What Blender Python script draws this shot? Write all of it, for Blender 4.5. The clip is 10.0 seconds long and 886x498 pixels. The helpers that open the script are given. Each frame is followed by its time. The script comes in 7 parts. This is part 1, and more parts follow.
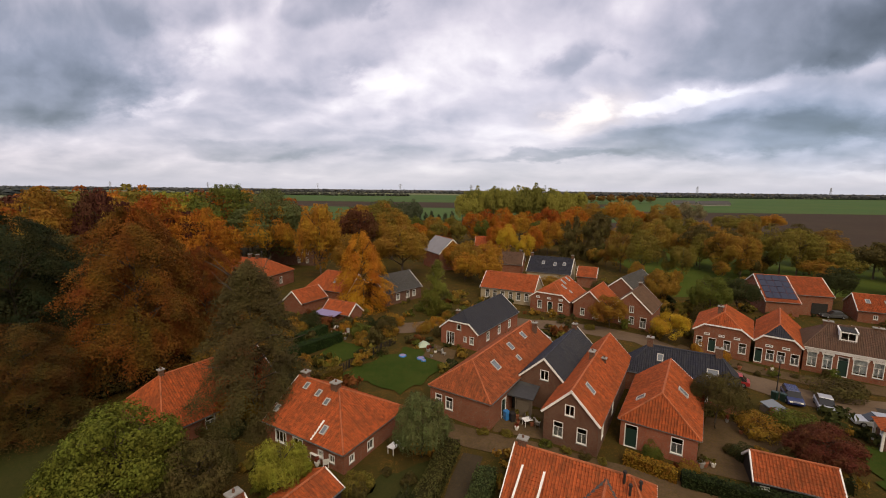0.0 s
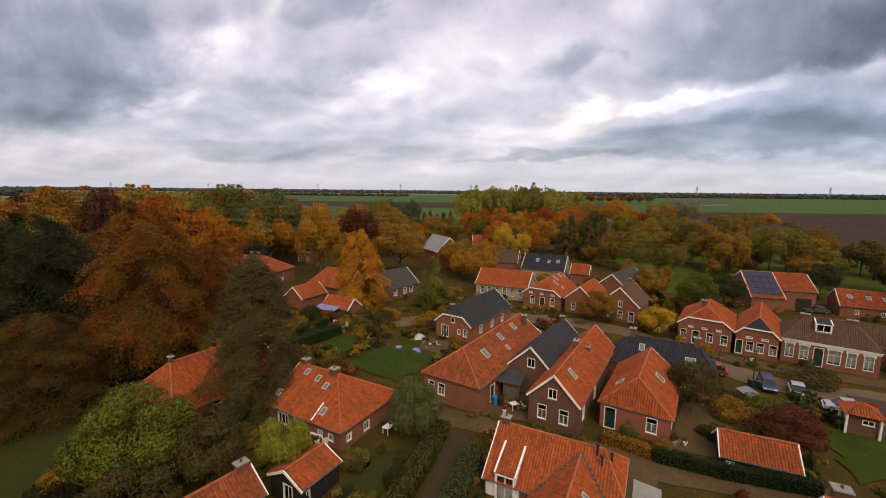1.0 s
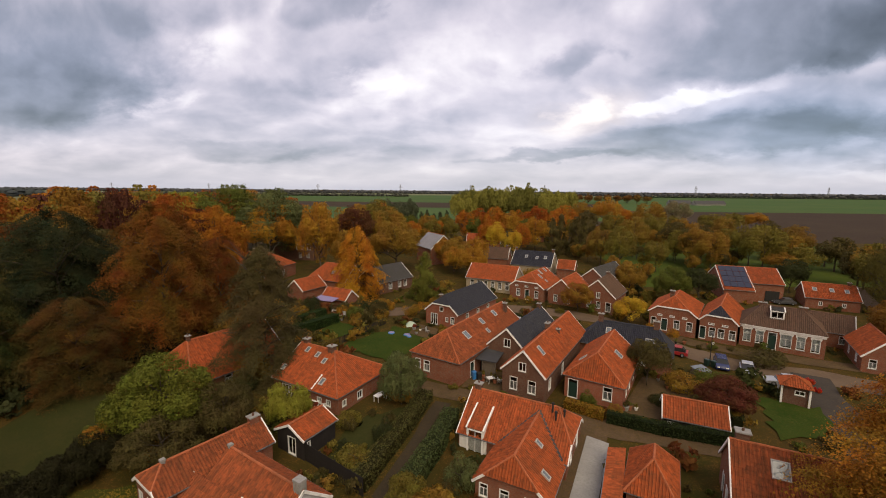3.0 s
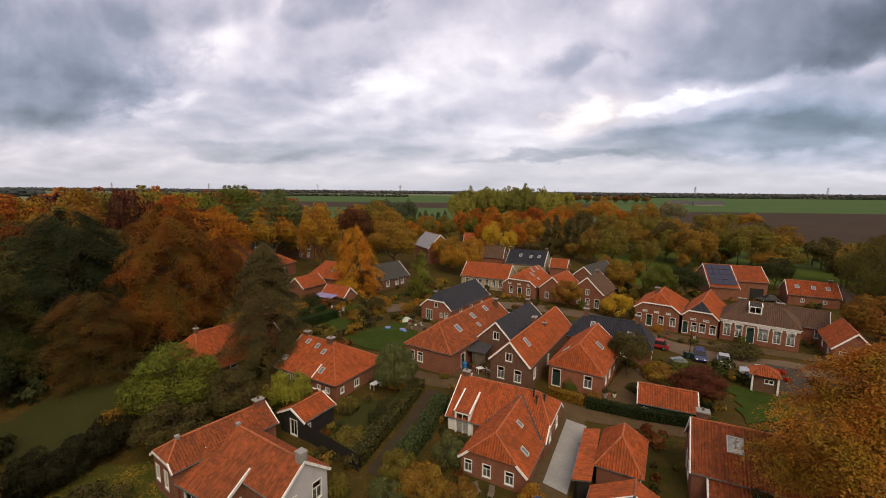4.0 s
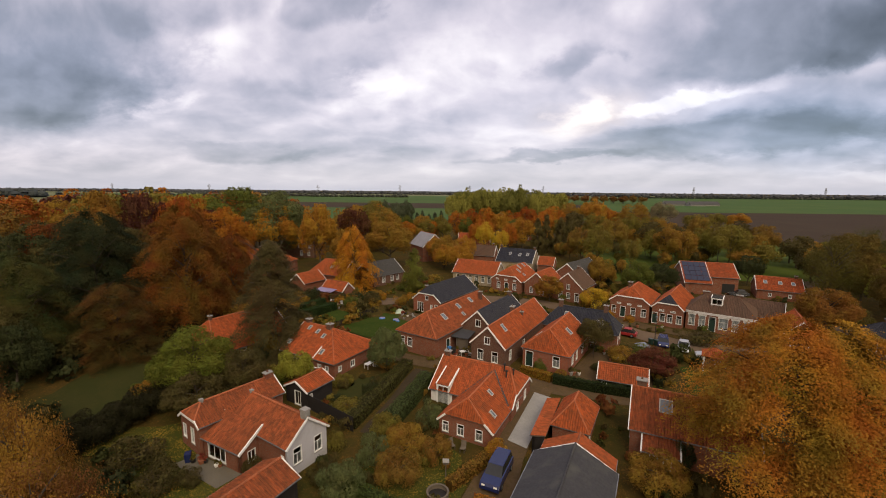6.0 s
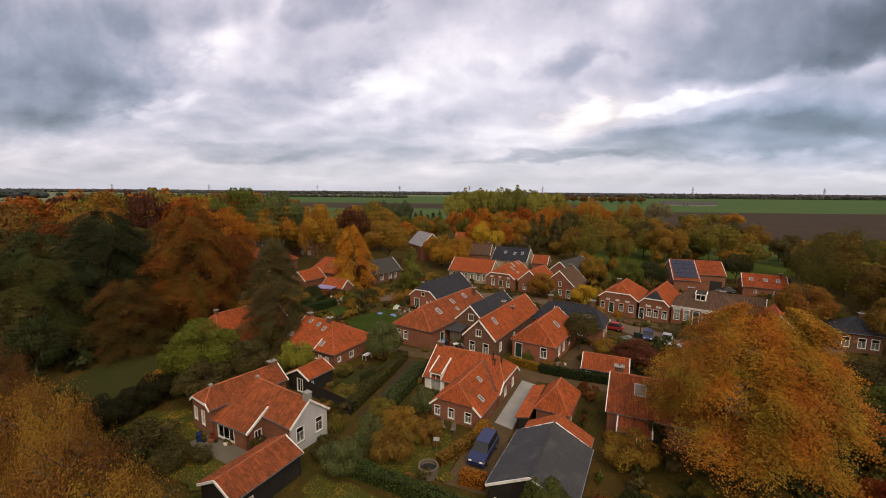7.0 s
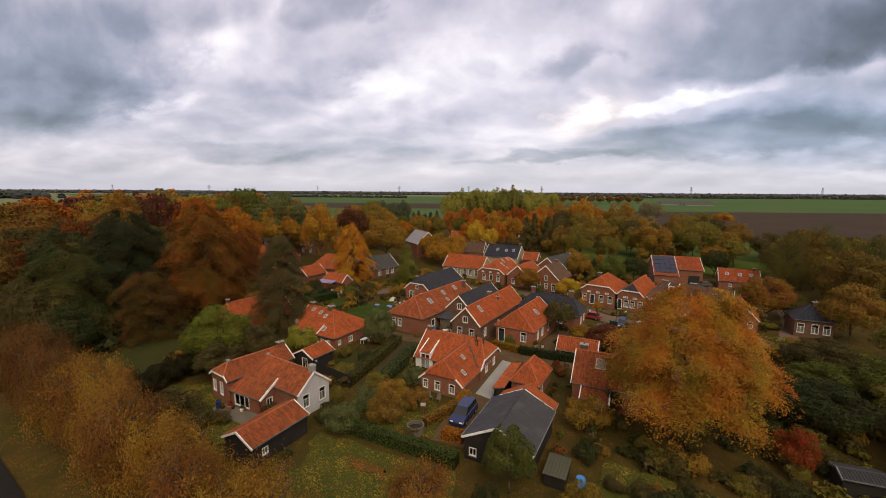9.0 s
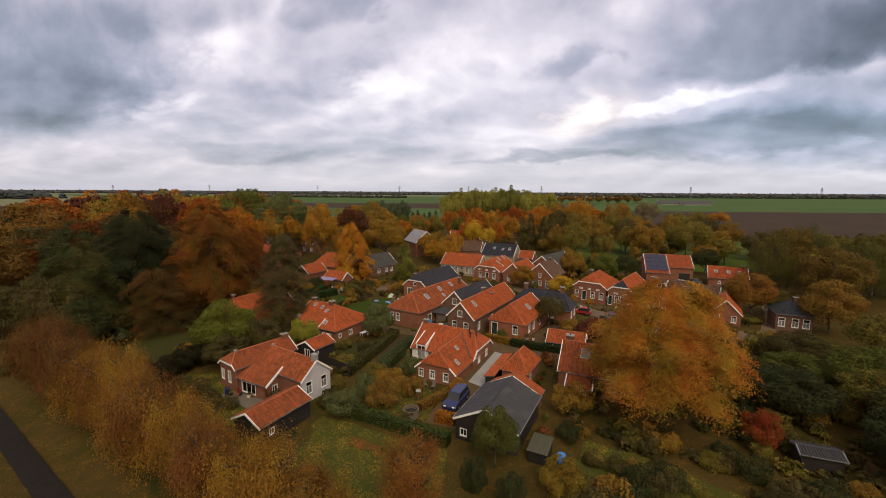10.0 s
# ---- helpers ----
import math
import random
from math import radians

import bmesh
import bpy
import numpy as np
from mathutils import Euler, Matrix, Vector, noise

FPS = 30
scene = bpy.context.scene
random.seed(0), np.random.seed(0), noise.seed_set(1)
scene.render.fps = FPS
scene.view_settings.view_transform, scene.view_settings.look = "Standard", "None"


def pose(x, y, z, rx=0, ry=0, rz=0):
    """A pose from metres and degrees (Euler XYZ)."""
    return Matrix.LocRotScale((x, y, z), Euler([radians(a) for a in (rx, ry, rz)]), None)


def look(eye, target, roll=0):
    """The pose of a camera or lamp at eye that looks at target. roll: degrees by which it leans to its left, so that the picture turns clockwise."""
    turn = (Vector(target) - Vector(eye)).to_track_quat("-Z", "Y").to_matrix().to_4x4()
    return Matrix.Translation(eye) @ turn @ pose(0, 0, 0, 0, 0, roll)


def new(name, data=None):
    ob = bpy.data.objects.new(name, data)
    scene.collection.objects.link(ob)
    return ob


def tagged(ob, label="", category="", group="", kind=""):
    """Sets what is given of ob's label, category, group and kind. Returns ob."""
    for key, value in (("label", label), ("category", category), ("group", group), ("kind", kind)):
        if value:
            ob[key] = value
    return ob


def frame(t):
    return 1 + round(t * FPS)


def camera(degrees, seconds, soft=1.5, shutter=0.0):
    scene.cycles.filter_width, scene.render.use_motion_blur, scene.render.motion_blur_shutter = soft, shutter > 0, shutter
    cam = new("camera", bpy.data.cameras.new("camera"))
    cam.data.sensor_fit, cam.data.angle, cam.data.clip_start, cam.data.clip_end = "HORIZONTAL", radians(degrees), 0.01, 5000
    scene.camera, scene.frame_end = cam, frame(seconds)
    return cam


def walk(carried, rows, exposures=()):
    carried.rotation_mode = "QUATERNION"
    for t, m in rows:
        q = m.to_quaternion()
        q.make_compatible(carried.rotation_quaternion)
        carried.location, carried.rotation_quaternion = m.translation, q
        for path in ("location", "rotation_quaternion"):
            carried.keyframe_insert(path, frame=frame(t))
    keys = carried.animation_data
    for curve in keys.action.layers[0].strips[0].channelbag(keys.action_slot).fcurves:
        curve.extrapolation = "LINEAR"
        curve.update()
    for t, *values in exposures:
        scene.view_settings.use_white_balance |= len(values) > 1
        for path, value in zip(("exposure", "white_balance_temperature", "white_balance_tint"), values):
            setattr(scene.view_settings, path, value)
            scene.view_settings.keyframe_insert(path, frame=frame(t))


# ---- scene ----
cam = camera(93.0, 10.0, 1.0)
PATH = [
    (0, (-0.269, 1.614, 25.191), (-0.342, 3.592, 24.904), 0.6),
    (2.5, (2.442, -6.061, 24.871), (2.367, -4.083, 24.586), 0.5),
    (5, (5.394, -14.672, 25.367), (5.319, -12.694, 25.084), 0.5),
    (8, (8.555, -25.17, 25.611), (8.482, -23.191, 25.331), 0.4),
    (10, (10.435, -32.07, 25.704), (10.361, -30.091, 25.424), 0.3),
]
walk(cam, [(t, look(eye, target, roll)) for t, eye, target, roll in PATH])

# ---- light ----
world = bpy.data.worlds.new("sky")
scene.world = world
world.use_nodes = True
wn, wl = world.node_tree.nodes, world.node_tree.links


def wnode(kind, **sets):
    n = wn.new(kind)
    for k, v in sets.items():
        n.inputs[k].default_value = v
    return n


def wmath(op, a, b=None, clamp=False):
    n = wn.new("ShaderNodeMath")
    n.operation, n.use_clamp = op, clamp
    for k, v in enumerate((a, b)):
        if v is None:
            continue
        if isinstance(v, (int, float)):
            n.inputs[k].default_value = v
        else:
            wl.new(v, n.inputs[k])
    return n.outputs[0]


SUN_EL, SUN_AZ = radians(38), radians(200)
sky = wn.new("ShaderNodeTexSky")
sky.sky_type, sky.sun_disc, sky.sun_elevation, sky.sun_rotation = "NISHITA", False, SUN_EL, SUN_AZ
coord = wn.new("ShaderNodeTexCoord")
split = wn.new("ShaderNodeSeparateXYZ")
wl.new(coord.outputs["Generated"], split.inputs[0])
# the cloud deck: directions laid out as bearing and height over the horizon
depth = wmath("MAXIMUM", wmath("ABSOLUTE", split.outputs[1]), 0.3)
bear = wmath("DIVIDE", split.outputs[0], depth)
rise = wmath("DIVIDE", wmath("MAXIMUM", split.outputs[2], 0.0), depth)
flat = wn.new("ShaderNodeCombineXYZ")
wl.new(bear, flat.inputs[0])
wl.new(wmath("MULTIPLY", wmath("DIVIDE", rise, wmath("ADD", rise, 0.34)), 1.55), flat.inputs[1])
stir = wnode("ShaderNodeTexNoise", Scale=3.4, Detail=3.0, Roughness=0.5)
wl.new(flat.outputs[0], stir.inputs["Vector"])


def shifted(strength, base):
    w = wn.new("ShaderNodeVectorMath")
    w.operation = "MULTIPLY_ADD"
    wl.new(stir.outputs["Color"], w.inputs[0])
    w.inputs[1].default_value = (strength, strength, strength)
    wl.new(flat.outputs[0], w.inputs[2])
    v = wn.new("ShaderNodeVectorMath")
    v.operation = "ADD"
    wl.new(w.outputs[0], v.inputs[0])
    v.inputs[1].default_value = base
    return v.outputs[0]


def billow(vector, scale, detail, rough):
    n = wnode("ShaderNodeTexNoise", Scale=scale, Detail=detail, Roughness=rough)
    wl.new(vector, n.inputs["Vector"])
    return n.outputs[0]


puff = billow(shifted(0.12, (3.7, 1.2, 0.4)), 3.6, 5.0, 0.48)
puff_up = billow(shifted(0.12, (3.67, 1.26, 0.4)), 3.6, 5.0, 0.48)
small = billow(shifted(0.10, (8.1, 4.4, 1.3)), 9.0, 5.0, 0.5)
bands = wn.new("ShaderNodeMapping")
bands.inputs["Scale"].default_value = (0.8, 3.2, 1.0)
wl.new(shifted(0.05, (1.0, 6.0, 0.0)), bands.inputs["Vector"])
heap = wn.new("ShaderNodeTexVoronoi")
heap.feature = "SMOOTH_F1"
heap_up = wn.new("ShaderNodeTexVoronoi")
heap_up.feature = "SMOOTH_F1"
for n, base in ((heap, (2.0, 3.0, 0.7)), (heap_up, (1.985, 3.035, 0.7))):
    n.inputs["Scale"].default_value, n.inputs["Smoothness"].default_value = 4.6, 0.8
    n.inputs["Detail"].default_value, n.inputs["Roughness"].default_value = 2.0, 0.4
    wl.new(shifted(0.14, base), n.inputs["Vector"])
streak = billow(bands.outputs[0], 3.2, 5.0, 0.5)
# the broad masses of cloud, with edges frayed by finer noise
curl = billow(shifted(0.08, (5.3, 2.2, 0.9)), 6.5, 6.0, 0.58)
curl_b = billow(shifted(0.08, (1.3, 7.2, 2.9)), 6.5, 6.0, 0.58)
frayed = wn.new("ShaderNodeCombineXYZ")
fray_u = wmath("ADD", bear, wmath("MULTIPLY", wmath("SUBTRACT", curl, 0.5), 0.34))
fray_v = wmath("ADD", rise, wmath("MULTIPLY", wmath("SUBTRACT", curl_b, 0.5), 0.07))
wl.new(fray_u, frayed.inputs[0])
wl.new(fray_v, frayed.inputs[1])


def mass(u, v, ru, rv, turn, edge=0.9):
    """1 in the middle of a tilted oval of cloud, 0 outside it."""
    m = wn.new("ShaderNodeMapping")
    m.vector_type = "TEXTURE"
    m.inputs["Location"].default_value = (u, v, 0)
    m.inputs["Rotation"].default_value = (0, 0, radians(turn))
    m.inputs["Scale"].default_value = (ru, rv, 1)
    wl.new(frayed.outputs[0], m.inputs["Vector"])
    d = wn.new("ShaderNodeVectorMath")
    d.operation = "LENGTH"
    wl.new(m.outputs[0], d.inputs[0])
    r = wn.new("ShaderNodeMapRange")
    r.interpolation_type = "SMOOTHSTEP"
    r.inputs[1].default_value, r.inputs[2].default_value = 1.0, 1.0 - edge
    wl.new(d.outputs["Value"], r.inputs[0])
    return r.outputs[0]


def above(u, v, slope, soft):
    """1 over a cloud bank's lower edge that rises with slope through (u, v), 0 under it."""
    line = wmath("ADD", wmath("MULTIPLY", wmath("SUBTRACT", fray_u, u), slope), v)
    r = wn.new("ShaderNodeMapRange")
    r.interpolation_type = "SMOOTHSTEP"
    r.inputs[1].default_value, r.inputs[2].default_value = -soft, soft
    wl.new(wmath("SUBTRACT", fray_v, line), r.inputs[0])
    return r.outputs[0]


tone = wmath("ADD", 0.778, wmath("MULTIPLY", wmath("SUBTRACT", puff, 0.5), 0.17))
tone = wmath("ADD", tone, wmath("MULTIPLY", wmath("SUBTRACT", puff, puff_up), 0.45))
tone = wmath("ADD", tone, wmath("MULTIPLY", wmath("SUBTRACT", small, 0.5), 0.15))
tone = wmath("ADD", tone, wmath("MULTIPLY", wmath("SUBTRACT", curl, 0.5), 0.17))
tone = wmath("ADD", tone, wmath("MULTIPLY", wmath("SUBTRACT", heap_up.outputs["Distance"], heap.outputs["Distance"]), 0.20))
tone = wmath("ADD", tone, wmath("MULTIPLY", wmath("SUBTRACT", streak, 0.5), 0.04))
for amount, oval in ((-0.15, (-0.98, 0.29, 0.42, 0.20, 0, 0.5)), (-0.07, (-0.66, 0.39, 0.27, 0.07, 0, 0.8)), (-0.07, (-0.45, 0.205, 0.20, 0.060, 0, 0.6)), (-0.12, (-0.285, 0.40, 0.16, 0.055, 0, 0.5)),
                     (-0.11, (-0.53, 0.084, 0.20, 0.030, 0, 0.6)), (-0.07, (-0.27, 0.10, 0.24, 0.035, 0, 0.7)), (0.09, (-0.69, 0.188, 0.14, 0.022, 15, 0.7)), (0.08, (-0.52, 0.31, 0.13, 0.085, 20, 0.7)),
                     (0.10, (-0.22, 0.243, 0.09, 0.048, 20, 0.6)), (0.11, (0.05, 0.23, 0.34, 0.17, 0, 0.85)), (-0.12, (0.25, 0.283, 0.13, 0.036, 14, 0.6)), (-0.05, (0.05, 0.267, 0.07, 0.03, 0, 0.7)),
                     (0.11, (0.275, 0.185, 0.08, 0.055, 30, 0.7)), (0.12, (0.52, 0.202, 0.24, 0.018, 9, 0.6)), (-0.17, (0.62, 0.125, 0.46, 0.056, 5, 0.5)), (-0.15, (0.19, 0.078, 0.24, 0.015, 3, 0.6)),
                     (-0.13, (0.92, 0.16, 0.40, 0.13, 5, 0.8)), (-0.07, (0.95, 0.055, 0.20, 0.012, 4, 0.7))):
    tone = wmath("ADD", tone, wmath("MULTIPLY", mass(*oval), amount))
# the heavy grey banks with sharper lower edges
for amount, edge_line, oval in ((-0.10, (-1.04, 0.128, 0.17, 0.016), (-1.05, 0.22, 0.42, 0.14, 0, 0.6)), (-0.24, (0.295, 0.196, 0.145, 0.016), (0.86, 0.34, 0.56, 0.18, 9, 0.55)), (-0.25, (0.295, 0.20, 0.145, 0.03), (1.02, 0.37, 0.44, 0.12, 8, 0.8))):
    tone = wmath("ADD", tone, wmath("MULTIPLY", wmath("MULTIPLY", mass(*oval), above(*edge_line)), amount))
# brighter in the south, behind the camera
tone = wmath("ADD", tone, wmath("MULTIPLY", wmath("SUBTRACT", 0.1, split.outputs[1]), 0.16, True))
ramp = wn.new("ShaderNodeValToRGB")
wl.new(tone, ramp.inputs[0])
cr = ramp.color_ramp
cr.elements[0].position, cr.elements[0].color = 0.30, (0.085, 0.088, 0.100, 1)
cr.elements[1].position, cr.elements[1].color = 0.97, (1.0, 0.932, 0.955, 1)
for place, c in ((0.45, (0.160, 0.170, 0.208)), (0.60, (0.300, 0.308, 0.378)), (0.72, (0.492, 0.466, 0.548)), (0.84, (0.71, 0.650, 0.722))):
    e = cr.elements.new(place)
    e.color = (*c, 1)
warm = wn.new("ShaderNodeMix")
warm.data_type, warm.blend_type = "RGBA", "MULTIPLY"
wl.new(wmath("MULTIPLY", wmath("SUBTRACT", 0.15, split.outputs[1]), 1.3, True), warm.inputs[0])
toned = ramp.outputs[0]
for oval, tint in (((0.85, 0.13, 0.60, 0.17, 0, 0.9), (0.84, 0.94, 1.05)), ((0.30, 0.17, 0.16, 0.07, 10, 0.9), (1.03, 0.98, 0.90)), ((-1.0, 0.25, 0.5, 0.2, 0, 0.9), (0.95, 0.98, 1.02))):
    tinted = wn.new("ShaderNodeMix")
    tinted.data_type, tinted.blend_type = "RGBA", "MULTIPLY"
    wl.new(mass(*oval), tinted.inputs[0])
    wl.new(toned, tinted.inputs[6])
    tinted.inputs[7].default_value = (*tint, 1)
    toned = tinted.outputs[2]
wl.new(toned, warm.inputs[6])
warm.inputs[7].default_value = (1.0, 0.82, 0.57, 1)
hazy = wn.new("ShaderNodeMix")
hazy.data_type = "RGBA"
haze = wmath("SUBTRACT", 1.0, wmath("MULTIPLY", rise, 14.0), True)
wl.new(wmath("MULTIPLY", haze, 0.75), hazy.inputs[0])
wl.new(warm.outputs[2], hazy.inputs[6])
hazy.inputs[7].default_value = (0.55, 0.55, 0.63, 1)
deck = wn.new("ShaderNodeMix")
deck.data_type, deck.blend_type = "RGBA", "ADD"
deck.inputs[0].default_value = 0.02
wl.new(hazy.outputs[2], deck.inputs[6])
wl.new(sky.outputs[0], deck.inputs[7])
wl.new(deck.outputs[2], wn["Background"].inputs[0])
wn["Background"].inputs[1].default_value = 1.0

sun_data = bpy.data.lights.new("sun", "SUN")
sun_data.energy, sun_data.angle, sun_data.color = 2.12, radians(38), (1.0, 0.85, 0.62)
sun = new("sun", sun_data)
sun.matrix_world = look((25, -45, 75), (5, 20, 0))

# ---- materials ----


def material(name):
    m = bpy.data.materials.new(name)
    m.use_nodes = True
    return m, m.node_tree.nodes, m.node_tree.links, m.node_tree.nodes["Principled BSDF"]


def mixed(n, l, fac, a, b, blend="MIX"):
    x = n.new("ShaderNodeMix")
    x.data_type, x.blend_type = "RGBA", blend
    for k, v in ((0, fac), (6, a), (7, b)):
        if isinstance(v, (int, float)):
            x.inputs[k].default_value = v
        elif isinstance(v, tuple):
            x.inputs[k].default_value = (*v, 1) if len(v) == 3 else v
        else:
            l.new(v, x.inputs[k])
    return x.outputs[2]


def noisy(n, l, scale, detail=5.0, rough=0.6, vec=None):
    x = n.new("ShaderNodeTexNoise")
    x.inputs["Scale"].default_value, x.inputs["Detail"].default_value, x.inputs["Roughness"].default_value = scale, detail, rough
    if vec is None:
        t = n.new("ShaderNodeTexCoord")
        vec = t.outputs["Object"]
    l.new(vec, x.inputs["Vector"])
    return x.outputs[0]


def ramped(n, l, v, a, b):
    x = n.new("ShaderNodeMapRange")
    x.inputs[1].default_value, x.inputs[2].default_value = a, b
    l.new(v, x.inputs[0])
    return x.outputs[0]


def bumped(n, l, bsdf, height, strength, dist):
    x = n.new("ShaderNodeBump")
    x.inputs["Strength"].default_value, x.inputs["Distance"].default_value = strength, dist
    l.new(height, x.inputs["Height"])
    l.new(x.outputs[0], bsdf.inputs["Normal"])


def plain(name, c1, c2, fine_scale=14.0, rough=0.8, bump=0.3, dist=0.01, dirt=None, metal=0.0):
    """A surface with fine grain between two tones and broad stains."""
    m, n, l, b = material(name)
    f, g = noisy(n, l, fine_scale), noisy(n, l, fine_scale * 0.08, 4.0)
    col = mixed(n, l, ramped(n, l, f, 0.3, 0.7), c1, c2)
    if dirt:
        col = mixed(n, l, ramped(n, l, g, 0.48, 0.72), col, dirt)
    l.new(col, b.inputs["Base Color"])
    b.inputs["Roughness"].default_value, b.inputs["Metallic"].default_value = rough, metal
    b.inputs["Specular IOR Level"].default_value = 0.2 if rough > 0.6 else 0.5
    bumped(n, l, b, f, bump, dist)
    return m


def tile_material(name, c1, c2, moss, rough=0.75, mossy=0.6):
    """Roof tiles: every tile has its own tone, with lichen and weather stains across them."""
    m, n, l, b = material(name)
    geo = n.new("ShaderNodeNewGeometry")
    tones = n.new("ShaderNodeMath")
    tones.operation = "POWER"
    l.new(geo.outputs["Random Per Island"], tones.inputs[0])
    tones.inputs[1].default_value = 2.6
    col = mixed(n, l, wrap_mul(n, tones.outputs[0], 0.85, l), c1, c2)
    tex = n.new("ShaderNodeTexCoord")
    obj = n.new("ShaderNodeObjectInfo")
    vec = n.new("ShaderNodeVectorMath")
    vec.operation = "ADD"
    l.new(tex.outputs["Object"], vec.inputs[0])
    l.new(obj.outputs["Location"], vec.inputs[1])
    big_n = noisy(n, l, 0.55, 6.0, 0.65, vec.outputs[0])
    fine_n = noisy(n, l, 6.0, 6.0, 0.7, vec.outputs[0])
    col = mixed(n, l, wrap_mul(n, ramped(n, l, big_n, 0.42, 0.72), mossy, l), col, moss)
    long = n.new("ShaderNodeMapping")
    long.inputs["Scale"].default_value = (2.6, 0.28, 1.0)
    l.new(vec.outputs[0], long.inputs["Vector"])
    streak = noisy(n, l, 1.0, 5.0, 0.6, long.outputs[0])
    col = mixed(n, l, wrap_mul(n, ramped(n, l, streak, 0.45, 0.75), 0.75, l), col, moss)
    rill = n.new("ShaderNodeMapping")
    rill.inputs["Scale"].default_value = (7.0, 0.9, 1.0)
    l.new(vec.outputs[0], rill.inputs["Vector"])
    rills = noisy(n, l, 1.0, 4.0, 0.6, rill.outputs[0])
    col = mixed(n, l, wrap_mul(n, ramped(n, l, rills, 0.48, 0.70), 0.8, l), col, c2)
    col = mixed(n, l, ramped(n, l, fine_n, 0.35, 0.75), col, mixed(n, l, 0.5, col, tuple(x * 0.45 for x in c1)))
    patchy = noisy(n, l, 2.6, 5.0, 0.75, vec.outputs[0])
    col = mixed(n, l, wrap_mul(n, ramped(n, l, patchy, 0.52, 0.66), 0.75, l), col, moss)
    pale = noisy(n, l, 4.2, 4.0, 0.8, vec.outputs[0])
    col = mixed(n, l, wrap_mul(n, ramped(n, l, pale, 0.60, 0.72), 0.35, l), col, tuple(min(1.0, x * 1.25 + 0.03) for x in c1))
    l.new(col, b.inputs["Base Color"])
    b.inputs["Roughness"].default_value = rough
    b.inputs["Specular IOR Level"].default_value = 0.15 if rough > 0.5 else 0.4
    bumped(n, l, b, fine_n, 0.35, 0.01)
    return m


def wrap_mul(n, v, k, l):
    x = n.new("ShaderNodeMath")
    x.operation = "MULTIPLY"
    x.inputs[1].default_value = k
    l.new(v, x.inputs[0])
    return x.outputs[0]


def brick_material(name, c1, c2, mortar):
    m, n, l, b = material(name)
    tex = n.new("ShaderNodeTexCoord")
    sp = n.new("ShaderNodeSeparateXYZ")
    cb = n.new("ShaderNodeCombineXYZ")
    l.new(tex.outputs["Object"], sp.inputs[0])
    ad = n.new("ShaderNodeMath")
    l.new(sp.outputs[0], ad.inputs[0])
    l.new(sp.outputs[1], ad.inputs[1])
    l.new(ad.outputs[0], cb.inputs[0])
    l.new(sp.outputs[2], cb.inputs[1])
    br = n.new("ShaderNodeTexBrick")
    l.new(cb.outputs[0], br.inputs["Vector"])
    br.inputs["Scale"].default_value = 1.0
    br.inputs["Brick Width"].default_value, br.inputs["Row Height"].default_value = 0.22, 0.065
    br.inputs["Mortar Size"].default_value = 0.008
    for k, v in (("Color1", c1), ("Color2", c2), ("Mortar", mortar)):
        br.inputs[k].default_value = (*v, 1)
    g = noisy(n, l, 0.7, 6.0, 0.7)
    f = noisy(n, l, 9.0, 5.0, 0.7)
    col = mixed(n, l, ramped(n, l, g, 0.45, 0.8), br.outputs[0], tuple(x * 0.55 for x in c1))
    col = mixed(n, l, ramped(n, l, f, 0.5, 0.9), col, mortar)
    l.new(col, b.inputs["Base Color"])
    b.inputs["Roughness"].default_value = 0.9
    b.inputs["Specular IOR Level"].default_value = 0.15
    bumped(n, l, b, br.outputs["Fac"], -0.4, 0.006)
    return m


def foliage_material(name, clear=0.3, scale=1.0, leaf_range=0.5, bough_range=0.8, turning=0.0):
    """Leaves: the tree's own colour, each bough and leaf a little different, lit through from behind; turning: how much of the crown is still green."""
    m, n, l, b = material(name)
    obj = n.new("ShaderNodeObjectInfo")
    geo = n.new("ShaderNodeNewGeometry")
    tex = n.new("ShaderNodeTexCoord")
    hsv = n.new("ShaderNodeHueSaturation")
    clump = noisy(n, l, 2.2 * scale, 3.0, 0.6, tex.outputs["Object"])
    bough = noisy(n, l, 4.5 * scale, 3.0, 0.55, tex.outputs["Object"])

    def add(v, k, c):
        x = n.new("ShaderNodeMath")
        x.operation = "MULTIPLY_ADD"
        l.new(v, x.inputs[0])
        x.inputs[1].default_value = k
        if isinstance(c, float):
            x.inputs[2].default_value = c
        else:
            l.new(c, x.inputs[2])
        return x.outputs[0]

    l.new(add(clump, 0.11, 0.447), hsv.inputs["Hue"])
    per_leaf = add(geo.outputs["Random Per Island"], leaf_range, 1.02 - leaf_range / 2 - bough_range / 2)
    l.new(add(bough, bough_range, per_leaf), hsv.inputs["Value"])
    own = obj.outputs["Color"]
    if turning:
        patch_n = noisy(n, l, 3.1, 4.0, 0.65, tex.outputs["Object"])
        own = mixed(n, l, wrap_mul(n, ramped(n, l, patch_n, 0.44, 0.60), turning, l), own, mixed(n, l, 1.0, own, (0.52, 0.88, 1.15), "MULTIPLY"))
    l.new(own, hsv.inputs["Color"])
    l.new(hsv.outputs[0], b.inputs["Base Color"])
    b.inputs["Roughness"].default_value = 0.75
    b.inputs["Specular IOR Level"].default_value = 0.08
    tr = n.new("ShaderNodeBsdfTranslucent")
    l.new(hsv.outputs[0], tr.inputs[0])
    mx = n.new("ShaderNodeMixShader")
    mx.inputs[0].default_value = clear
    l.new(b.outputs[0], mx.inputs[1])
    l.new(tr.outputs[0], mx.inputs[2])
    l.new(mx.outputs[0], n["Material Output"].inputs[0])
    return m


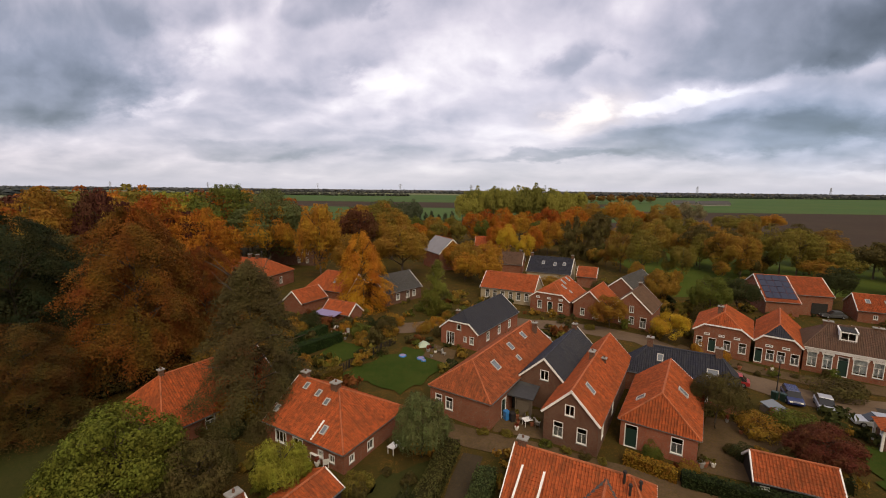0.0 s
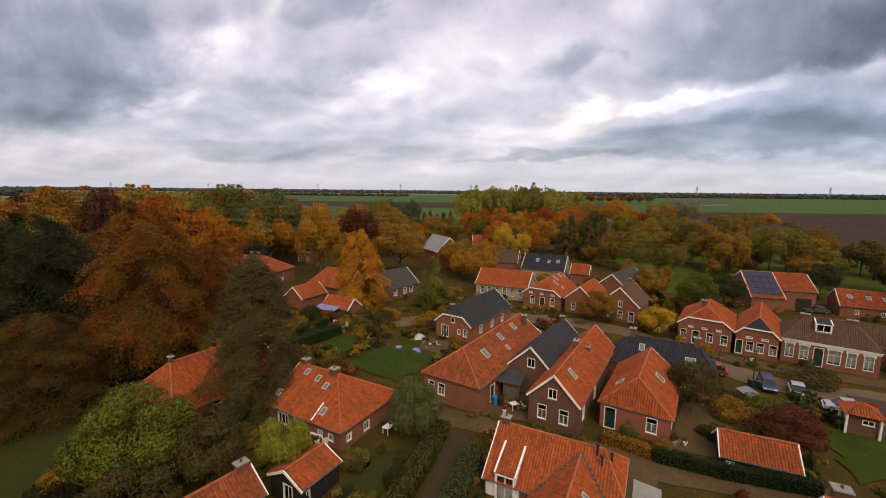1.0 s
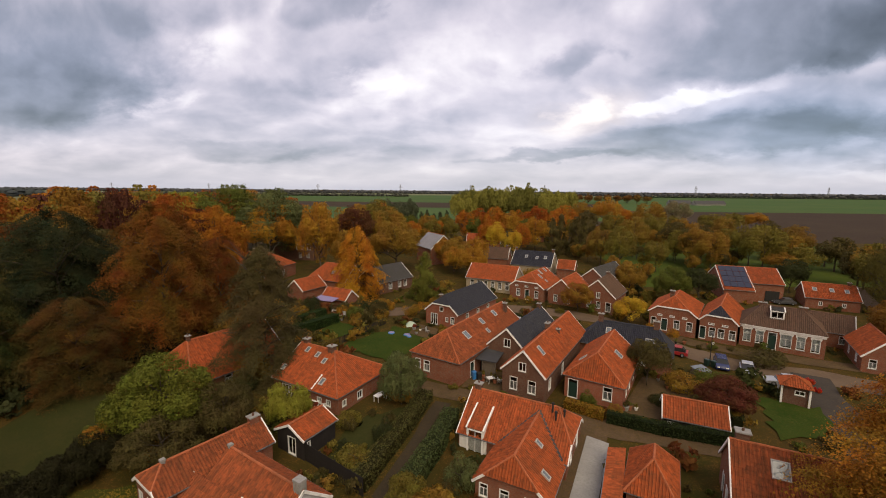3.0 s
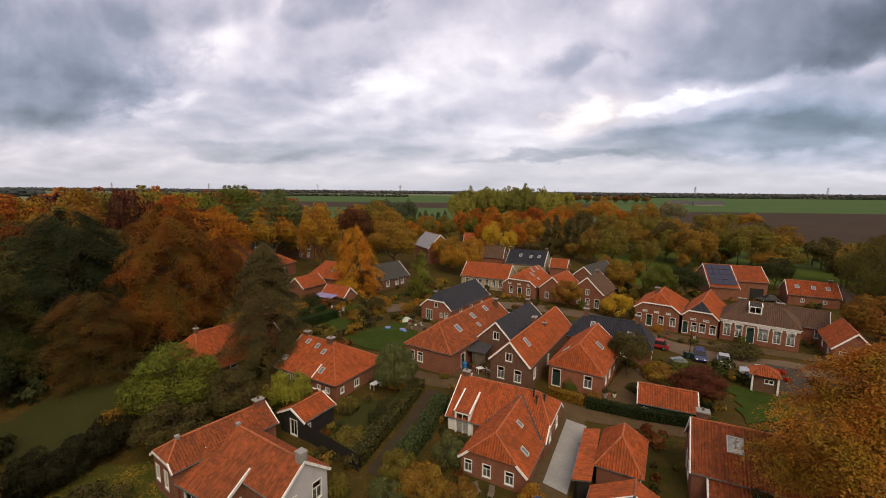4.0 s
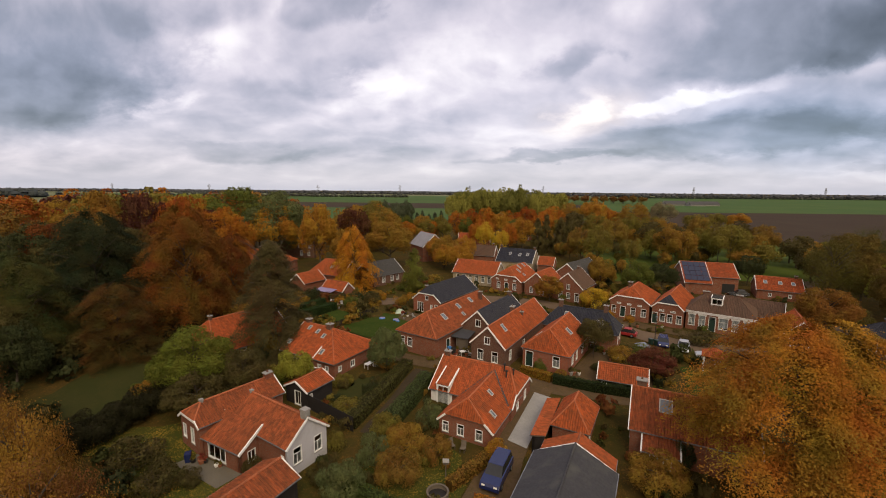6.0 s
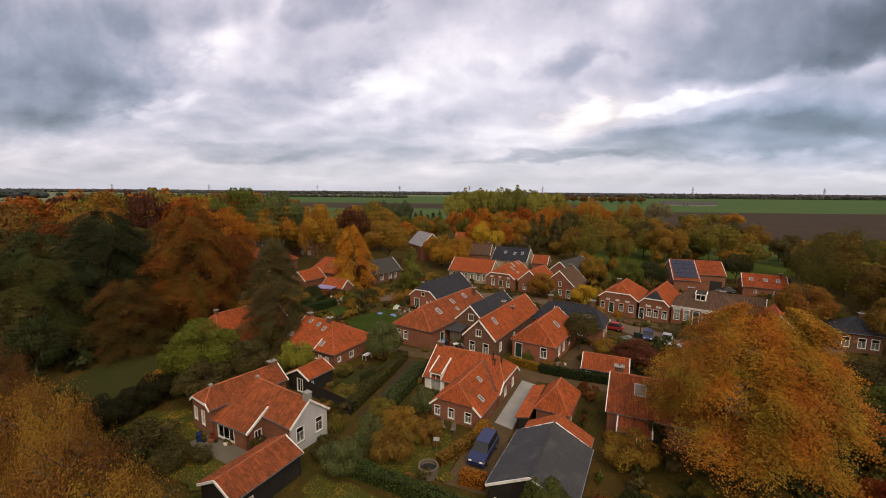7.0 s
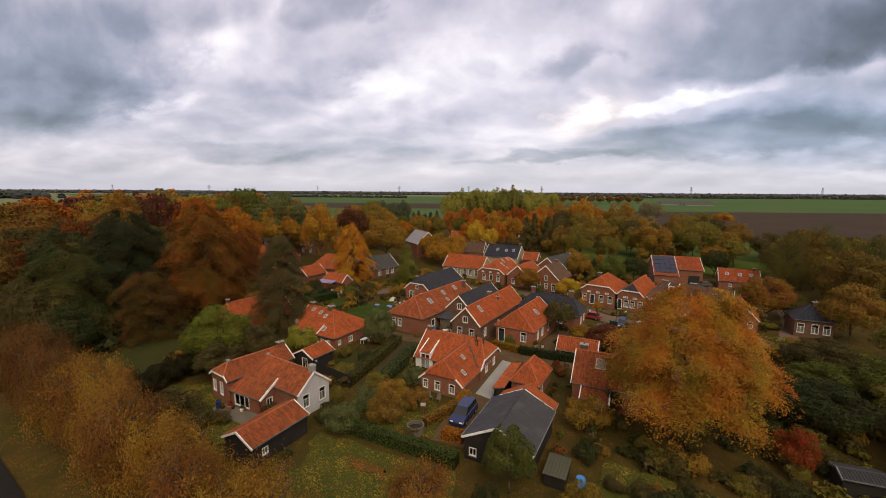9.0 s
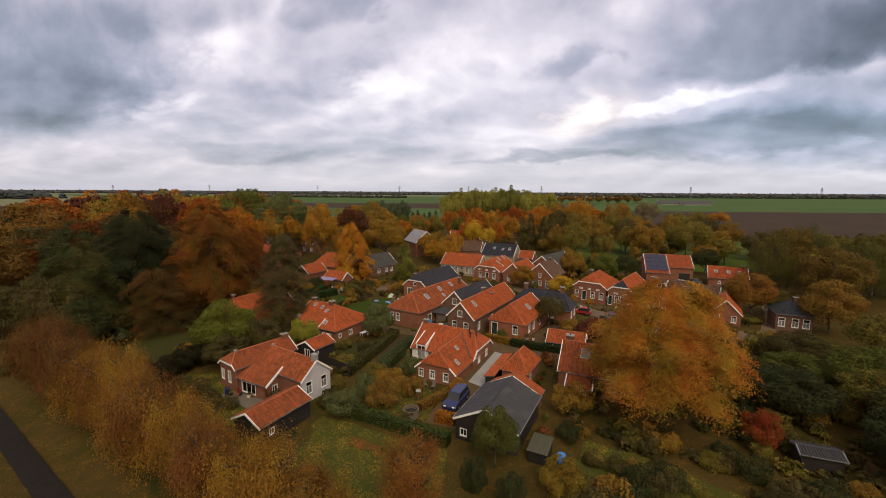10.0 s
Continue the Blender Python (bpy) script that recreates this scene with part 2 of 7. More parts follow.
def ground_material(name, tones, scale=0.12, flecks=None, rough=0.95, amount=0.5):
    m, n, l, b = material(name)
    tex = n.new("ShaderNodeTexCoord")
    v = tex.outputs["Object"]
    a, c, d = noisy(n, l, scale, 6.0, 0.6, v), noisy(n, l, scale * 9, 5.0, 0.65, v), noisy(n, l, 6.0, 4.0, 0.7, v)
    col = mixed(n, l, ramped(n, l, a, 0.38, 0.62), tones[0], tones[1])
    col = mixed(n, l, ramped(n, l, c, 0.45, 0.75), col, tones[2])
    col = mixed(n, l, wrap_mul(n, d, 0.6, l), col, mixed(n, l, 1.0, col, (0.45, 0.45, 0.45), "MULTIPLY"))
    if flecks:
        vo = n.new("ShaderNodeTexVoronoi")
        vo.inputs["Scale"].default_value = 6.4
        off = n.new("ShaderNodeVectorMath")
        off.operation = "MULTIPLY_ADD"
        st = n.new("ShaderNodeTexNoise")
        st.inputs["Scale"].default_value, st.inputs["Detail"].default_value = 2.6, 3.0
        l.new(v, st.inputs["Vector"])
        l.new(st.outputs["Color"], off.inputs[0])
        off.inputs[1].default_value = (0.9, 0.9, 0.9)
        l.new(v, off.inputs[2])
        l.new(off.outputs[0], vo.inputs["Vector"])
        drift = noisy(n, l, 0.45, 4.0, 0.6, v)
        spot = n.new("ShaderNodeMath")
        spot.operation = "MULTIPLY_ADD"
        l.new(drift, spot.inputs[0])
        spot.inputs[1].default_value = -0.9
        spread_n = n.new("ShaderNodeMath")
        spread_n.operation = "ADD"
        l.new(vo.outputs["Distance"], spread_n.inputs[0])
        spread_n.inputs[1].default_value = 0.39
        l.new(spread_n.outputs[0], spot.inputs[2])
        near = ramped(n, l, spot.outputs[0], 0.30, 0.16)
        col = mixed(n, l, wrap_mul(n, near, amount, l), col, flecks)
    l.new(col, b.inputs["Base Color"])
    b.inputs["Roughness"].default_value = rough
    b.inputs["Specular IOR Level"].default_value = 0.04
    bumped(n, l, b, d, 0.6, 0.05)
    return m


def glass_material(name):
    m, n, l, b = material(name)
    b.inputs["Base Color"].default_value = (0.85, 0.88, 0.88, 1)
    b.inputs["Roughness"].default_value = 0.03
    b.inputs["IOR"].default_value = 1.45
    b.inputs["Transmission Weight"].default_value = 1.0
    return m


TILE_ORANGE = tile_material("orange clay pantiles", (0.46, 0.102, 0.028), (0.19, 0.044, 0.016), (0.12, 0.046, 0.020))
TILE_RED = tile_material("red clay pantiles", (0.45, 0.104, 0.032), (0.20, 0.048, 0.018), (0.14, 0.054, 0.022))
TILE_WORN = tile_material("worn brown-red pantiles", (0.37, 0.096, 0.034), (0.14, 0.040, 0.018), (0.10, 0.042, 0.019))
TILE_BROWN = tile_material("brown roof tiles", (0.15, 0.085, 0.058), (0.10, 0.060, 0.044), (0.07, 0.052, 0.035))
TILE_SLATE = tile_material("blue-grey glazed tiles", (0.034, 0.036, 0.054), (0.020, 0.022, 0.034), (0.05, 0.05, 0.052), 0.58, 0.4)
TILE_PALE = tile_material("pale blue-grey roofing", (0.27, 0.27, 0.32), (0.22, 0.22, 0.27), (0.18, 0.18, 0.2))
TILE_GREY = tile_material("grey roofing", (0.085, 0.083, 0.085), (0.065, 0.063, 0.066), (0.06, 0.056, 0.046))
FELT = plain("dark roofing felt", (0.055, 0.055, 0.06), (0.04, 0.04, 0.045), 5.0, 0.9, 0.2, 0.01, (0.075, 0.075, 0.07))
BRICK = brick_material("red-brown brick", (0.25, 0.072, 0.034), (0.16, 0.050, 0.026), (0.20, 0.15, 0.11))
BRICK_RED = brick_material("bright red brick", (0.29, 0.078, 0.038), (0.22, 0.062, 0.032), (0.22, 0.15, 0.11))
BRICK_DARK = brick_material("dark brown brick", (0.14, 0.060, 0.034), (0.095, 0.044, 0.028), (0.15, 0.115, 0.09))
BRICK_PALE = brick_material("pale yellow brick", (0.36, 0.29, 0.18), (0.30, 0.24, 0.15), (0.34, 0.3, 0.24))
RENDER_GREY = plain("pale grey plaster", (0.46, 0.45, 0.47), (0.40, 0.39, 0.41), 8.0, 0.9, 0.2, 0.01, (0.36, 0.35, 0.34))
RENDER_WHITE = plain("white plaster", (0.78, 0.77, 0.75), (0.70, 0.69, 0.67), 8.0, 0.9, 0.2, 0.01, (0.6, 0.58, 0.54))
TARRED = plain("black tarred boards", (0.018, 0.016, 0.016), (0.028, 0.024, 0.022), 6.0, 0.7, 0.5, 0.02, (0.04, 0.034, 0.03))
WHITE = plain("white paint", (0.82, 0.81, 0.79), (0.72, 0.71, 0.69), 18.0, 0.5, 0.1, 0.004, (0.58, 0.56, 0.52))
DOOR_GREEN = plain("dark green paint", (0.012, 0.032, 0.026), (0.016, 0.04, 0.03), 10.0, 0.4, 0.1, 0.004)
ZINC = plain("weathered zinc", (0.20, 0.21, 0.22), (0.28, 0.29, 0.30), 10.0, 0.5, 0.1, 0.004, (0.14, 0.14, 0.14), 0.6)
MORTAR = plain("weathered ridge tiles", (0.42, 0.135, 0.06), (0.30, 0.085, 0.034), 9.0, 0.9, 0.4, 0.01, (0.15, 0.06, 0.03))
STONE = plain("grey stone", (0.30, 0.29, 0.27), (0.22, 0.21, 0.20), 9.0, 0.9, 0.4, 0.01, (0.13, 0.13, 0.11))
GLASS = glass_material("window glass")
DARK = plain("dark interior", (0.02, 0.02, 0.02), (0.03, 0.028, 0.025), 4.0, 0.9)
BLIND = plain("pale window blind", (0.5, 0.53, 0.53), (0.42, 0.45, 0.46), 6.0, 0.8)
CURTAIN = plain("grey net curtain", (0.30, 0.30, 0.28), (0.24, 0.24, 0.22), 9.0, 0.9)
SOLAR = plain("dark solar panel", (0.012, 0.014, 0.03), (0.018, 0.02, 0.04), 3.0, 0.18, 0.02, 0.002)
POLY = plain("lilac translucent sheeting", (0.24, 0.20, 0.36), (0.19, 0.16, 0.30), 4.0, 0.45, 0.1, 0.01)
WOOD = plain("grey weathered wood", (0.16, 0.13, 0.10), (0.11, 0.09, 0.07), 7.0, 0.9, 0.5, 0.015, (0.08, 0.07, 0.05))
MOSSY = plain("mossy weathered boards", (0.085, 0.080, 0.058), (0.06, 0.058, 0.04), 5.0, 0.95, 0.4, 0.01, (0.05, 0.055, 0.03))
BARK = plain("dark bark", (0.055, 0.042, 0.032), (0.09, 0.07, 0.052), 7.0, 0.95, 0.9, 0.05, (0.05, 0.055, 0.035))
LEAF = foliage_material("leaves", 0.3, 1.0, 0.45, 0.9)
LEAF_FAR = foliage_material("leaves of distant trees", 0.25, 0.8, 0.3, 0.5)
LEAF_MIXED = foliage_material("turning beech leaves", 0.3, 1.3, 0.35, 1.1, 0.7)
NEEDLE = foliage_material("needles", 0.12, 1.3, 0.3, 1.1)
LEAF_LOW = foliage_material("shrub leaves", 0.3, 0.35)
GROUND = ground_material("grass and soil", ((0.046, 0.044, 0.010), (0.066, 0.046, 0.013), (0.080, 0.048, 0.014)), 0.1, (0.24, 0.12, 0.022), 0.95, 0.36)
LAWN = ground_material("mown lawn", ((0.030, 0.054, 0.008), (0.042, 0.064, 0.010), (0.046, 0.056, 0.010)), 0.25, (0.2, 0.15, 0.04), 0.95, 0.12)
RED_LEAVES = ground_material("red-orange fallen leaves", ((0.075, 0.060, 0.014), (0.115, 0.055, 0.015), (0.060, 0.060, 0.013)), 0.8, (0.36, 0.11, 0.02), 0.95, 0.9)
MEADOW = ground_material("pasture grass", ((0.055, 0.085, 0.013), (0.070, 0.095, 0.016), (0.075, 0.080, 0.016)), 0.15)
LEAFY = ground_material("lawn under fallen leaves", ((0.046, 0.062, 0.012), (0.060, 0.064, 0.013), (0.080, 0.062, 0.014)), 0.3, (0.38, 0.22, 0.03), 0.95, 0.6)
ROAD = ground_material("grey brick paving", ((0.16, 0.115, 0.080), (0.13, 0.092, 0.064), (0.175, 0.122, 0.078)), 0.3, (0.16, 0.09, 0.03), 0.9, 0.2)
DIRT = ground_material("earth and old paving", ((0.125, 0.083, 0.048), (0.098, 0.066, 0.038), (0.082, 0.064, 0.024)), 0.4, (0.18, 0.1, 0.03), 0.95, 0.3)
FLAGS = ground_material("old stone flags", ((0.17, 0.15, 0.12), (0.14, 0.125, 0.10), (0.12, 0.11, 0.075)), 0.8, (0.15, 0.09, 0.03), 0.9, 0.25)
ASPHALT = ground_material("worn asphalt", ((0.070, 0.060, 0.052), (0.060, 0.052, 0.046), (0.080, 0.066, 0.050)), 0.4, (0.14, 0.09, 0.03), 0.9, 0.15)
PATH_SOIL = ground_material("dark trodden soil", ((0.060, 0.046, 0.030), (0.050, 0.040, 0.026), (0.070, 0.052, 0.030)), 0.5, (0.14, 0.08, 0.02), 0.95, 0.15)
CONCRETE = ground_material("pale concrete", ((0.36, 0.35, 0.33), (0.31, 0.30, 0.29), (0.28, 0.27, 0.25)), 0.5)
FIELD_GREEN = ground_material("green crop", ((0.060, 0.112, 0.034), (0.078, 0.122, 0.036), (0.068, 0.098, 0.034)), 0.008)
BANK = ground_material("rough bank grass", ((0.038, 0.042, 0.012), (0.046, 0.046, 0.014), (0.034, 0.040, 0.011)), 0.3, (0.14, 0.09, 0.02), 0.95, 0.12)
FIELD_BROWN = ground_material("ploughed clay", ((0.055, 0.038, 0.027), (0.064, 0.045, 0.030), (0.050, 0.038, 0.026)), 0.02)
FIELD_PALE = ground_material("pale stubble", ((0.17, 0.17, 0.10), (0.16, 0.19, 0.09), (0.18, 0.16, 0.10)), 0.01)
WATER = plain("dark ditch water", (0.012, 0.010, 0.008), (0.018, 0.014, 0.011), 1.0, 0.7, 0.05, 0.01)
WATER.node_tree.nodes["Principled BSDF"].inputs["Specular IOR Level"].default_value = 0.12
CAR_BLUE = plain("blue car paint", (0.012, 0.019, 0.075), (0.015, 0.023, 0.085), 4.0, 0.25, 0.02, 0.001)
CAR_SILVER = plain("silver car paint", (0.45, 0.46, 0.48), (0.42, 0.43, 0.45), 4.0, 0.3, 0.02, 0.001, None, 0.5)
CAR_RED = plain("red car paint", (0.28, 0.02, 0.02), (0.25, 0.02, 0.02), 4.0, 0.3, 0.02, 0.001)
RUBBER = plain("black rubber", (0.015, 0.015, 0.015), (0.02, 0.02, 0.02), 20.0, 0.8)
BLUE = plain("bright blue plastic", (0.03, 0.16, 0.42), (0.04, 0.19, 0.48), 5.0, 0.4, 0.05, 0.004)
STEEL = plain("grey steel lattice", (0.22, 0.23, 0.25), (0.27, 0.28, 0.3), 3.0, 0.6)

# ---- mesh helpers ----


def ground_z(x, y):
    """The village stands on a low mound that falls away towards the south and the east."""
    def ease(v):
        v = min(max(v, 0.0), 1.0)
        return v * v * (3 - 2 * v)
    low = -max(ease((40 - y) / 24), ease((x - 26) / 16) * ease((130 - y) / 40))
    off = abs((x + 24) * 0.532 + y * 0.847)
    return low - 0.8 * ease((4.2 - off) / 3.0)


def mesh_of(name, verts, faces, mat, smooth=False):
    me = bpy.data.meshes.new(name)
    me.from_pydata([tuple(v) for v in verts], [], [tuple(f) for f in faces])
    if mat:
        me.materials.append(mat)
    if smooth:
        me.polygons.foreach_set("use_smooth", [True] * len(me.polygons))
    me.update()
    return me


def part(name, mesh, parent, m=None, label="", kind=""):
    """Links a mesh as one part under a thing or a part."""
    ob = new(name, mesh)
    ob.parent = parent
    if m is not None:
        ob.matrix_basis = m
    return tagged(ob, label, kind=kind)


def thing(name, x, y, z, turn, label, category, group=""):
    ob = new(name)
    ob.matrix_basis = pose(x, y, z, 0, 0, turn)
    ob.empty_display_size = 0.3
    return tagged(ob, label, category, group)


class Solid:
    """Collects boxes, prisms and tubes into one mesh."""

    def __init__(self):
        self.v, self.f = [], []

    def hexa(self, pts):
        k = len(self.v)
        self.v += pts
        self.f += [(k + a, k + b, k + c, k + d) for a, b, c, d in ((0, 3, 2, 1), (4, 5, 6, 7), (0, 1, 5, 4), (1, 2, 6, 5), (2, 3, 7, 6), (3, 0, 4, 7))]
        return self

    def box(self, x0, x1, y0, y1, z0, z1, inset=0.0):
        i = inset
        return self.hexa([(x0, y0, z0), (x1, y0, z0), (x1, y1, z0), (x0, y1, z0),
                          (x0 + i, y0 + i, z1), (x1 - i, y0 + i, z1), (x1 - i, y1 - i, z1), (x0 + i, y1 - i, z1)])

    def ring(self, w, h, b, y0, y1):
        """A rectangular frame w by h of bars b wide, in one piece."""
        k = len(self.v)
        for y in (y0, y1):
            self.v += [(-w / 2, y, 0), (w / 2, y, 0), (w / 2, y, h), (-w / 2, y, h)]
            self.v += [(-w / 2 + b, y, b), (w / 2 - b, y, b), (w / 2 - b, y, h - b), (-w / 2 + b, y, h - b)]
        for i in range(4):
            j = (i + 1) % 4
            self.f += [(k + i, k + j, k + 4 + j, k + 4 + i), (k + 8 + j, k + 8 + i, k + 12 + i, k + 12 + j),
                       (k + i, k + 8 + i, k + 8 + j, k + j), (k + 4 + j, k + 12 + j, k + 12 + i, k + 4 + i)]
        return self

    def beam(self, a, b, w, h, up=(0, 0, 1)):
        """A bar from a to b, w wide and h deep, its upper face through the line."""
        a, b, up = Vector(a), Vector(b), Vector(up)
        d = (b - a).normalized()
        s = d.cross(up).normalized() * (w / 2)
        n = s.cross(d).normalized() * h
        return self.hexa([tuple(p) for p in (a - s - n, a + s - n, b + s - n, b - s - n, a - s, a + s, b + s, b - s)])

    def tube(self, pts, radii, sides=7):
        k = len(self.v)
        for i, (p, r) in enumerate(zip(pts, radii)):
            p = Vector(p)
            d = Vector(pts[min(i + 1, len(pts) - 1)]) - Vector(pts[max(i - 1, 0)])
            q = d.to_track_quat("Z", "Y")
            for j in range(sides):
                t = j * 2 * math.pi / sides
                self.v.append(tuple(p + q @ Vector((r * math.cos(t), r * math.sin(t), 0))))
        for i in range(len(pts) - 1):
            for j in range(sides):
                a, b = k + i * sides + j, k + i * sides + (j + 1) % sides
                self.f.append((a, b, b + sides, a + sides))
        self.f.append(tuple(k + j for j in reversed(range(sides))))
        self.f.append(tuple(k + (len(pts) - 1) * sides + j for j in range(sides)))
        return self

    def mesh(self, name, mat, smooth=False):
        return mesh_of(name, self.v, self.f, mat, smooth)


def frame_matrix(origin, x_axis, y_axis):
    x, y = Vector(x_axis).normalized(), Vector(y_axis).normalized()
    z = x.cross(y).normalized()
    m = Matrix((x, y, z)).transposed().to_4x4()
    m.translation = Vector(origin)
    return m


def tiles_mesh(name, width, top, height, mat, pitch=0.25, course=0.34, wave=0.07, lift=0.045):
    """Pantiles on a slope width wide; top(u) says how far up the slope they go at u. Every tile is a curved piece of its own."""
    cols, rows = max(1, round(width / pitch)), max(1, math.ceil(height / course))
    pu = width / cols
    prof = ((0.0, 0.0), (0.24, wave * 1.2), (0.50, wave * 0.95), (0.74, -0.010), (1.04, 0.004))
    verts, faces = [], []
    for i in range(cols):
        us = [min((i + p) * pu, width) for p, _ in prof]
        tops = [top(u) for u in us]
        for j in range(rows):
            v0 = j * course
            if v0 >= max(tops):
                break
            k = len(verts)
            jig = random.uniform(-0.006, 0.008)
            for (p, h), u, t in zip(prof, us, tops):
                verts.append((u, min(v0, t) - 0.03, h + lift + jig))
            for (p, h), u, t in zip(prof, us, tops):
                verts.append((u, min(v0 + course, t), h + jig))
            for (p, h), u, t in zip(prof, us, tops):
                verts.append((u, min(v0, t) - 0.03, h + jig - 0.02))
            n = len(prof)
            for a in range(n - 1):
                faces.append((k + a, k + a + 1, k + n + a + 1, k + n + a))
                faces.append((k + 2 * n + a, k + 2 * n + a + 1, k + a + 1, k + a))
    return mesh_of(name, verts, faces, mat)


def wall_mesh(name, width, tops, holes, mat, thick=0.28):
    """A wall seen from outside: x along it, z up, y inwards. tops: (x, z) along its upper edge; holes: (x0, x1, z0, z1)."""
    xs = sorted({round(x, 4) for x, _ in tops} | {round(v, 4) for h in holes for v in h[:2]})
    xs = [x for x in xs if -width / 2 - 1e-3 <= x <= width / 2 + 1e-3]

    def upper(x):
        for (xa, za), (xb, zb) in zip(tops, tops[1:]):
            if xa <= x <= xb:
                return za + (zb - za) * (x - xa) / max(xb - xa, 1e-6)
        return tops[-1][1]

    s = Solid()
    for xa, xb in zip(xs, xs[1:]):
        if xb - xa < 1e-4:
            continue
        mid, low = (xa + xb) / 2, -0.6
        ta, tb = upper(xa + 1e-5), upper(xb - 1e-5)
        for h in sorted((h for h in holes if h[0] < mid < h[1]), key=lambda h: h[2]):
            if h[2] > low + 1e-3:
                s.box(xa, xb, 0, thick, low, h[2])
            low = h[3]
        if max(ta, tb) > low + 1e-3:
            s.hexa([(xa, 0, low), (xb, 0, low), (xb, thick, low), (xa, thick, low), (xa, 0, ta), (xb, 0, tb), (xb, thick, tb), (xa, thick, ta)])
    me = s.mesh(name, mat)
    bm = bmesh.new()
    bm.from_mesh(me)
    bmesh.ops.remove_doubles(bm, verts=bm.verts, dist=0.0005)
    bm.to_mesh(me)
    bm.free()
    return me


SHARED = {}


def shared(key, make):
    if key not in SHARED:
        SHARED[key] = make()
    return SHARED[key]


def window_meshes(w, h, style):
    """Frame, pane, sill (and blind) of a window w by h, its outer face at y = 0."""
    b = 0.08
    f = Solid().ring(w, h, b, -0.03, 0.14)
    bars = []
    if style in ("sash", "blind"):
        bars.append(Solid().box(-w / 2 + b, w / 2 - b, 0.04, 0.1, h * 0.62, h * 0.62 + 0.06))
        bars.append(Solid().box(-0.03, 0.03, 0.045, 0.095, b, h * 0.62))
    elif style == "cross":
        bars.append(Solid().box(-0.035, 0.035, 0.045, 0.095, b, h - b))
    elif style == "wide":
        bars += [Solid().box(q * w / 6 - 0.04, q * w / 6 + 0.04, 0.045, 0.095, b, h - b) for q in (-1, 1)]
    pane = Solid().box(-w / 2 + b * 0.6, w / 2 - b * 0.6, 0.065, 0.075, b * 0.6, h - b * 0.6)
    sill = Solid().box(-w / 2 - 0.06, w / 2 + 0.06, -0.06, 0.1, -0.07, 0.0, 0.01)
    low, high = (0.12, 1.0) if style == "blind" else (0.04, 0.60)
    blind = Solid().box(-w / 2 + b, w / 2 - b, 0.12, 0.13, h * low, h * high - b * 0.9)
    return f.mesh("window_frame", WHITE), pane.mesh("pane", GLASS), sill.mesh("sill", STONE), blind.mesh("blind", BLIND if style == "blind" else CURTAIN), [x.mesh("glazing_bar", WHITE) for x in bars]


def door_meshes(w, h):
    b = 0.09
    f = Solid().ring(w, h, b, -0.02, 0.16)
    leaf = Solid().box(-w / 2 + b, w / 2 - b, 0.07, 0.12, b, h * 0.8)
    pane = Solid().box(-w / 2 + b, w / 2 - b, 0.08, 0.09, h * 0.8 + 0.07, h - b)
    return f.mesh("door_frame", WHITE), leaf.mesh("door_leaf", DOOR_GREEN), pane.mesh("pane", GLASS)


def put_window(parent, m, w, h, style):
    fr, pane, sill, blind, bars = shared(("win", w, h, style), lambda: window_meshes(w, h, style))
    win = part("window", fr, parent, m)
    part("pane", pane, win)
    part("sill", sill, win)
    for bar in bars:
        part("glazing_bar", bar, win)
    if style in ("blind", "sash"):
        part("blind" if style == "blind" else "curtain", blind, win)


def put_door(parent, m, w, h):
    fr, leaf, pane = shared(("door", w, h), lambda: door_meshes(w, h))
    d = part("door", fr, parent, m, "dark green door in a white frame")
    part("door_leaf", leaf, d)
    part("pane", pane, d)


def flat_ring(w, h):
    r = Solid().ring(w, h, 0.09, 0, 0.15)
    r.v = [(x, z, y) for x, y, z in r.v]
    r.f = [tuple(reversed(f)) for f in r.f]
    return r


def skylight(parent, m, w=0.8, h=1.2):
    fr, pane = shared(("sky", w, h), lambda: (
        flat_ring(w, h).mesh("skylight_frame", FRAME_GREY),
        Solid().box(-w / 2 + 0.08, w / 2 - 0.08, 0.09, h - 0.09, 0.06, 0.1).mesh("pane", SKYPANE)))
    s = part("skylight", fr, parent, m)
    part("pane", pane, s)


FRAME_GREY = plain("pale grey frame", (0.42, 0.41, 0.39), (0.34, 0.33, 0.31), 8.0, 0.6)
SKYPANE = plain("roof window glass", (0.13, 0.145, 0.165), (0.14, 0.155, 0.175), 1.0, 0.08, 0.02, 0.002)


def chimney(parent, x, y, z0, z1, w=0.62, d=0.5, mat=None, pots=1):
    s = Solid().box(x - w / 2, x + w / 2, y - d / 2, y + d / 2, z0, z1 - 0.22)
    c = part("chimney", s.mesh("chimney", mat or BRICK_DARK), parent)
    if mat is STONE:
        part("chimney_cap", Solid().box(x - w / 2 - 0.04, x + w / 2 + 0.04, y - d / 2 - 0.04, y + d / 2 + 0.04, z1 - 0.22, z1 - 0.06, 0.01).mesh("chimney_cap", STONE), c)
        return
    for k in range(2):
        out = 0.06 + 0.05 * k
        part("chimney_cap", Solid().box(x - w / 2 - out, x + w / 2 + out, y - d / 2 - out, y + d / 2 + out, z1 - 0.30 + 0.1 * k, z1 - 0.20 + 0.1 * k, 0.015).mesh("chimney_cap", (mat or BRICK_DARK) if k == 0 else STONE), c)
    part("chimney_pot", Solid().tube([(x, y, z1 - 0.1), (x, y, z1 + 0.12)], [0.11, 0.09], 8).mesh("chimney_pot", BRICK_DARK), c)


FOOT, WAYS, PLOTS = [], [], []


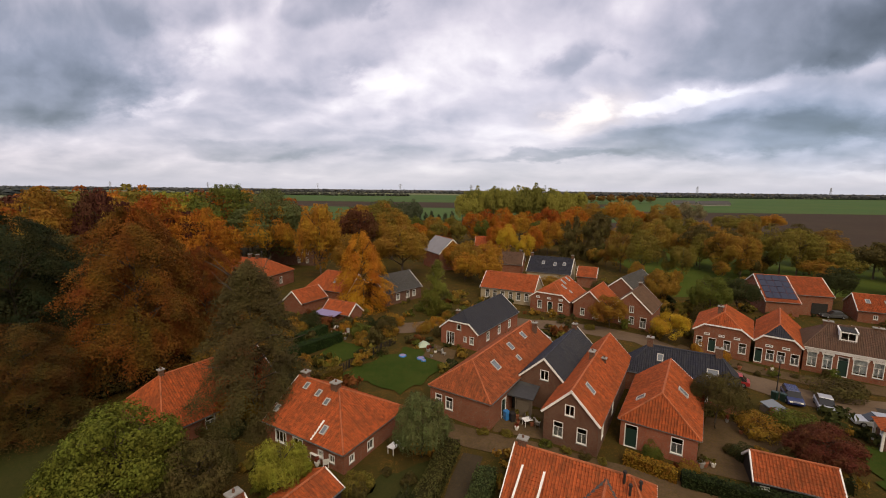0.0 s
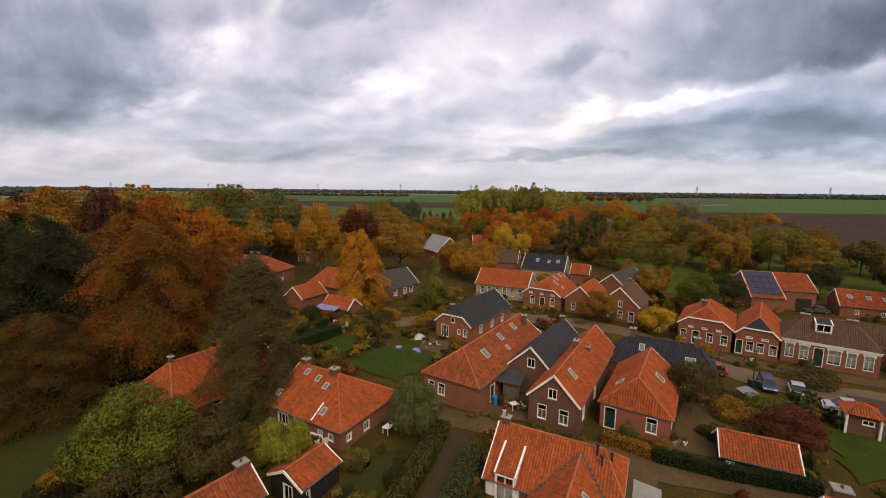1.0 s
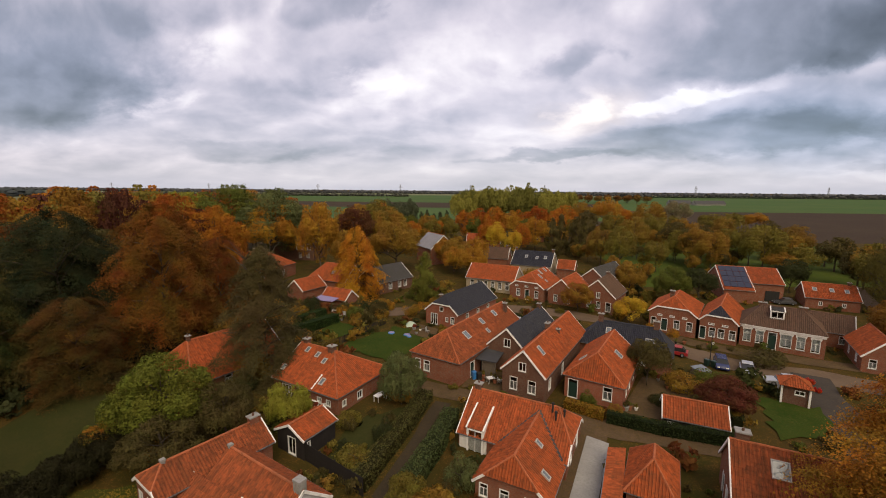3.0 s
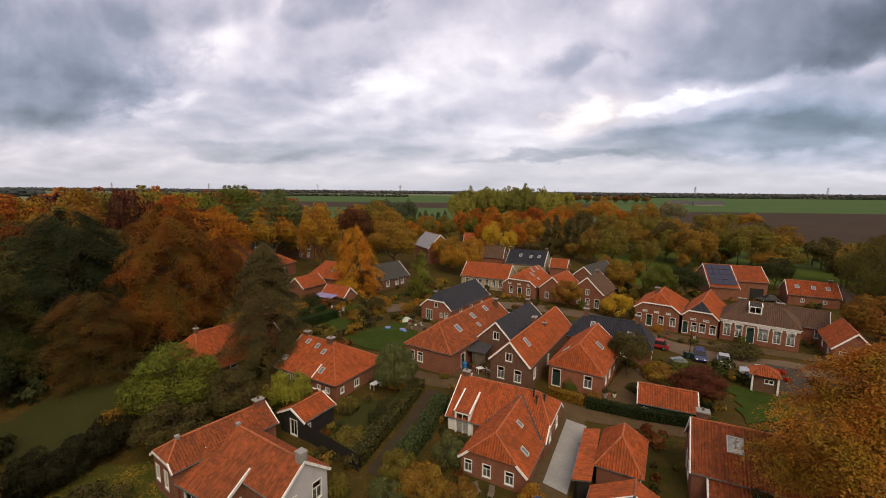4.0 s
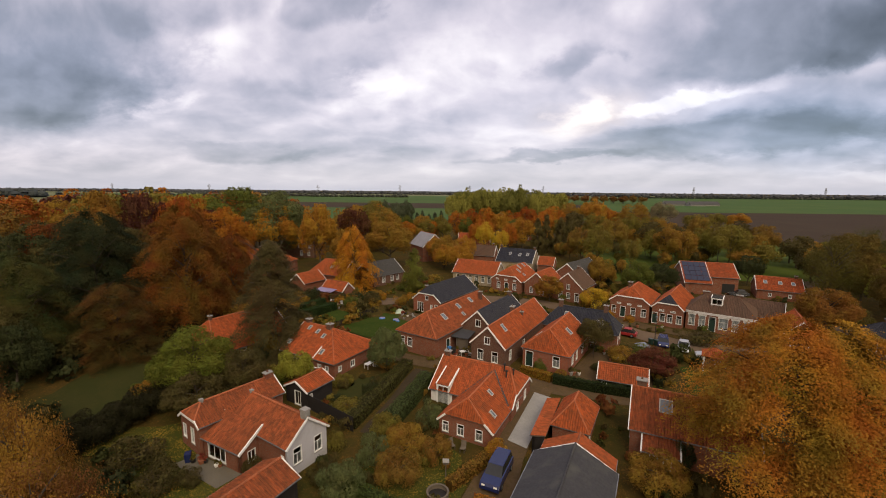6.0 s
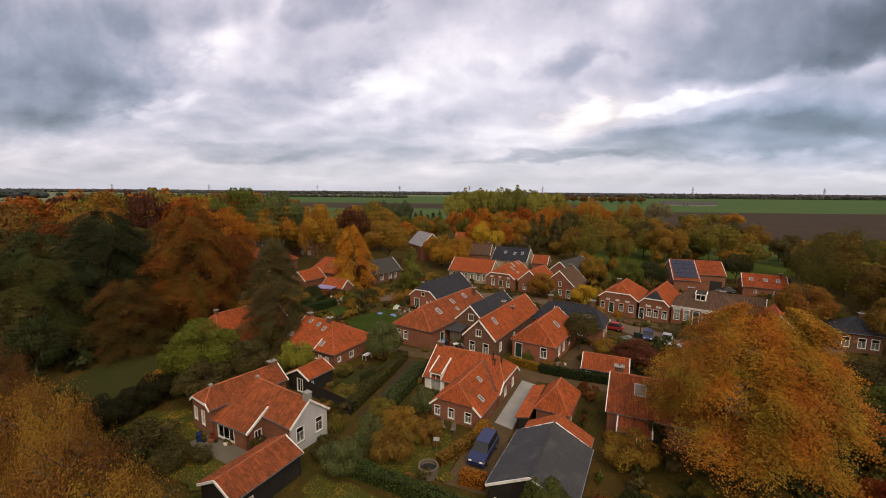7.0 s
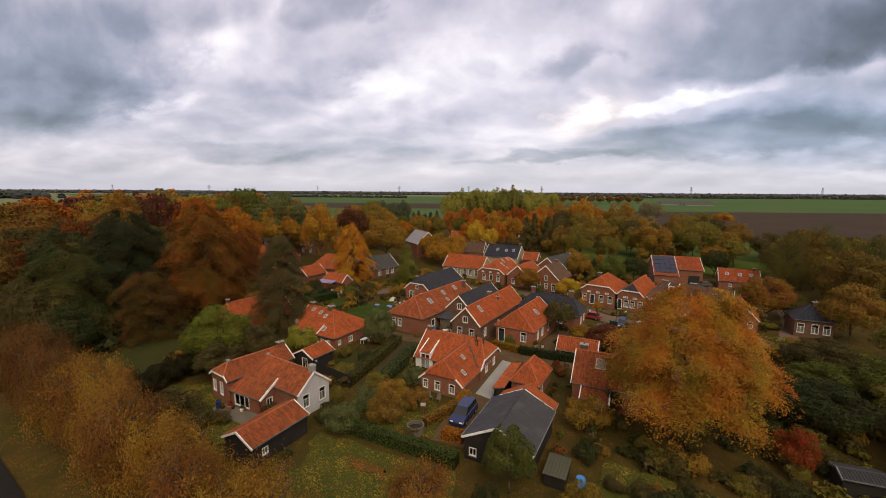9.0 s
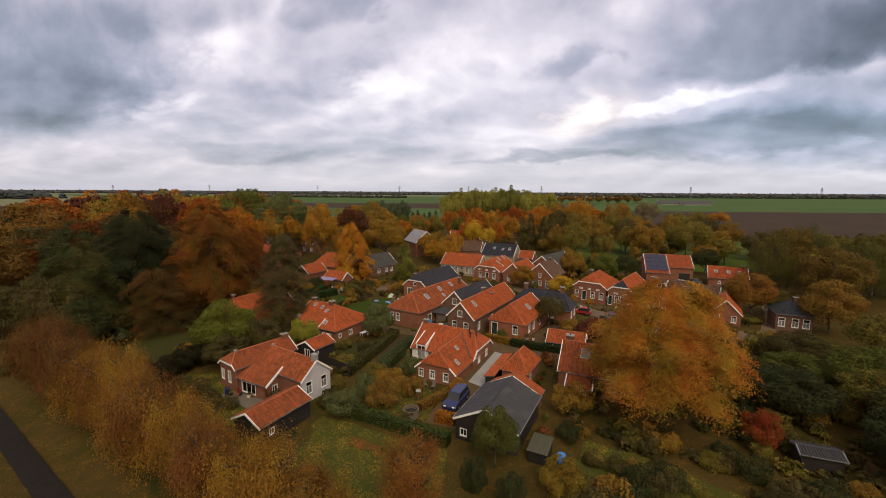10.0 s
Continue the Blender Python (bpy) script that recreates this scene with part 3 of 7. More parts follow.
def house(label, x, y, turn, length, width, base, eave, ridge, tile, brick, near=(1, 0), far=(1, 0), over=0.22, openings=(), chimneys=(),
          skylights=(), barge=WHITE, name="house", category="house", group="houses of the village", pitch=0.25, wave=0.07, gutter=ZINC, walls="nflr", plaster=None):
    """A house whose ridge runs from the middle of its near end (x, y) along turn degrees. Heights are above the zero level; near and far:
    (how far up the gable a hip begins, how far it runs back): (1, 0) is a gable, (0, r) a full hip."""
    h = thing(name, x, y, base, turn, label, category, group)
    FOOT.append((x, y, turn, length, width))
    he, hr, hw = eave - base, ridge - base, width / 2
    rise = hr - he
    slope = math.hypot(hw, rise)
    (qn, rn), (qf, rf) = near, far

    def climb(u):
        a = 1.0 if qn >= 1 else qn + (1 - qn) * u / rn
        b = 1.0 if qf >= 1 else qf + (1 - qf) * (length - u) / rf
        return max(0.0, min(1.0, a, b))

    # the slopes, with their tiles, boards underneath and gutters
    boards = []
    for side, sign in (("r", -1), ("l", 1)):
        org = (0, -hw, he) if sign < 0 else (length, hw, he)
        ux = (1, 0, 0) if sign < 0 else (-1, 0, 0)
        m = frame_matrix(org, ux, (0, -sign * hw, rise))
        fun = (lambda u: climb(u) * slope) if sign < 0 else (lambda u: climb(length - u) * slope)
        part("tiled_slope", tiles_mesh("tiled_slope", length, fun, slope, tile, pitch, pitch * 1.25, wave), h, m, kind="stuff")
        cuts = sorted({0.0, length, rn if qn < 1 else 0.0, length - rf if qf < 1 else length})
        for a, b in zip(cuts, cuts[1:]):
            pa, pb = climb(a), climb(b)
            low = [(a, sign * hw, he), (b, sign * hw, he), (b, sign * hw * (1 - pb), he + rise * pb), (a, sign * hw * (1 - pa), he + rise * pa)]
            boards.append(Solid().hexa([(px, py, pz - 0.1) for px, py, pz in low] + [(px, py, pz - 0.015) for px, py, pz in low]))
        part("gutter", Solid().beam((0.05, sign * (hw + 0.05), he + 0.02), (length - 0.05, sign * (hw + 0.05), he + 0.02), 0.12, 0.1).mesh("gutter", gutter), h)
    caps = Solid()
    for end, q, r in (("n", qn, rn), ("f", qf, rf)):
        x0, inward = (0.0, 1) if end == "n" else (length, -1)
        if q < 1:
            w2, z0 = hw * (1 - q), he + rise * q
            run = math.hypot(r, rise * (1 - q))
            m = frame_matrix((x0, w2 * inward, z0), (0, -inward, 0), (inward * r, 0, rise * (1 - q)))
            part("tiled_hip", tiles_mesh("tiled_hip", 2 * w2, lambda u, w2=w2, run=run: run * max(0.0, 1 - abs(u / w2 - 1)), run, tile, pitch, pitch * 1.25, wave), h, m, kind="stuff")
            low = [(x0, w2, z0), (x0, -w2, z0), (x0 + inward * r, -0.001, hr), (x0 + inward * r, 0.001, hr)]
            boards.append(Solid().hexa([(px, py, pz - 0.1) for px, py, pz in low] + [(px, py, pz - 0.015) for px, py, pz in low]))
            for sg in (-1, 1):
                pts = [Vector((x0, sg * w2, z0 + 0.04)), Vector((x0 + inward * r, 0, hr + 0.05))]
                n_caps = max(2, round((pts[1] - pts[0]).length / 0.4))
                for i in range(n_caps):
                    a, b = pts[0].lerp(pts[1], i / n_caps), pts[0].lerp(pts[1], (i + 1.08) / n_caps)
                    caps.tube([tuple(a), tuple(b)], [0.10, 0.09], 6)
        if q > 0:
            for sg in (-1, 1):
                bd = Solid()
                a = (x0 - inward * 0.03, sg * (hw + 0.08), he - 0.04)
                b = (x0 - inward * 0.03, sg * hw * (1 - min(q, 1)), he + rise * min(q, 1) + 0.09)
                bd.beam(a, b, 0.11, 0.2)
                if barge:
                    part("bargeboard", bd.mesh("bargeboard", barge), h)
            if 0 < q < 1 and barge:
                bd = Solid().box(x0 - 0.1, x0 + 0.1, -hw * (1 - q) - 0.05, hw * (1 - q) + 0.05, he + rise * q - 0.2, he + rise * q + 0.02)
                part("fascia", bd.mesh("fascia", barge), h)
        elif barge:
            part("gutter", Solid().beam((x0, hw, he + 0.02), (x0, -hw, he + 0.02), 0.12, 0.1).mesh("gutter", gutter), h)
    xa, xb = (rn if qn < 1 else 0.0), (length - rf if qf < 1 else length)
    n_caps = max(2, round((xb - xa) / 0.4))
    for i in range(n_caps):
        a, b = xa + (xb - xa) * i / n_caps, xa + (xb - xa) * (i + 1.06) / n_caps
        caps.tube([(a, 0, hr + 0.05), (min(b, xb), 0, hr + 0.045)], [0.11, 0.10], 6)
    part("ridge_tiles", caps.mesh("ridge_tiles", tile if tile in (TILE_SLATE, TILE_GREY, TILE_BROWN, FELT) else MORTAR), h, kind="stuff")
    for bd in boards:
        part("roof_board", bd.mesh("roof_board", WOOD), h)

    # the walls, with their openings
    inx, iny = 0.14 if over else 0.0, over
    top_side = he + rise * (iny / hw) - 0.12
    wl2, ww2 = length - 2 * inx, width - 2 * iny
    frames = {"n": (frame_matrix((inx, 0, 0), (0, -1, 0), (1, 0, 0)), ww2, qn), "f": (frame_matrix((length - inx, 0, 0), (0, 1, 0), (-1, 0, 0)), ww2, qf),
              "r": (frame_matrix((length / 2, -hw + iny, 0), (1, 0, 0), (0, 1, 0)), wl2 - 0.57, None), "l": (frame_matrix((length / 2, hw - iny, 0), (-1, 0, 0), (0, -1, 0)), wl2 - 0.57, None)}
    for key in walls:
        m, w, q = frames[key]
        mine = [o for o in openings if o[0] == key]
        if q is None:
            tops = [(-w / 2, top_side), (w / 2, top_side)]
        else:
            k = min(q, 0.999)
            lim = he + rise * k - 0.12
            zx = hw * (1 - k)
            tops = [(-w / 2, top_side), (-zx, max(lim, top_side)), (zx, max(lim, top_side)), (w / 2, top_side)]
            if zx >= w / 2:
                tops = [(-w / 2, top_side - 0.02), (w / 2, top_side - 0.02)]
            elif k > 0.99:
                tops = [(-w / 2, top_side), (0, hr - 0.12), (w / 2, top_side)]
        holes = [(o[1] - o[3] / 2, o[1] + o[3] / 2, o[2], o[2] + o[4]) for o in mine]
        wall = part("wall", wall_mesh("wall", w, tops, holes, plaster if plaster and key == "f" else brick), h, m)
        for _, s, z, ow, oh, style in mine:
            at = Matrix.Translation((s, 0, z))
            if style == "door":
                put_door(h, m @ at, ow, oh)
            else:
                put_window(h, m @ at, ow, oh, style)
    for cx, cy, top, *rest in chimneys:
        chimney(h, cx, cy, he + rise * max(0.0, 1 - abs(cy) / hw) - 0.3, top - base, *rest)
    for side, u, v, *size in skylights:
        sg = -1 if side == "r" else 1
        org = (u, sg * hw * (1 - v), he + rise * v)
        ux = (1, 0, 0) if sg < 0 else (-1, 0, 0)
        m = frame_matrix(org, ux, (0, -sg * hw, rise))
        skylight(h, m @ Matrix.Translation((0, 0, 0.03)), *size)
    return h


def leanto(label, x, y, turn, length, depth, base, eave, top, tile, brick, openings=(), name="lean_to", barge=WHITE, category="annex"):
    """A low annex with one sloping roof; (x, y) is the left end of its low front."""
    h = thing(name, x, y, base, turn, label, category)
    he, ht = eave - base, top - base
    run = math.hypot(depth, ht - he)
    part("tiled_slope", tiles_mesh("tiled_slope", length, lambda u: run, run, tile), h, frame_matrix((0, 0, he), (1, 0, 0), (0, depth, ht - he)), kind="stuff")
    low = [(0, 0, he), (length, 0, he), (length, depth, ht), (0, depth, ht)]
    part("roof_board", Solid().hexa([(a, b, c - 0.1) for a, b, c in low] + [(a, b, c - 0.015) for a, b, c in low]).mesh("roof_board", WOOD), h)
    part("gutter", Solid().beam((0, -0.05, he + 0.02), (length, -0.05, he + 0.02), 0.12, 0.1).mesh("gutter", ZINC), h)
    holes = [(o[1] - o[3] / 2, o[1] + o[3] / 2, o[2], o[2] + o[4]) for o in openings if o[0] == "r"]
    m = Matrix.Translation((length / 2, 0.15, 0))
    w = length - 0.2
    part("wall", wall_mesh("wall", w, [(-w / 2, he - 0.02), (w / 2, he - 0.02)], holes, brick), h, m)
    for o in openings:
        if o[0] == "r":
            put_window(h, m @ Matrix.Translation((o[1], 0, o[2])), o[3], o[4], o[5])
    for sx, mm in ((length - 0.1, frame_matrix((length - 0.1, depth / 2, 0), (0, 1, 0), (-1, 0, 0))), (0.1, frame_matrix((0.1, depth / 2, 0), (0, -1, 0), (1, 0, 0)))):
        d2 = depth / 2 - 0.15
        za, zb = he + (ht - he) * 0.06, ht - 0.14
        right = sx > 0.5
        side = [o for o in openings if o[0] == "f"] if right else []
        part("wall", wall_mesh("wall", 2 * d2, [(-d2, za if right else zb), (d2, zb if right else za)], [(o[1] - o[3] / 2, o[1] + o[3] / 2, o[2], o[2] + o[4]) for o in side], brick), h, mm)
        for o in side:
            put_window(h, mm @ Matrix.Translation((o[1], 0, o[2])), o[3], o[4], o[5])
        if barge:
            xx = length + 0.04 if right else -0.04
            part("bargeboard", Solid().beam((xx, -0.1, he - 0.02), (xx, depth, ht + 0.1), 0.15, 0.24).mesh("bargeboard", barge), h)
    return h

# ---- the ground ----


def spread(lo, hi, step, far):
    mid = [lo + step * i for i in range(int((hi - lo) / step) + 1)]
    out = [v for v in (20, 60, 150, 400, 1000, 2200, far)]
    return [lo - v for v in reversed(out)] + mid + [hi + v for v in out]


gx, gy = spread(-130, 150, 2.5, 4400), spread(-70, 160, 2.5, 4400)
gv = [(x, y, ground_z(x, y)) for y in gy for x in gx]
gf = [(j * len(gx) + i, j * len(gx) + i + 1, (j + 1) * len(gx) + i + 1, (j + 1) * len(gx) + i) for j in range(len(gy) - 1) for i in range(len(gx) - 1)]
tagged(new("ground", mesh_of("ground", gv, gf, GROUND, True)), "rough autumn grass and dark soil with fallen leaves", "ground", kind="structure")


def patch(name, label, corners, mat, lift=0.05, category="ground", step=1.3, ragged=0.0):
    """A flat area with the given four corners, laid over the ground."""
    PLOTS.append(corners)
    a, b, c, d = [Vector((*p, 0)) for p in corners]
    n = max(2, int(max((b - a).length, (c - d).length) / step))
    k = max(2, int(max((d - a).length, (c - b).length) / step))
    v = []
    for j in range(k + 1):
        for i in range(n + 1):
            p = a.lerp(b, i / n).lerp(d.lerp(c, i / n), j / k)
            if ragged and (i in (0, n) or j in (0, k)):
                p += Vector((noise.noise(p * 0.45), noise.noise(p * 0.45 + Vector((9, 4, 2))), 0)) * ragged
            v.append((p.x, p.y, ground_z(p.x, p.y) + lift))
    f = [(j * (n + 1) + i, j * (n + 1) + i + 1, (j + 1) * (n + 1) + i + 1, (j + 1) * (n + 1) + i) for j in range(k) for i in range(n)]
    return tagged(new(name, mesh_of(name, v, f, mat, True)), label, category, kind="structure")


def ribbon(name, label, points, width, mat, lift=0.06, category="road"):
    """A road or path along a line of points."""
    WAYS.append((points, width))
    pts = []
    for (ax, ay), (bx, by) in zip(points, points[1:]):
        n = max(2, int(math.hypot(bx - ax, by - ay) / 2))
        pts += [Vector((ax + (bx - ax) * i / n, ay + (by - ay) * i / n)) for i in range(n)]
    pts.append(Vector(points[-1]))
    v = []
    for i, p in enumerate(pts):
        d = (pts[min(i + 2, len(pts) - 1)] - pts[max(i - 2, 0)]).normalized()
        s = Vector((-d.y, d.x)) * width / 2
        for k in (-1, -0.33, 0.33, 1):
            q = p + s * k * (1 + 0.08 * math.sin(i * 1.7 + k))
            v.append((q.x, q.y, ground_z(q.x, q.y) + lift))
    f = [(4 * i + k, 4 * i + k + 1, 4 * i + 5 + k, 4 * i + 4 + k) for i in range(len(pts) - 1) for k in range(3)]
    return tagged(new(name, mesh_of(name, v, f, mat, True)), label, category, kind="structure")


# ---- the houses ----
W, D, S = "sash", "door", "cross"
house("long red-brick house under worn orange pantiles with roof windows", -0.05, 44.4, 59, 20.4, 7.9, 0, 3.1, 6.0, TILE_WORN, BRICK, (0, 3.0), (1, 0),
      openings=(("n", -1.2, 0.9, 1.0, 1.5, W), ("n", -2.6, 0.9, 0.9, 1.5, W), ("r", -6.5, 0.0, 1.2, 2.2, D)),
      skylights=(("r", 5.6, 0.45, 1.0, 1.3), ("r", 11, 0.62, 0.9, 1.1), ("r", 15.5, 0.66, 0.9, 1.1), ("r", 10.5, 0.3, 0.6, 0.8)), chimneys=((18.6, -1.4, 6.6),))
house("brick gable house with a dark slate roof and white bargeboards", 9.65, 47.5, 59.5, 13.5, 6.4, 0, 3.2, 6.15, TILE_SLATE, BRICK_DARK,
      openings=(("n", 0.1, 3.5, 1.0, 1.2, S),), chimneys=((12.5, 0, 7.0),))
house("tall brown-brick gable house with orange pantiles and white bargeboards", 10.8, 40.0, 60.5, 19.4, 5.7, 0, 3.25, 6.05, TILE_ORANGE, BRICK_DARK,
      openings=(("n", -1.15, 0.85, 1.0, 1.65, W), ("n", 1.15, 0.85, 1.0, 1.65, W), ("n", -0.1, 3.35, 0.95, 1.15, S), ("r", -7.4, 0.9, 0.9, 1.5, W), ("r", -2, 0.9, 0.9, 1.5, W)),
      skylights=(("r", 3.4, 0.5, 0.75, 1.3),), chimneys=((9.8, 0.25, 6.9, 0.8, 0.5), (11.0, -0.9, 5.9, 0.4, 0.4)))
house("low red-brick house with a hipped orange pantile roof", 18.9, 39.35, 59.7, 11.8, 7.05, 0, 2.76, 5.65, TILE_ORANGE, BRICK_RED, (0, 1.7), (1, 0),
      openings=(("n", -2.3, 0.0, 1.2, 2.4, D), ("n", 1.65, 0.75, 1.05, 1.65, W), ("r", -3.4, 0.8, 0.9, 1.5, W), ("r", -1.2, 0.8, 0.9, 1.5, W), ("r", 2.0, 0.8, 0.9, 1.5, W)),
      skylights=(("r", 6.0, 0.42, 0.9, 1.2), ("l", 3.0, 0.35, 0.8, 1.0)))
house("brick house with a low dark slate roof and two chimneys", 22.3, 55.9, -27, 12.6, 6.0, -0.1, 2.5, 5.4, TILE_SLATE, BRICK, (0, 2.6), (0, 2.2),
      openings=(("r", 2.5, 0.7, 1.0, 1.4, W), ("r", -2.5, 0.7, 1.0, 1.4, W), ("f", -1.4, 0.8, 0.9, 1.5, W), ("f", 1.2, 0.8, 0.9, 1.5, W)),
      skylights=(("r", 4.0, 0.5, 0.7, 1.0), ("r", 9.6, 0.18, 1.2, 1.5)), chimneys=((2.7, 0, 6.6, 0.7, 0.55), (10.2, 0, 6.6, 0.7, 0.55)))
house("bright red-brick house with a half-hipped blue-grey roof", -0.05, 66.2, 58, 15.2, 7.3, 0, 2.7, 5.6, TILE_SLATE, BRICK_RED, (0.5, 1.4), (1, 0),
      openings=(("n", -1.6, 0.1, 1.5, 2.1, "wide"), ("n", 1.2, 1.0, 0.6, 0.9, S), ("n", 2.4, 0.8, 0.8, 1.3, W), ("n", 0.0, 2.75, 0.8, 0.9, "blank"), ("r", -4, 0.7, 1, 1.5, W), ("r", 0, 0.7, 1, 1.5, W), ("r", 4, 0.7, 1, 1.5, W)),
      chimneys=((1.8, 1.2, 5.6, 0.5, 0.5),))
cottage = house("orange-tiled cottage with a hipped end and two chimneys", -17.35, 44.3, -27.8, 10.8, 9.6, -0.35, 1.95, 4.85, TILE_ORANGE, BRICK, (1, 0), (0, 5.0),
      openings=(("r", -3.0, 0.6, 1.6, 1.3, "wide"), ("r", -0.6, 0.6, 1.4, 1.3, S), ("r", 2.4, 0.9, 0.7, 0.8, S), ("r", 3.8, 0.9, 0.7, 0.8, S), ("f", -3.6, 0.9, 0.7, 0.8, S), ("f", -1.0, 0.7, 0.9, 1.0, S)),
      skylights=(("r", 2.0, 0.78, 0.6, 0.8), ("r", 4.0, 0.72, 0.6, 0.8), ("r", 5.6, 0.62, 0.6, 0.8), ("r", 0.6, 0.22, 0.6, 0.8), ("r", 7.4, 0.16, 0.6, 0.9)),
      chimneys=((0.8, 0.2, 5.6, 0.7, 0.6), (5.5, -0.1, 5.65, 0.8, 0.7)))
house("brick cottage with a hipped orange pantile roof among trees", -32.0, 39.7, 59, 13, 10, -0.2, 1.9, 5.7, TILE_ORANGE, BRICK, (0, 2.2), (1, 0),
      openings=(("n", 1.5, 0.6, 1, 1.3, W), ("r", -2, 0.6, 1, 1.3, W)), chimneys=((2.3, 0, 6.5, 0.4, 0.4),))
# the cross-shaped cottage with the plastered gable
house("low brick cottage wing with worn orange pantiles and a stone chimney", -20.3, 20.0, 56, 9.4, 4.4, -0.95, 2.3, 3.8, TILE_WORN, BRICK, (0.35, 1.3), (1, 0),
      openings=(("n", -1.2, 1.1, 0.8, 1.5, S), ("n", 0.5, 1.0, 0.8, 1.7, S), ("r", 3.4, 1.2, 0.6, 0.8, S)), chimneys=((8.7, 0, 4.5, 0.8, 0.6, BRICK), (1.35, 0, 4.2, 0.3, 0.3, STONE)))
plastered = house("orange-tiled cottage with a pale grey plastered gable and stone chimney", -15.3, 23.0, -31, 9.1, 5.0, -0.95, 2.1, 4.1, TILE_WORN, BRICK, plaster=RENDER_GREY,
      openings=(("f", -1.2, 0.95, 1.0, 1.7, W), ("f", 1.2, 0.95, 1.0, 1.7, W), ("r", 3.7, 0.9, 0.5, 1.2, S)), chimneys=((8.75, 0, 4.95, 0.7, 0.6, STONE), (0.15, 0, 4.45, 0.3, 0.3, STONE)))
for ob in [o for o in plastered.children if o.name.startswith("bargeboard")]:
    if max(v.co.x for v in ob.data.vertices) < 1.0:
        bpy.data.objects.remove(ob)
# the small house with the tall dormer, and its hipped wing
dormer_cottage = house("low orange-tiled cottage with white bargeboards and a glazed dormer", 4.75, 34.4, -25, 10.7, 8.0, -0.75, 1.15, 4.1, TILE_RED, BRICK, (1, 0), (0.35, 1.7),
      openings=(("r", -3.2, 0.5, 0.8, 1.0, S), ("l", 0, 0.6, 1, 1.1, S), ("f", -1.5, 0.6, 0.9, 1.2, W), ("f", 1.5, 0.6, 0.9, 1.2, W)), chimneys=((0.62, 0.1, 4.85, 0.7, 0.5),))
wing = house("brick cottage wing with a hipped orange pantile roof and shutters", 7.35, 22.9, 64.5, 9.4, 6.5, -0.75, 0.95, 3.6, TILE_ORANGE, BRICK, (0.3, 0.9), (1, 0),
      openings=(("n", -2.3, 0.35, 0.8, 1.25, W), ("n", -0.5, 0.35, 0.85, 1.3, W), ("n", 1.6, 0.35, 0.85, 1.3, W), ("r", 1.6, 0.5, 0.8, 1.1, S)),
      skylights=(("r", 4.6, 0.6, 0.55, 0.8), ("r", 2.2, 0.2, 0.55, 0.9)), walls="nrl")
house("small brick outbuilding with a pyramid of orange tiles", 18.05, 22.2, 63.5, 6.3, 3.9, -0.75, 1.3, 3.6, TILE_ORANGE, BRICK, (0, 1.8), (0, 2.2),
      openings=(("r", -1.2, 0.0, 0.9, 1.8, D),), name="outbuilding", category="outbuilding", group="")
house("brick house with weathered red pantiles and a large roof window", 25.1, 24.65, -24, 11, 6.6, -0.9, 1.95, 5.1, TILE_WORN, BRICK,
      openings=(("n", 0.6, 0.7, 0.9, 1.4, W), ("n", -1.2, 0.1, 0.95, 2.1, D)), skylights=(("r", 3.2, 0.5, 1.2, 1.4),), chimneys=((0.9, 0.3, 6.0, 0.9, 0.7),))
house("long black tarred shed with orange tiles and white trim", -11.8, 8.35, 64.3, 7.2, 4.5, -1, 1.25, 2.3, TILE_WORN, TARRED, openings=(("r", -2.0, 0.7, 0.7, 0.8, S),),
      name="shed", category="shed", group="sheds")
house("dark tarred barn with a grey felt roof", 13.35, 8.7, 65, 9.0, 7.2, -1, 1.45, 3.2, FELT, TARRED, openings=(("n", -2.5, 0.5, 0.8, 0.9, S),), name="barn", category="barn", group="", pitch=1.1, wave=0.012)
house("low brick shed with red pantiles behind a barn", 17.3, 17.2, 65, 2.6, 6.6, -0.95, 0.9, 2.6, TILE_RED, BRICK, name="shed", category="shed", group="sheds", barge=None)
house("small black garden shed with orange tiles and white bargeboards", -12.85, 28.7, 62, 4.3, 4.1, -0.5, 1.65, 2.6, TILE_ORANGE, TARRED,
      openings=(("n", 0.2, 0.1, 1.1, 1.8, S), ("r", -1.5, 0.9, 0.6, 0.8, S)), name="shed", category="shed", group="sheds")
house("low dark shed with red pantiles and white bargeboards", 25.7, 36.8, -22, 6.1, 4.2, -0.6, 1.05, 2.6, TILE_RED, TARRED, openings=(("r", -2.2, 0.9, 0.7, 0.35, S),), name="shed", category="shed", group="sheds")
# the row along the eastern street
house("brick village house with half-hipped orange roof and white trim", 41.75, 67.4, 56, 11, 8.0, -0.75, 2.85, 5.7, TILE_ORANGE, BRICK, (0.4, 2.2), (0, 3),
      openings=(("n", -1.2, 0.2, 1.1, 2.3, D), ("n", 0.8, 0.8, 1.0, 1.7, W), ("n", 2.8, 0.8, 1.0, 1.7, W), ("n", -3, 0.8, 0.9, 1.7, W), ("n", -2, 2.9, 0.8, 0.35, S), ("n", 0, 2.9, 0.8, 0.35, S), ("n", 2, 2.9, 0.8, 0.35, S)), chimneys=((3.2, 0.6, 6.6, 0.9, 0.7),))
slated = house("brick village house with orange tiles and a slate-edged gable", 47.6, 63.5, 54, 13, 5.9, -0.85, 2.65, 5.3, TILE_ORANGE, BRICK, (0.4, 1.6), (1, 0),
      openings=(("n", -2.2, 0.1, 1.0, 2.3, D), ("n", -0.8, 0.7, 1.0, 1.7, W), ("n", 0.5, 0.7, 1.0, 1.7, W), ("n", 2.1, 0.7, 1.0, 1.7, W), ("n", -1, 2.8, 0.9, 0.35, S), ("n", 1, 2.8, 0.9, 0.35, S)))
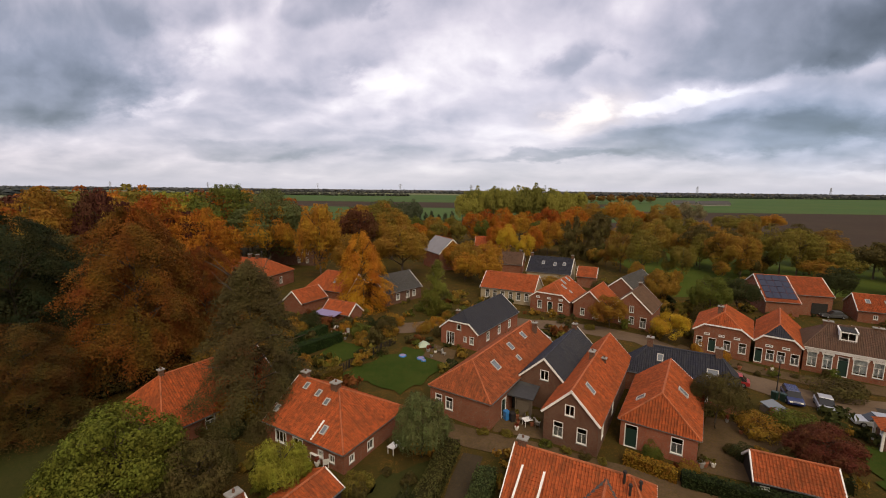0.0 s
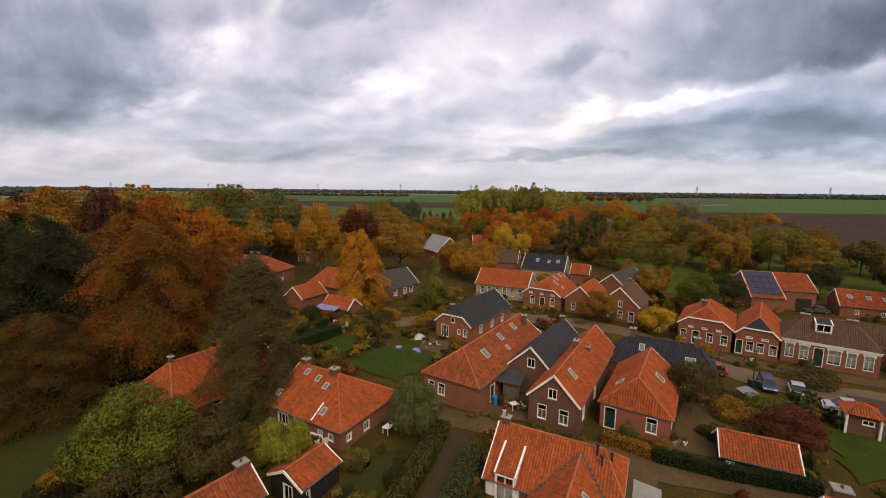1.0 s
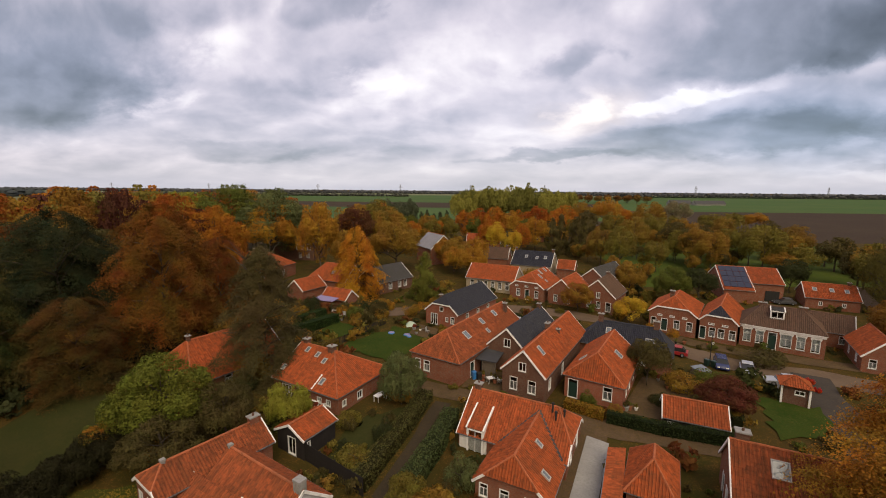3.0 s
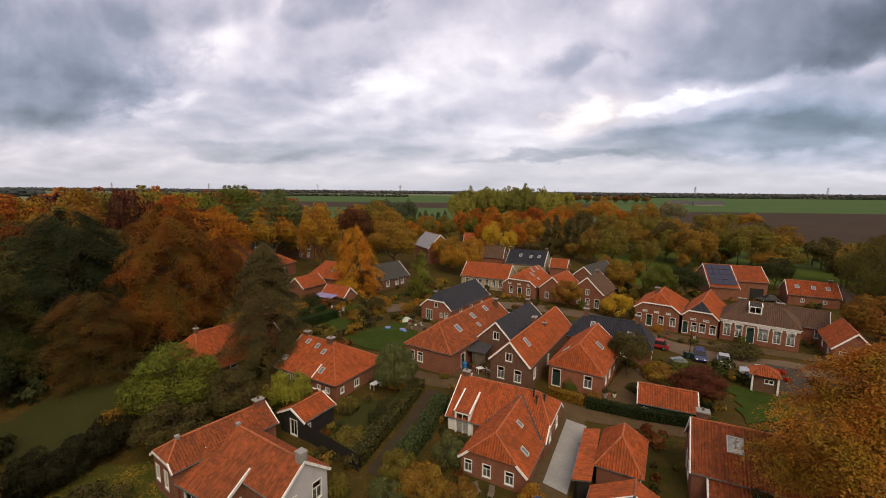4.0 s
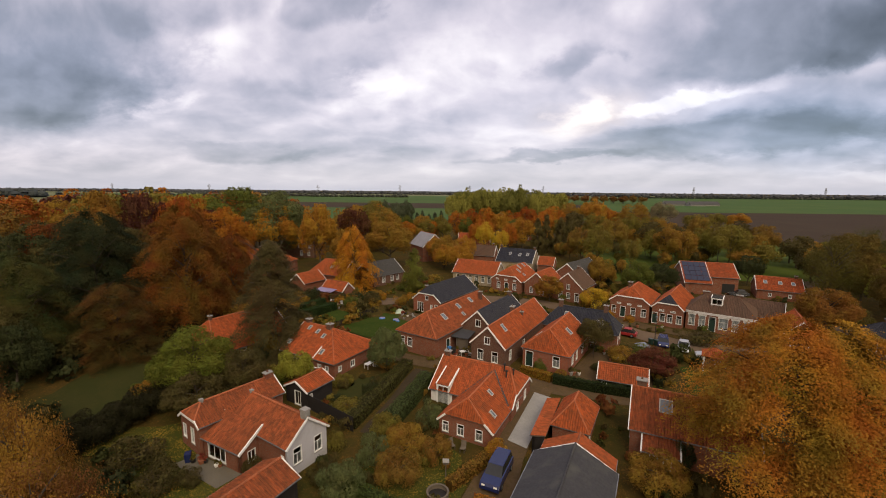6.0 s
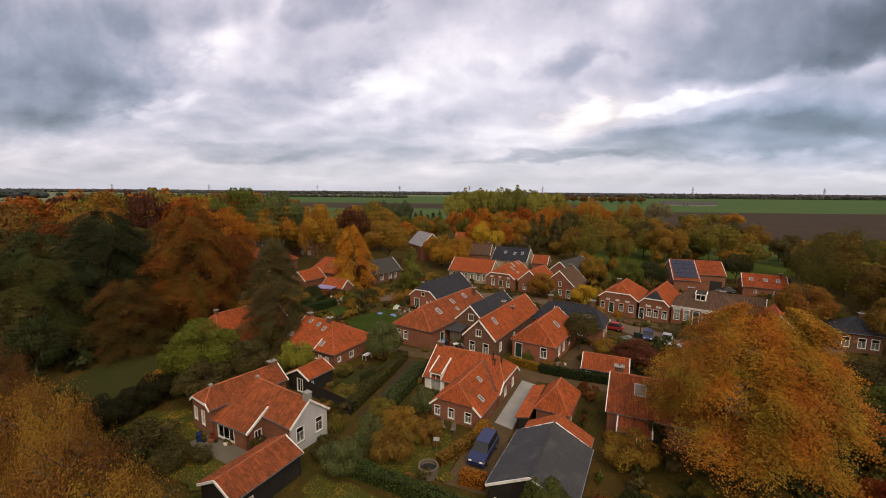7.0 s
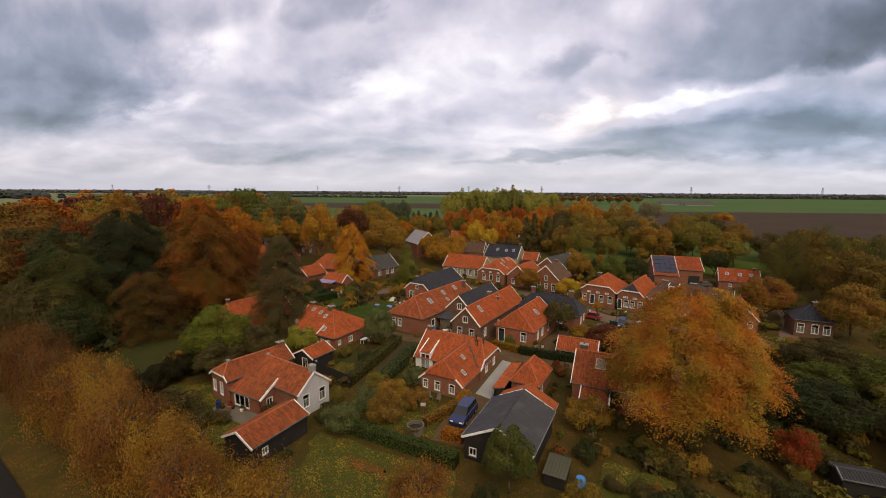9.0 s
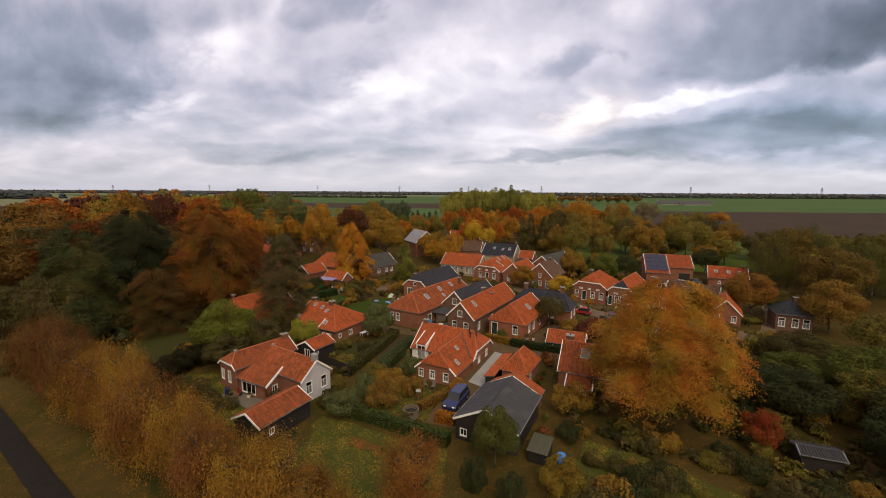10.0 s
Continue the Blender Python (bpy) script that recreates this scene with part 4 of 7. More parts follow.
villa = house("long brick house with brown tiles, white cornice and pale blinds", 53.2, 66.5, -34, 11.2, 8.8, -1, 2.75, 5.6, TILE_BROWN, BRICK, (0, 3.0), (0, 3.0),
      openings=(("r", -4.45, 0.85, 1.1, 2.2, "blind"), ("r", -2.75, 0.85, 1.1, 2.2, "blind"), ("r", -1.1, 0.1, 1.2, 2.95, D), ("r", 0.65, 0.85, 1.5, 2.2, "blind"), ("r", 2.5, 0.85, 1.1, 2.2, "blind"), ("r", 4.3, 0.85, 1.1, 2.2, "blind"), ("f", -1.5, 1.0, 1.1, 1.8, "blind")),
      chimneys=((2.9, 0.2, 6.1, 1.1, 0.6), (8.3, 0.2, 6.1, 1.1, 0.6)), gutter=WHITE)
house("brick barn with red tiles and a field of solar panels", 68.0, 99.7, -16.5, 6.3, 17, -0.6, 2.0, 6.3, TILE_RED, BRICK, name="barn", category="barn", group="barns")
garage = house("brick barn with red tiles and a dark garage door", 74.0, 97.9, -16.5, 6.6, 12, -0.6, 3.4, 6.3, TILE_RED, BRICK, name="barn", category="barn", group="barns")
house("orange-tiled cottage with white bargeboards and three roof windows", 83.2, 91.7, -26, 9.6, 9.0, -1, 1.4, 4.1, TILE_ORANGE, BRICK,
      openings=(("r", -2, 0.8, 0.7, 0.9, S), ("r", 2, 0.8, 0.7, 0.9, S)), skylights=(("r", 2, 0.45), ("r", 5, 0.45), ("r", 7.6, 0.45)), chimneys=((8.4, 0, 4.9),))
house("brick rear wing with a low brown tiled roof", 62.6, 68.6, -36, 9.0, 6.0, -1, 1.5, 4.1, TILE_BROWN, BRICK, openings=(("r", 3.0, 0.7, 0.9, 1.4, W),))
house("small brick house with orange pantiles beside a lane", 63.9, 51.35, 60, 9.5, 5.6, -1, 1.4, 4.2, TILE_ORANGE, BRICK,
      openings=(("l", 2.0, 0.7, 0.9, 1.3, W), ("l", -2.0, 0.7, 0.9, 1.3, W), ("n", 1.4, 0.7, 0.9, 1.4, W), ("n", -1.4, 0.7, 0.9, 1.4, W)))
house("brick house with a hipped blue-black tile roof", 73.0, 51.8, -22, 6.0, 5.8, -1, 2.3, 4.6, TILE_SLATE, BRICK_DARK, (0, 3), (0, 3),
      openings=(("r", -1.9, 0.8, 1.1, 1.8, W), ("r", 0.2, 0.8, 1.1, 1.8, W), ("r", 1.9, 0.8, 1.1, 1.8, W)), chimneys=((3.6, 0, 5.4),))
# the row north of the gardens
house("pale brick house with a long orange pantile roof", 6.5, 99.5, -24, 12.5, 8.4, 0, 3.0, 6.0, TILE_RED, BRICK_PALE,
      openings=tuple(("r", -4.5 + 1.8 * i, 0.8, 1.0, 1.8, W) for i in range(6)))
house("brick house with half-hipped orange roof and white bargeboards", 18.4, 86.0, 57, 11, 8.6, -0.1, 3.0, 6.0, TILE_RED, BRICK, (0.4, 2.4), (1, 0),
      openings=(("n", 0.2, 0.1, 1.1, 2.4, D), ("n", -2.0, 0.8, 1.0, 1.7, W), ("n", 2.4, 0.8, 1.0, 1.7, W), ("n", -2.4, 3.0, 0.8, 0.4, S), ("n", 0, 3.0, 0.8, 0.4, S), ("n", 2.4, 3.0, 0.8, 0.4, S)),
      skylights=(("r", 4, 0.5, 0.7, 1.4), ("r", 6, 0.7, 0.7, 1.4), ("r", 4.5, 0.25, 0.6, 0.8), ("r", 9, 0.75, 0.7, 1.2)))
house("small brick house with orange pantiles", 25.3, 82.2, 57, 10, 6.4, -0.2, 2.9, 5.7, TILE_RED, BRICK, openings=(("n", -1.2, 0.8, 0.9, 1.5, W), ("n", 1.4, 0.6, 1.2, 1.5, W)))
house("large brick house with a long grey roof", 35.2, 92.5, 50, 14, 8, -0.3, 3.0, 6.3, TILE_GREY, BRICK)
house("brick gable house with brown tiles and a white bargeboard", 32.0, 79.0, 55, 9, 7.6, -0.4, 3.0, 6.4, TILE_BROWN, BRICK,
      openings=(("n", 0.2, 2.9, 0.8, 1.3, S), ("n", -1.6, 0.7, 0.9, 1.5, W), ("n", 0.3, 0.7, 0.9, 1.5, W), ("n", 2.3, 0.3, 1.1, 2.0, W)), chimneys=((7, 0, 7.2),))
house("house with a steep slate roof, end chimneys and roof windows", 20.3, 120.0, -23, 11.8, 10, 0, 3.0, 6.6, TILE_SLATE, BRICK_PALE, skylights=(("r", 4, 0.5), ("r", 7.2, 0.45), ("r", 9.6, 0.5)), chimneys=((0.4, 0, 7.6), (11.4, 0, 7.6)))
house("small brick annex with red tiles", 32.0, 114.0, -23, 5, 6, 0, 2.6, 4.8, TILE_RED, BRICK)
house("distant brick house with a brown tiled roof", 35.0, 197.5, -6, 9, 7.5, 0, 3.0, 6.2, TILE_BROWN, BRICK, openings=(("r", -2, 0.9, 1.2, 1.2, S), ("r", 2, 0.9, 1.2, 1.2, S)))
house("distant house with a low orange roof", 6.5, 170, -5, 14, 8, 0, 2.8, 6.2, TILE_RED, BRICK)
house("dark brown roofed cottage behind trees", 11, 131, -15, 9, 8, 0, 2.8, 6.0, TILE_BROWN, BRICK, chimneys=((1, 0, 6.9), (8, 0, 6.9)))
house("brick hall with a pale grey roof", -2.0, 130, 118, 12.5, 9.4, 0, 5.2, 9.6, TILE_PALE, BRICK, openings=(("n", 0.5, 4.6, 1.0, 1.6, S),))
house("grey-roofed brick house behind a birch", -18.6, 90.5, 52, 11, 8.4, 0, 2.7, 5.9, TILE_GREY, BRICK_DARK, openings=(("r", -2, 0.8, 1.1, 1.5, W), ("r", 1, 0.8, 1.1, 1.5, W), ("r", 3, 0.8, 1.1, 1.5, W)))
house("large house with a hipped orange roof and twin chimneys", -63, 109, -14, 18.5, 11, 0, 3.4, 6.9, TILE_RED, BRICK, (0, 4), (0, 4.5),
      openings=(("r", 6.5, 0.8, 1, 1.7, W), ("f", 0, 0.8, 1, 1.7, W)), chimneys=((9.3, 0, 8.0, 0.7, 0.7), (11.6, 0, 8.0, 0.7, 0.7)))
house("tall dark house with a grey roof and white windows", -61, 139, -6, 15, 9, 0, 6.0, 9.4, TILE_GREY, BRICK_DARK, (1, 0), (0, 3),
      openings=(("r", 1.5, 3.6, 0.9, 1.8, S), ("r", 3.2, 3.6, 0.9, 1.8, S), ("r", 5.6, 3.6, 1.2, 2.0, S), ("r", 2.4, 0.8, 1, 1.8, W), ("r", 5.2, 0.8, 1, 1.8, W)), skylights=(("r", 6, 0.5), ("r", 9, 0.5)))
house("small barn with an orange pantile roof", -33.5, 82.5, 62, 7, 5.6, 0, 2.2, 4.4, TILE_RED, BRICK, name="barn", category="barn", group="barns")
house("brick house with a bright orange roof behind a birch", -33, 97, -25, 12, 8, 0, 2.6, 6.2, TILE_RED, BRICK, (0, 3), (1, 0), skylights=(("r", 7, 0.4),))
house("low garden house with red tiles", -25, 79.5, -25, 6.5, 4.4, 0, 2.0, 3.8, TILE_RED, BRICK, name="garden_house", category="shed", group="sheds")

# ---- trees ----


def leaf_mesh(name, seed, clumps, each, size, shape, mat, droop=0.0, spread_c=0.17, flat=0.6, boughs=False):
    """A crown of leaves in unit size: shape(rng) gives clump centres; every leaf is a small folded quad."""
    rng = np.random.default_rng(seed)
    if boughs:
        cen = np.array([shape(rng) for _ in range(clumps)])
    else:
        lead = np.array([shape(rng) for _ in range(max(12, clumps // 4))])
        cen = lead[rng.integers(0, len(lead), clumps)] + np.clip(rng.normal(0, 1, (clumps, 3)), -1.6, 1.6) * np.array([1, 1, flat]) * spread_c * 0.9
    sz = rng.uniform(0.6, 1.35, (clumps, 1))
    off = np.clip(rng.normal(0, 1, (clumps, each, 3)), -1.7, 1.7) * np.array([1, 1, flat]) * spread_c * sz[:, None, :]
    if droop:
        off[:, :, 2] -= droop * np.abs(rng.normal(0, 1, (clumps, each))) * (0.4 + np.linalg.norm(off[:, :, :2], axis=2) / spread_c * 0.4)
    p = (cen[:, None, :] + off).reshape(-1, 3)
    n = len(p)
    mid = np.array([0, 0, 0.55])
    out = (p - mid) * np.array([1, 1, 1.3])
    out /= np.linalg.norm(out, axis=1, keepdims=True) + 1e-6
    nor = out * 0.85 + rng.normal(0, 0.42, (n, 3)) + np.array([0, 0, 0.25])
    nor /= np.linalg.norm(nor, axis=1, keepdims=True)
    a = rng.uniform(0.6, 1.4, (n, 1)) * size
    return quads_mesh(name, p, nor, a, a * rng.uniform(0.5, 0.8, (n, 1)), ASPECT.get(name, 1.0), mat, rng)


def quads_from(name, co, mat):
    """A mesh of loose quads from their corners."""
    n = len(co) // 4
    me = bpy.data.meshes.new(name)
    me.vertices.add(4 * n)
    me.vertices.foreach_set("co", co.astype(np.float32).ravel())
    me.loops.add(4 * n)
    me.loops.foreach_set("vertex_index", np.arange(4 * n, dtype=np.int32))
    me.polygons.add(n)
    me.polygons.foreach_set("loop_start", np.arange(0, 4 * n, 4, dtype=np.int32))
    me.polygons.foreach_set("loop_total", np.full(n, 4, dtype=np.int32))
    me.materials.append(mat)
    me.update()
    me.validate()
    return me


def quads_mesh(name, p, nor, a, w, asp, mat, rng, fold=0.2):
    """A mesh of loose folded leaves at the points p, facing nor, with half-lengths a and half-widths w."""
    n = len(p)
    t = np.cross(nor, rng.normal(0, 1, (n, 3)))
    t /= np.linalg.norm(t, axis=1, keepdims=True) + 1e-6
    b = np.cross(nor, t)
    asp = np.array([1.0, 1.0, asp])
    quad = np.stack([p - t * a * asp, p + b * w * asp + nor * a * fold * asp, p + t * a * asp, p - b * w * asp + nor * a * fold * asp], axis=1).reshape(-1, 3)
    return quads_from(name, quad, mat)


def lobed_mesh(name, seed, lobes, leaves, size, mat, low=0.15, asp=0.5, lobe=(0.24, 0.40), stray=0.10):
    """A crown of overlapping leafy lobes in unit size: every lobe is a shell of small leaves that face outwards, with gaps between the lobes."""
    rng = np.random.default_rng(seed)
    cen, rad = [], []
    while len(cen) < lobes:
        d = rng.normal(0, 1, 3)
        d[2] = abs(d[2]) * 0.9 - 0.45 if rng.random() < 0.8 else d[2]
        d /= np.linalg.norm(d)
        r = rng.uniform(*lobe)
        reach = (1.0 - r) * rng.uniform(0.75, 1.08) if rng.random() < 0.85 else rng.uniform(0.1, 0.6)
        cen.append(d * reach)
        rad.append(r)
    cen, rad = np.array(cen), np.array(rad)
    pick = rng.choice(lobes, leaves, p=rad ** 2 / np.sum(rad ** 2))
    d = rng.normal(0, 1, (leaves, 3))
    d += cen[pick] * 0.9 + np.array([0, 0, 0.35])
    d /= np.linalg.norm(d, axis=1, keepdims=True)
    # twigs: leaves gather in small tufts on every lobe
    tuft = d + np.sin(d * 9.0 + pick[:, None] * 1.7) * 0.10
    shell = rad[pick][:, None] * (1 - np.abs(rng.normal(0, stray * 1.6, (leaves, 1))) + rng.exponential(stray * 0.35, (leaves, 1)))
    p = cen[pick] + tuft * shell
    nor = d + rng.normal(0, 0.34, (leaves, 3))
    nor /= np.linalg.norm(nor, axis=1, keepdims=True)
    p[:, 2] = low + (1 - low) * (p[:, 2] + 1) / 2
    a = rng.uniform(0.6, 1.4, (leaves, 1)) * size
    return quads_mesh(name, p, nor, a, a * rng.uniform(0.5, 0.85, (leaves, 1)), asp, mat, rng)


def spray_mesh(name, seed, boughs, sprays, each, size, outline, mat, low=0.1, sag=0.16, asp=0.5, fan=0.085):
    """A crown of arching boughs, each hung with flat drooping sprays of leaves and open dark gaps between them."""
    rng = np.random.default_rng(seed)
    # boughs gather in tongues, with open gaps from one tongue to the next
    pads = max(8, boughs // 3)
    own = np.arange(boughs) % pads
    pad_z = low + (0.95 - low) * (np.arange(pads) + rng.uniform(0.2, 0.8, pads)) / pads
    pad_az = np.arange(pads) * 2.399 + rng.uniform(-0.25, 0.25, pads)
    pad_reach, pad_drop = rng.uniform(0.62, 0.95, pads), rng.uniform(0.6, 1.3, pads)
    z = np.clip(pad_z[own] + rng.normal(0, 0.016, boughs), low, 0.97)
    az = pad_az[own] + rng.normal(0, 0.15, boughs)
    reach = np.array([outline(v) for v in z]) * pad_reach[own] * rng.uniform(0.82, 1.0, boughs)
    lift, drop = rng.uniform(0.02, 0.08, boughs), sag * pad_drop[own]
    which = rng.integers(0, boughs, sprays)
    t = rng.uniform(0.12, 1.0, sprays) ** 0.5
    turn = az[which] + rng.normal(0, 0.11, sprays)
    root = np.stack([reach[which] * t * np.cos(turn), reach[which] * t * np.sin(turn), z[which] + lift[which] * t - drop[which] * t * t], axis=1)
    head = turn + rng.normal(0, 0.7, sprays)
    length = fan * rng.uniform(0.6, 1.5, sprays)
    u = rng.uniform(0, 1, (sprays, each))
    side = rng.normal(0, 0.26, (sprays, each)) * (0.35 + np.sin(u * math.pi)) * length[:, None]
    out = u * length[:, None]
    fall = rng.uniform(0.25, 0.9, sprays)[:, None] * out * (0.4 + u) * asp
    ch, sh = np.cos(head)[:, None], np.sin(head)[:, None]
    p = np.stack([root[:, :1] + out * ch - side * sh, root[:, 1:2] + out * sh + side * ch, root[:, 2:] - fall + rng.normal(0, 0.004, (sprays, each))], axis=2).reshape(-1, 3)
    n = len(p)
    nor = np.stack([np.repeat(np.cos(head) * 0.55, each), np.repeat(np.sin(head) * 0.55, each), np.full(n, 0.75)], axis=1) + rng.normal(0, 0.33, (n, 3))
    nor /= np.linalg.norm(nor, axis=1, keepdims=True)
    a = rng.uniform(0.6, 1.4, (n, 1)) * size
    return quads_mesh(name, p, nor, a, a * rng.uniform(0.5, 0.8, (n, 1)), asp, mat, rng)


ASPECT = {"crown_round": 0.75, "crown_beech": 0.95, "crown_birch": 0.7, "crown_conifer": 0.5, "crown_bush": 1.0}


def lumpy(d, seed, k=1.7):
    return 0.80 + 0.50 * noise.noise(Vector((d[0] * k + seed, d[1] * k, d[2] * k)))


def round_shape(seed, low=0.22):
    def f(rng):
        d = rng.normal(0, 1, 3)
        d[2] = d[2] * 0.9 + 0.15
        d /= np.linalg.norm(d)
        r = lumpy(d, seed) * rng.uniform(0.35, 1.0) ** 0.4
        return np.array([d[0] * r * 0.88, d[1] * r * 0.88, low + (1 - low) * 0.5 + d[2] * r * (1 - low) * 0.5])
    return f


def spire(z):
    return max(0.08, min(1.0, 0.7 + 1.2 * z) * (1.02 - z) ** 0.68)


def full_dome(z):
    return max(0.2, 1 - ((z - 0.45) / 0.55) ** 2) ** 0.5 if z > 0.45 else 1.0


def birch_dome(z):
    return max(0.12, math.sin(math.pi * (0.22 + 0.76 * z)) ** 0.8)


def cone_shape(seed):
    def f(rng):
        z = rng.uniform(0.0, 1.0) ** 1.35
        tier = 0.8 + 0.2 * math.sin(z * 34 + seed)
        a = rng.uniform(0, 2 * math.pi)
        r = (1 - z) ** 0.8 * tier * rng.uniform(0.25, 1.0) ** 0.5
        return np.array([r * math.cos(a), r * math.sin(a), 0.06 + 0.93 * z])
    return f


def wood_mesh(name, seed, limbs, fork=0.3, top=0.85, thick=0.6):
    """Trunk and limbs in unit size."""
    rng = random.Random(seed)
    s = Solid()
    lean = [(rng.uniform(-0.04, 0.04), rng.uniform(-0.04, 0.04)) for _ in range(4)]
    zs = (-0.03, 0.12, fork, (fork + top) / 2, top)
    pts = [(0, 0, zs[0])] + [(lean[i][0], lean[i][1], zs[i + 1]) for i in range(4)]
    s.tube(pts, [thick * k for k in (0.075, 0.055, 0.045, 0.028, 0.008)], 8)
    for i in range(limbs):
        a = i * 2.4 + rng.uniform(-0.4, 0.4)
        z = fork * 0.75 + (top - fork) * 0.85 * i / limbs
        reach = rng.uniform(0.5, 0.85) * (1.05 - 0.5 * (z / top))
        dz = rng.uniform(0.1, 0.26)
        p = [(0, 0, z), (reach * 0.4 * math.cos(a), reach * 0.4 * math.sin(a), z + dz * 0.5), (reach * 0.75 * math.cos(a + 0.15), reach * 0.75 * math.sin(a + 0.15), z + dz * 0.85), (reach * math.cos(a + 0.1), reach * math.sin(a + 0.1), z + dz)]
        s.tube(p, [thick * k for k in (0.03, 0.02, 0.012, 0.004)], 5)
        b = a + rng.choice((-0.7, 0.7))
        s.tube([p[1], (p[1][0] + 0.25 * math.cos(b), p[1][1] + 0.25 * math.sin(b), p[1][2] + 0.14)], [thick * k for k in (0.014, 0.004)], 5)
    return s.mesh(name, BARK, True)


PROTO = {
    "round": [(lobed_mesh("crown_round", 11 + k, 44, 28000, 0.0188, LEAF, 0.10, 0.55, (0.20, 0.36)), wood_mesh("trunk", k, 9)) for k in range(4)],
    "far": [(lobed_mesh("crown_round", 111 + k, 30, 13000, 0.0248, LEAF_FAR, 0.16, 0.5, (0.24, 0.42)), wood_mesh("trunk", k, 5)) for k in range(5)],
    "beech": [(spray_mesh("crown_beech", 31 + k, 120, 3000, 40, 0.0092, full_dome, LEAF_MIXED, 0.10, 0.16, 0.45, 0.19), wood_mesh("trunk", 10 + k, 12, 0.22, 0.8, 0.3)) for k in range(2)],
    "birch": [(spray_mesh("crown_birch", 41, 110, 1500, 34, 0.0135, birch_dome, LEAF, 0.12, 0.26, 0.5, 0.16), wood_mesh("trunk", 20, 10, 0.3, 0.85, 0.35))],
    "conifer": [(leaf_mesh("crown_conifer", 61 + k, 260, 45, 0.032, cone_shape(k * 2.0), NEEDLE, 0.03, 0.075, 0.3), wood_mesh("trunk", 40, 6, 0.2, 0.95)) for k in range(2)],
    "cedar": [(spray_mesh("crown_conifer", 65, 130, 3000, 40, 0.0095, spire, NEEDLE, 0.03, 0.12, 0.45, 0.17), wood_mesh("trunk", 41, 16, 0.1, 0.97, 0.3))],
    "thin": [(leaf_mesh("crown_round", 71 + k, 460, 50, 0.0122, round_shape(2 + k * 4.4, 0.04), LEAF, 0.0, 0.095), wood_mesh("trunk", 50 + k, 22, 0.16)) for k in range(3)],
    "bush": [(lobed_mesh("crown_bush", 81 + k, 22, 4800, 0.034, LEAF, -0.25, 0.8, (0.26, 0.45)), wood_mesh("trunk", 60 + k, 6, 0.1, 0.6)) for k in range(4)],
    "shrub": [(lobed_mesh("crown_bush", 91 + k, 40, 16000, 0.020, LEAF, -0.22, 0.8, (0.18, 0.34)), wood_mesh("trunk", 70 + k, 10, 0.1, 0.6)) for k in range(3)],
}
PROTO["low"] = [(leaf_mesh("crown_bush", 181 + k, 32, 8, 0.15, round_shape(4 + k * 3.3, -0.15), LEAF, 0.0, 0.11), wood_mesh("trunk", 60 + k, 3, 0.1, 0.5)) for k in range(5)]
PROTO["spreading"] = [(spray_mesh("crown_beech", 35, 144, 4800, 44, 0.0072, full_dome, LEAF_MIXED, 0.33, 0.13, 0.5, 0.16), wood_mesh("trunk", 12, 14, 0.26, 0.8, 0.3))]
PROTO["distant"] = [lobed_mesh("crown_distant", 211 + k, 24, 3800, 0.046, LEAF_FAR, 0.14, 0.5, (0.24, 0.42)) for k in range(4)]
COUNT = [0]


def tree(kind, x, y, height, radius, color, label, category="tree", group="trees of the village", base=None):
    COUNT[0] += 1
    rng = random.Random(COUNT[0] * 7 + 3)
    crown, trunk = PROTO[kind][COUNT[0] % len(PROTO[kind])]
    z = ground_z(x, y) if base is None else base
    if len(label.split()) < 4:
        label += " with thinning leaves"
    t = thing("bush" if kind in ("bush", "shrub", "low") else "tree", x, y, z - 0.05, rng.uniform(0, 360), label, category, group)
    sc = Matrix.Diagonal((radius * rng.uniform(0.85, 1.12), radius * rng.uniform(0.85, 1.12), height, 1)) if kind in ("far", "round", "bush") else Matrix.Diagonal((radius, radius, height, 1))
    part("trunk", trunk, t, sc)
    c = part("crown", crown, t, sc)
    c.color = (*color, 1)
    return t


def grove(places, color, label, seed):
    """A far stand of trees of one colour, joined: (x, y, height, radius) each, crowns over one mesh of trunks."""
    r = np.random.default_rng(seed)
    crowns, stems = [], Solid()
    for a, b, high, rad in places:
        me = PROTO["distant"][r.integers(0, len(PROTO["distant"]))]
        co = np.empty(len(me.vertices) * 3, dtype=np.float32)
        me.vertices.foreach_get("co", co)
        t = r.uniform(0, 2 * math.pi)
        rot = np.array([[math.cos(t), -math.sin(t), 0], [math.sin(t), math.cos(t), 0], [0, 0, 1]])
        z = ground_z(a, b)
        crowns.append((co.reshape(-1, 3) * np.array([rad * r.uniform(0.88, 1.12), rad * r.uniform(0.88, 1.12), high])) @ rot.T + np.array([a, b, z]))
        stems.tube([(a, b, z - 0.2), (a, b, z + high * 0.35), (a + 0.3, b, z + high * 0.8)], [0.32, 0.24, 0.06], 6)
    ob = new("tree_stand", quads_from("tree_stand", np.concatenate(crowns), LEAF_FAR))
    ob.color = (*color, 1)
    tagged(ob, label, "trees", kind="stuff")
    part("trunks", stems.mesh("trunks", BARK), ob, kind="stuff")


ORANGE, GOLD, YELLOW, RUST, MAROON = (0.34, 0.125, 0.016), (0.34, 0.168, 0.022), (0.44, 0.28, 0.026), (0.27, 0.078, 0.014), (0.085, 0.030, 0.020)
OLIVE, GREEN, DEEP, BROWN, DUSK, LIME, SILVER = (0.165, 0.132, 0.026), (0.105, 0.115, 0.022), (0.046, 0.052, 0.019), (0.250, 0.142, 0.024), (0.085, 0.068, 0.023), (0.23, 0.22, 0.03), (0.115, 0.128, 0.046)
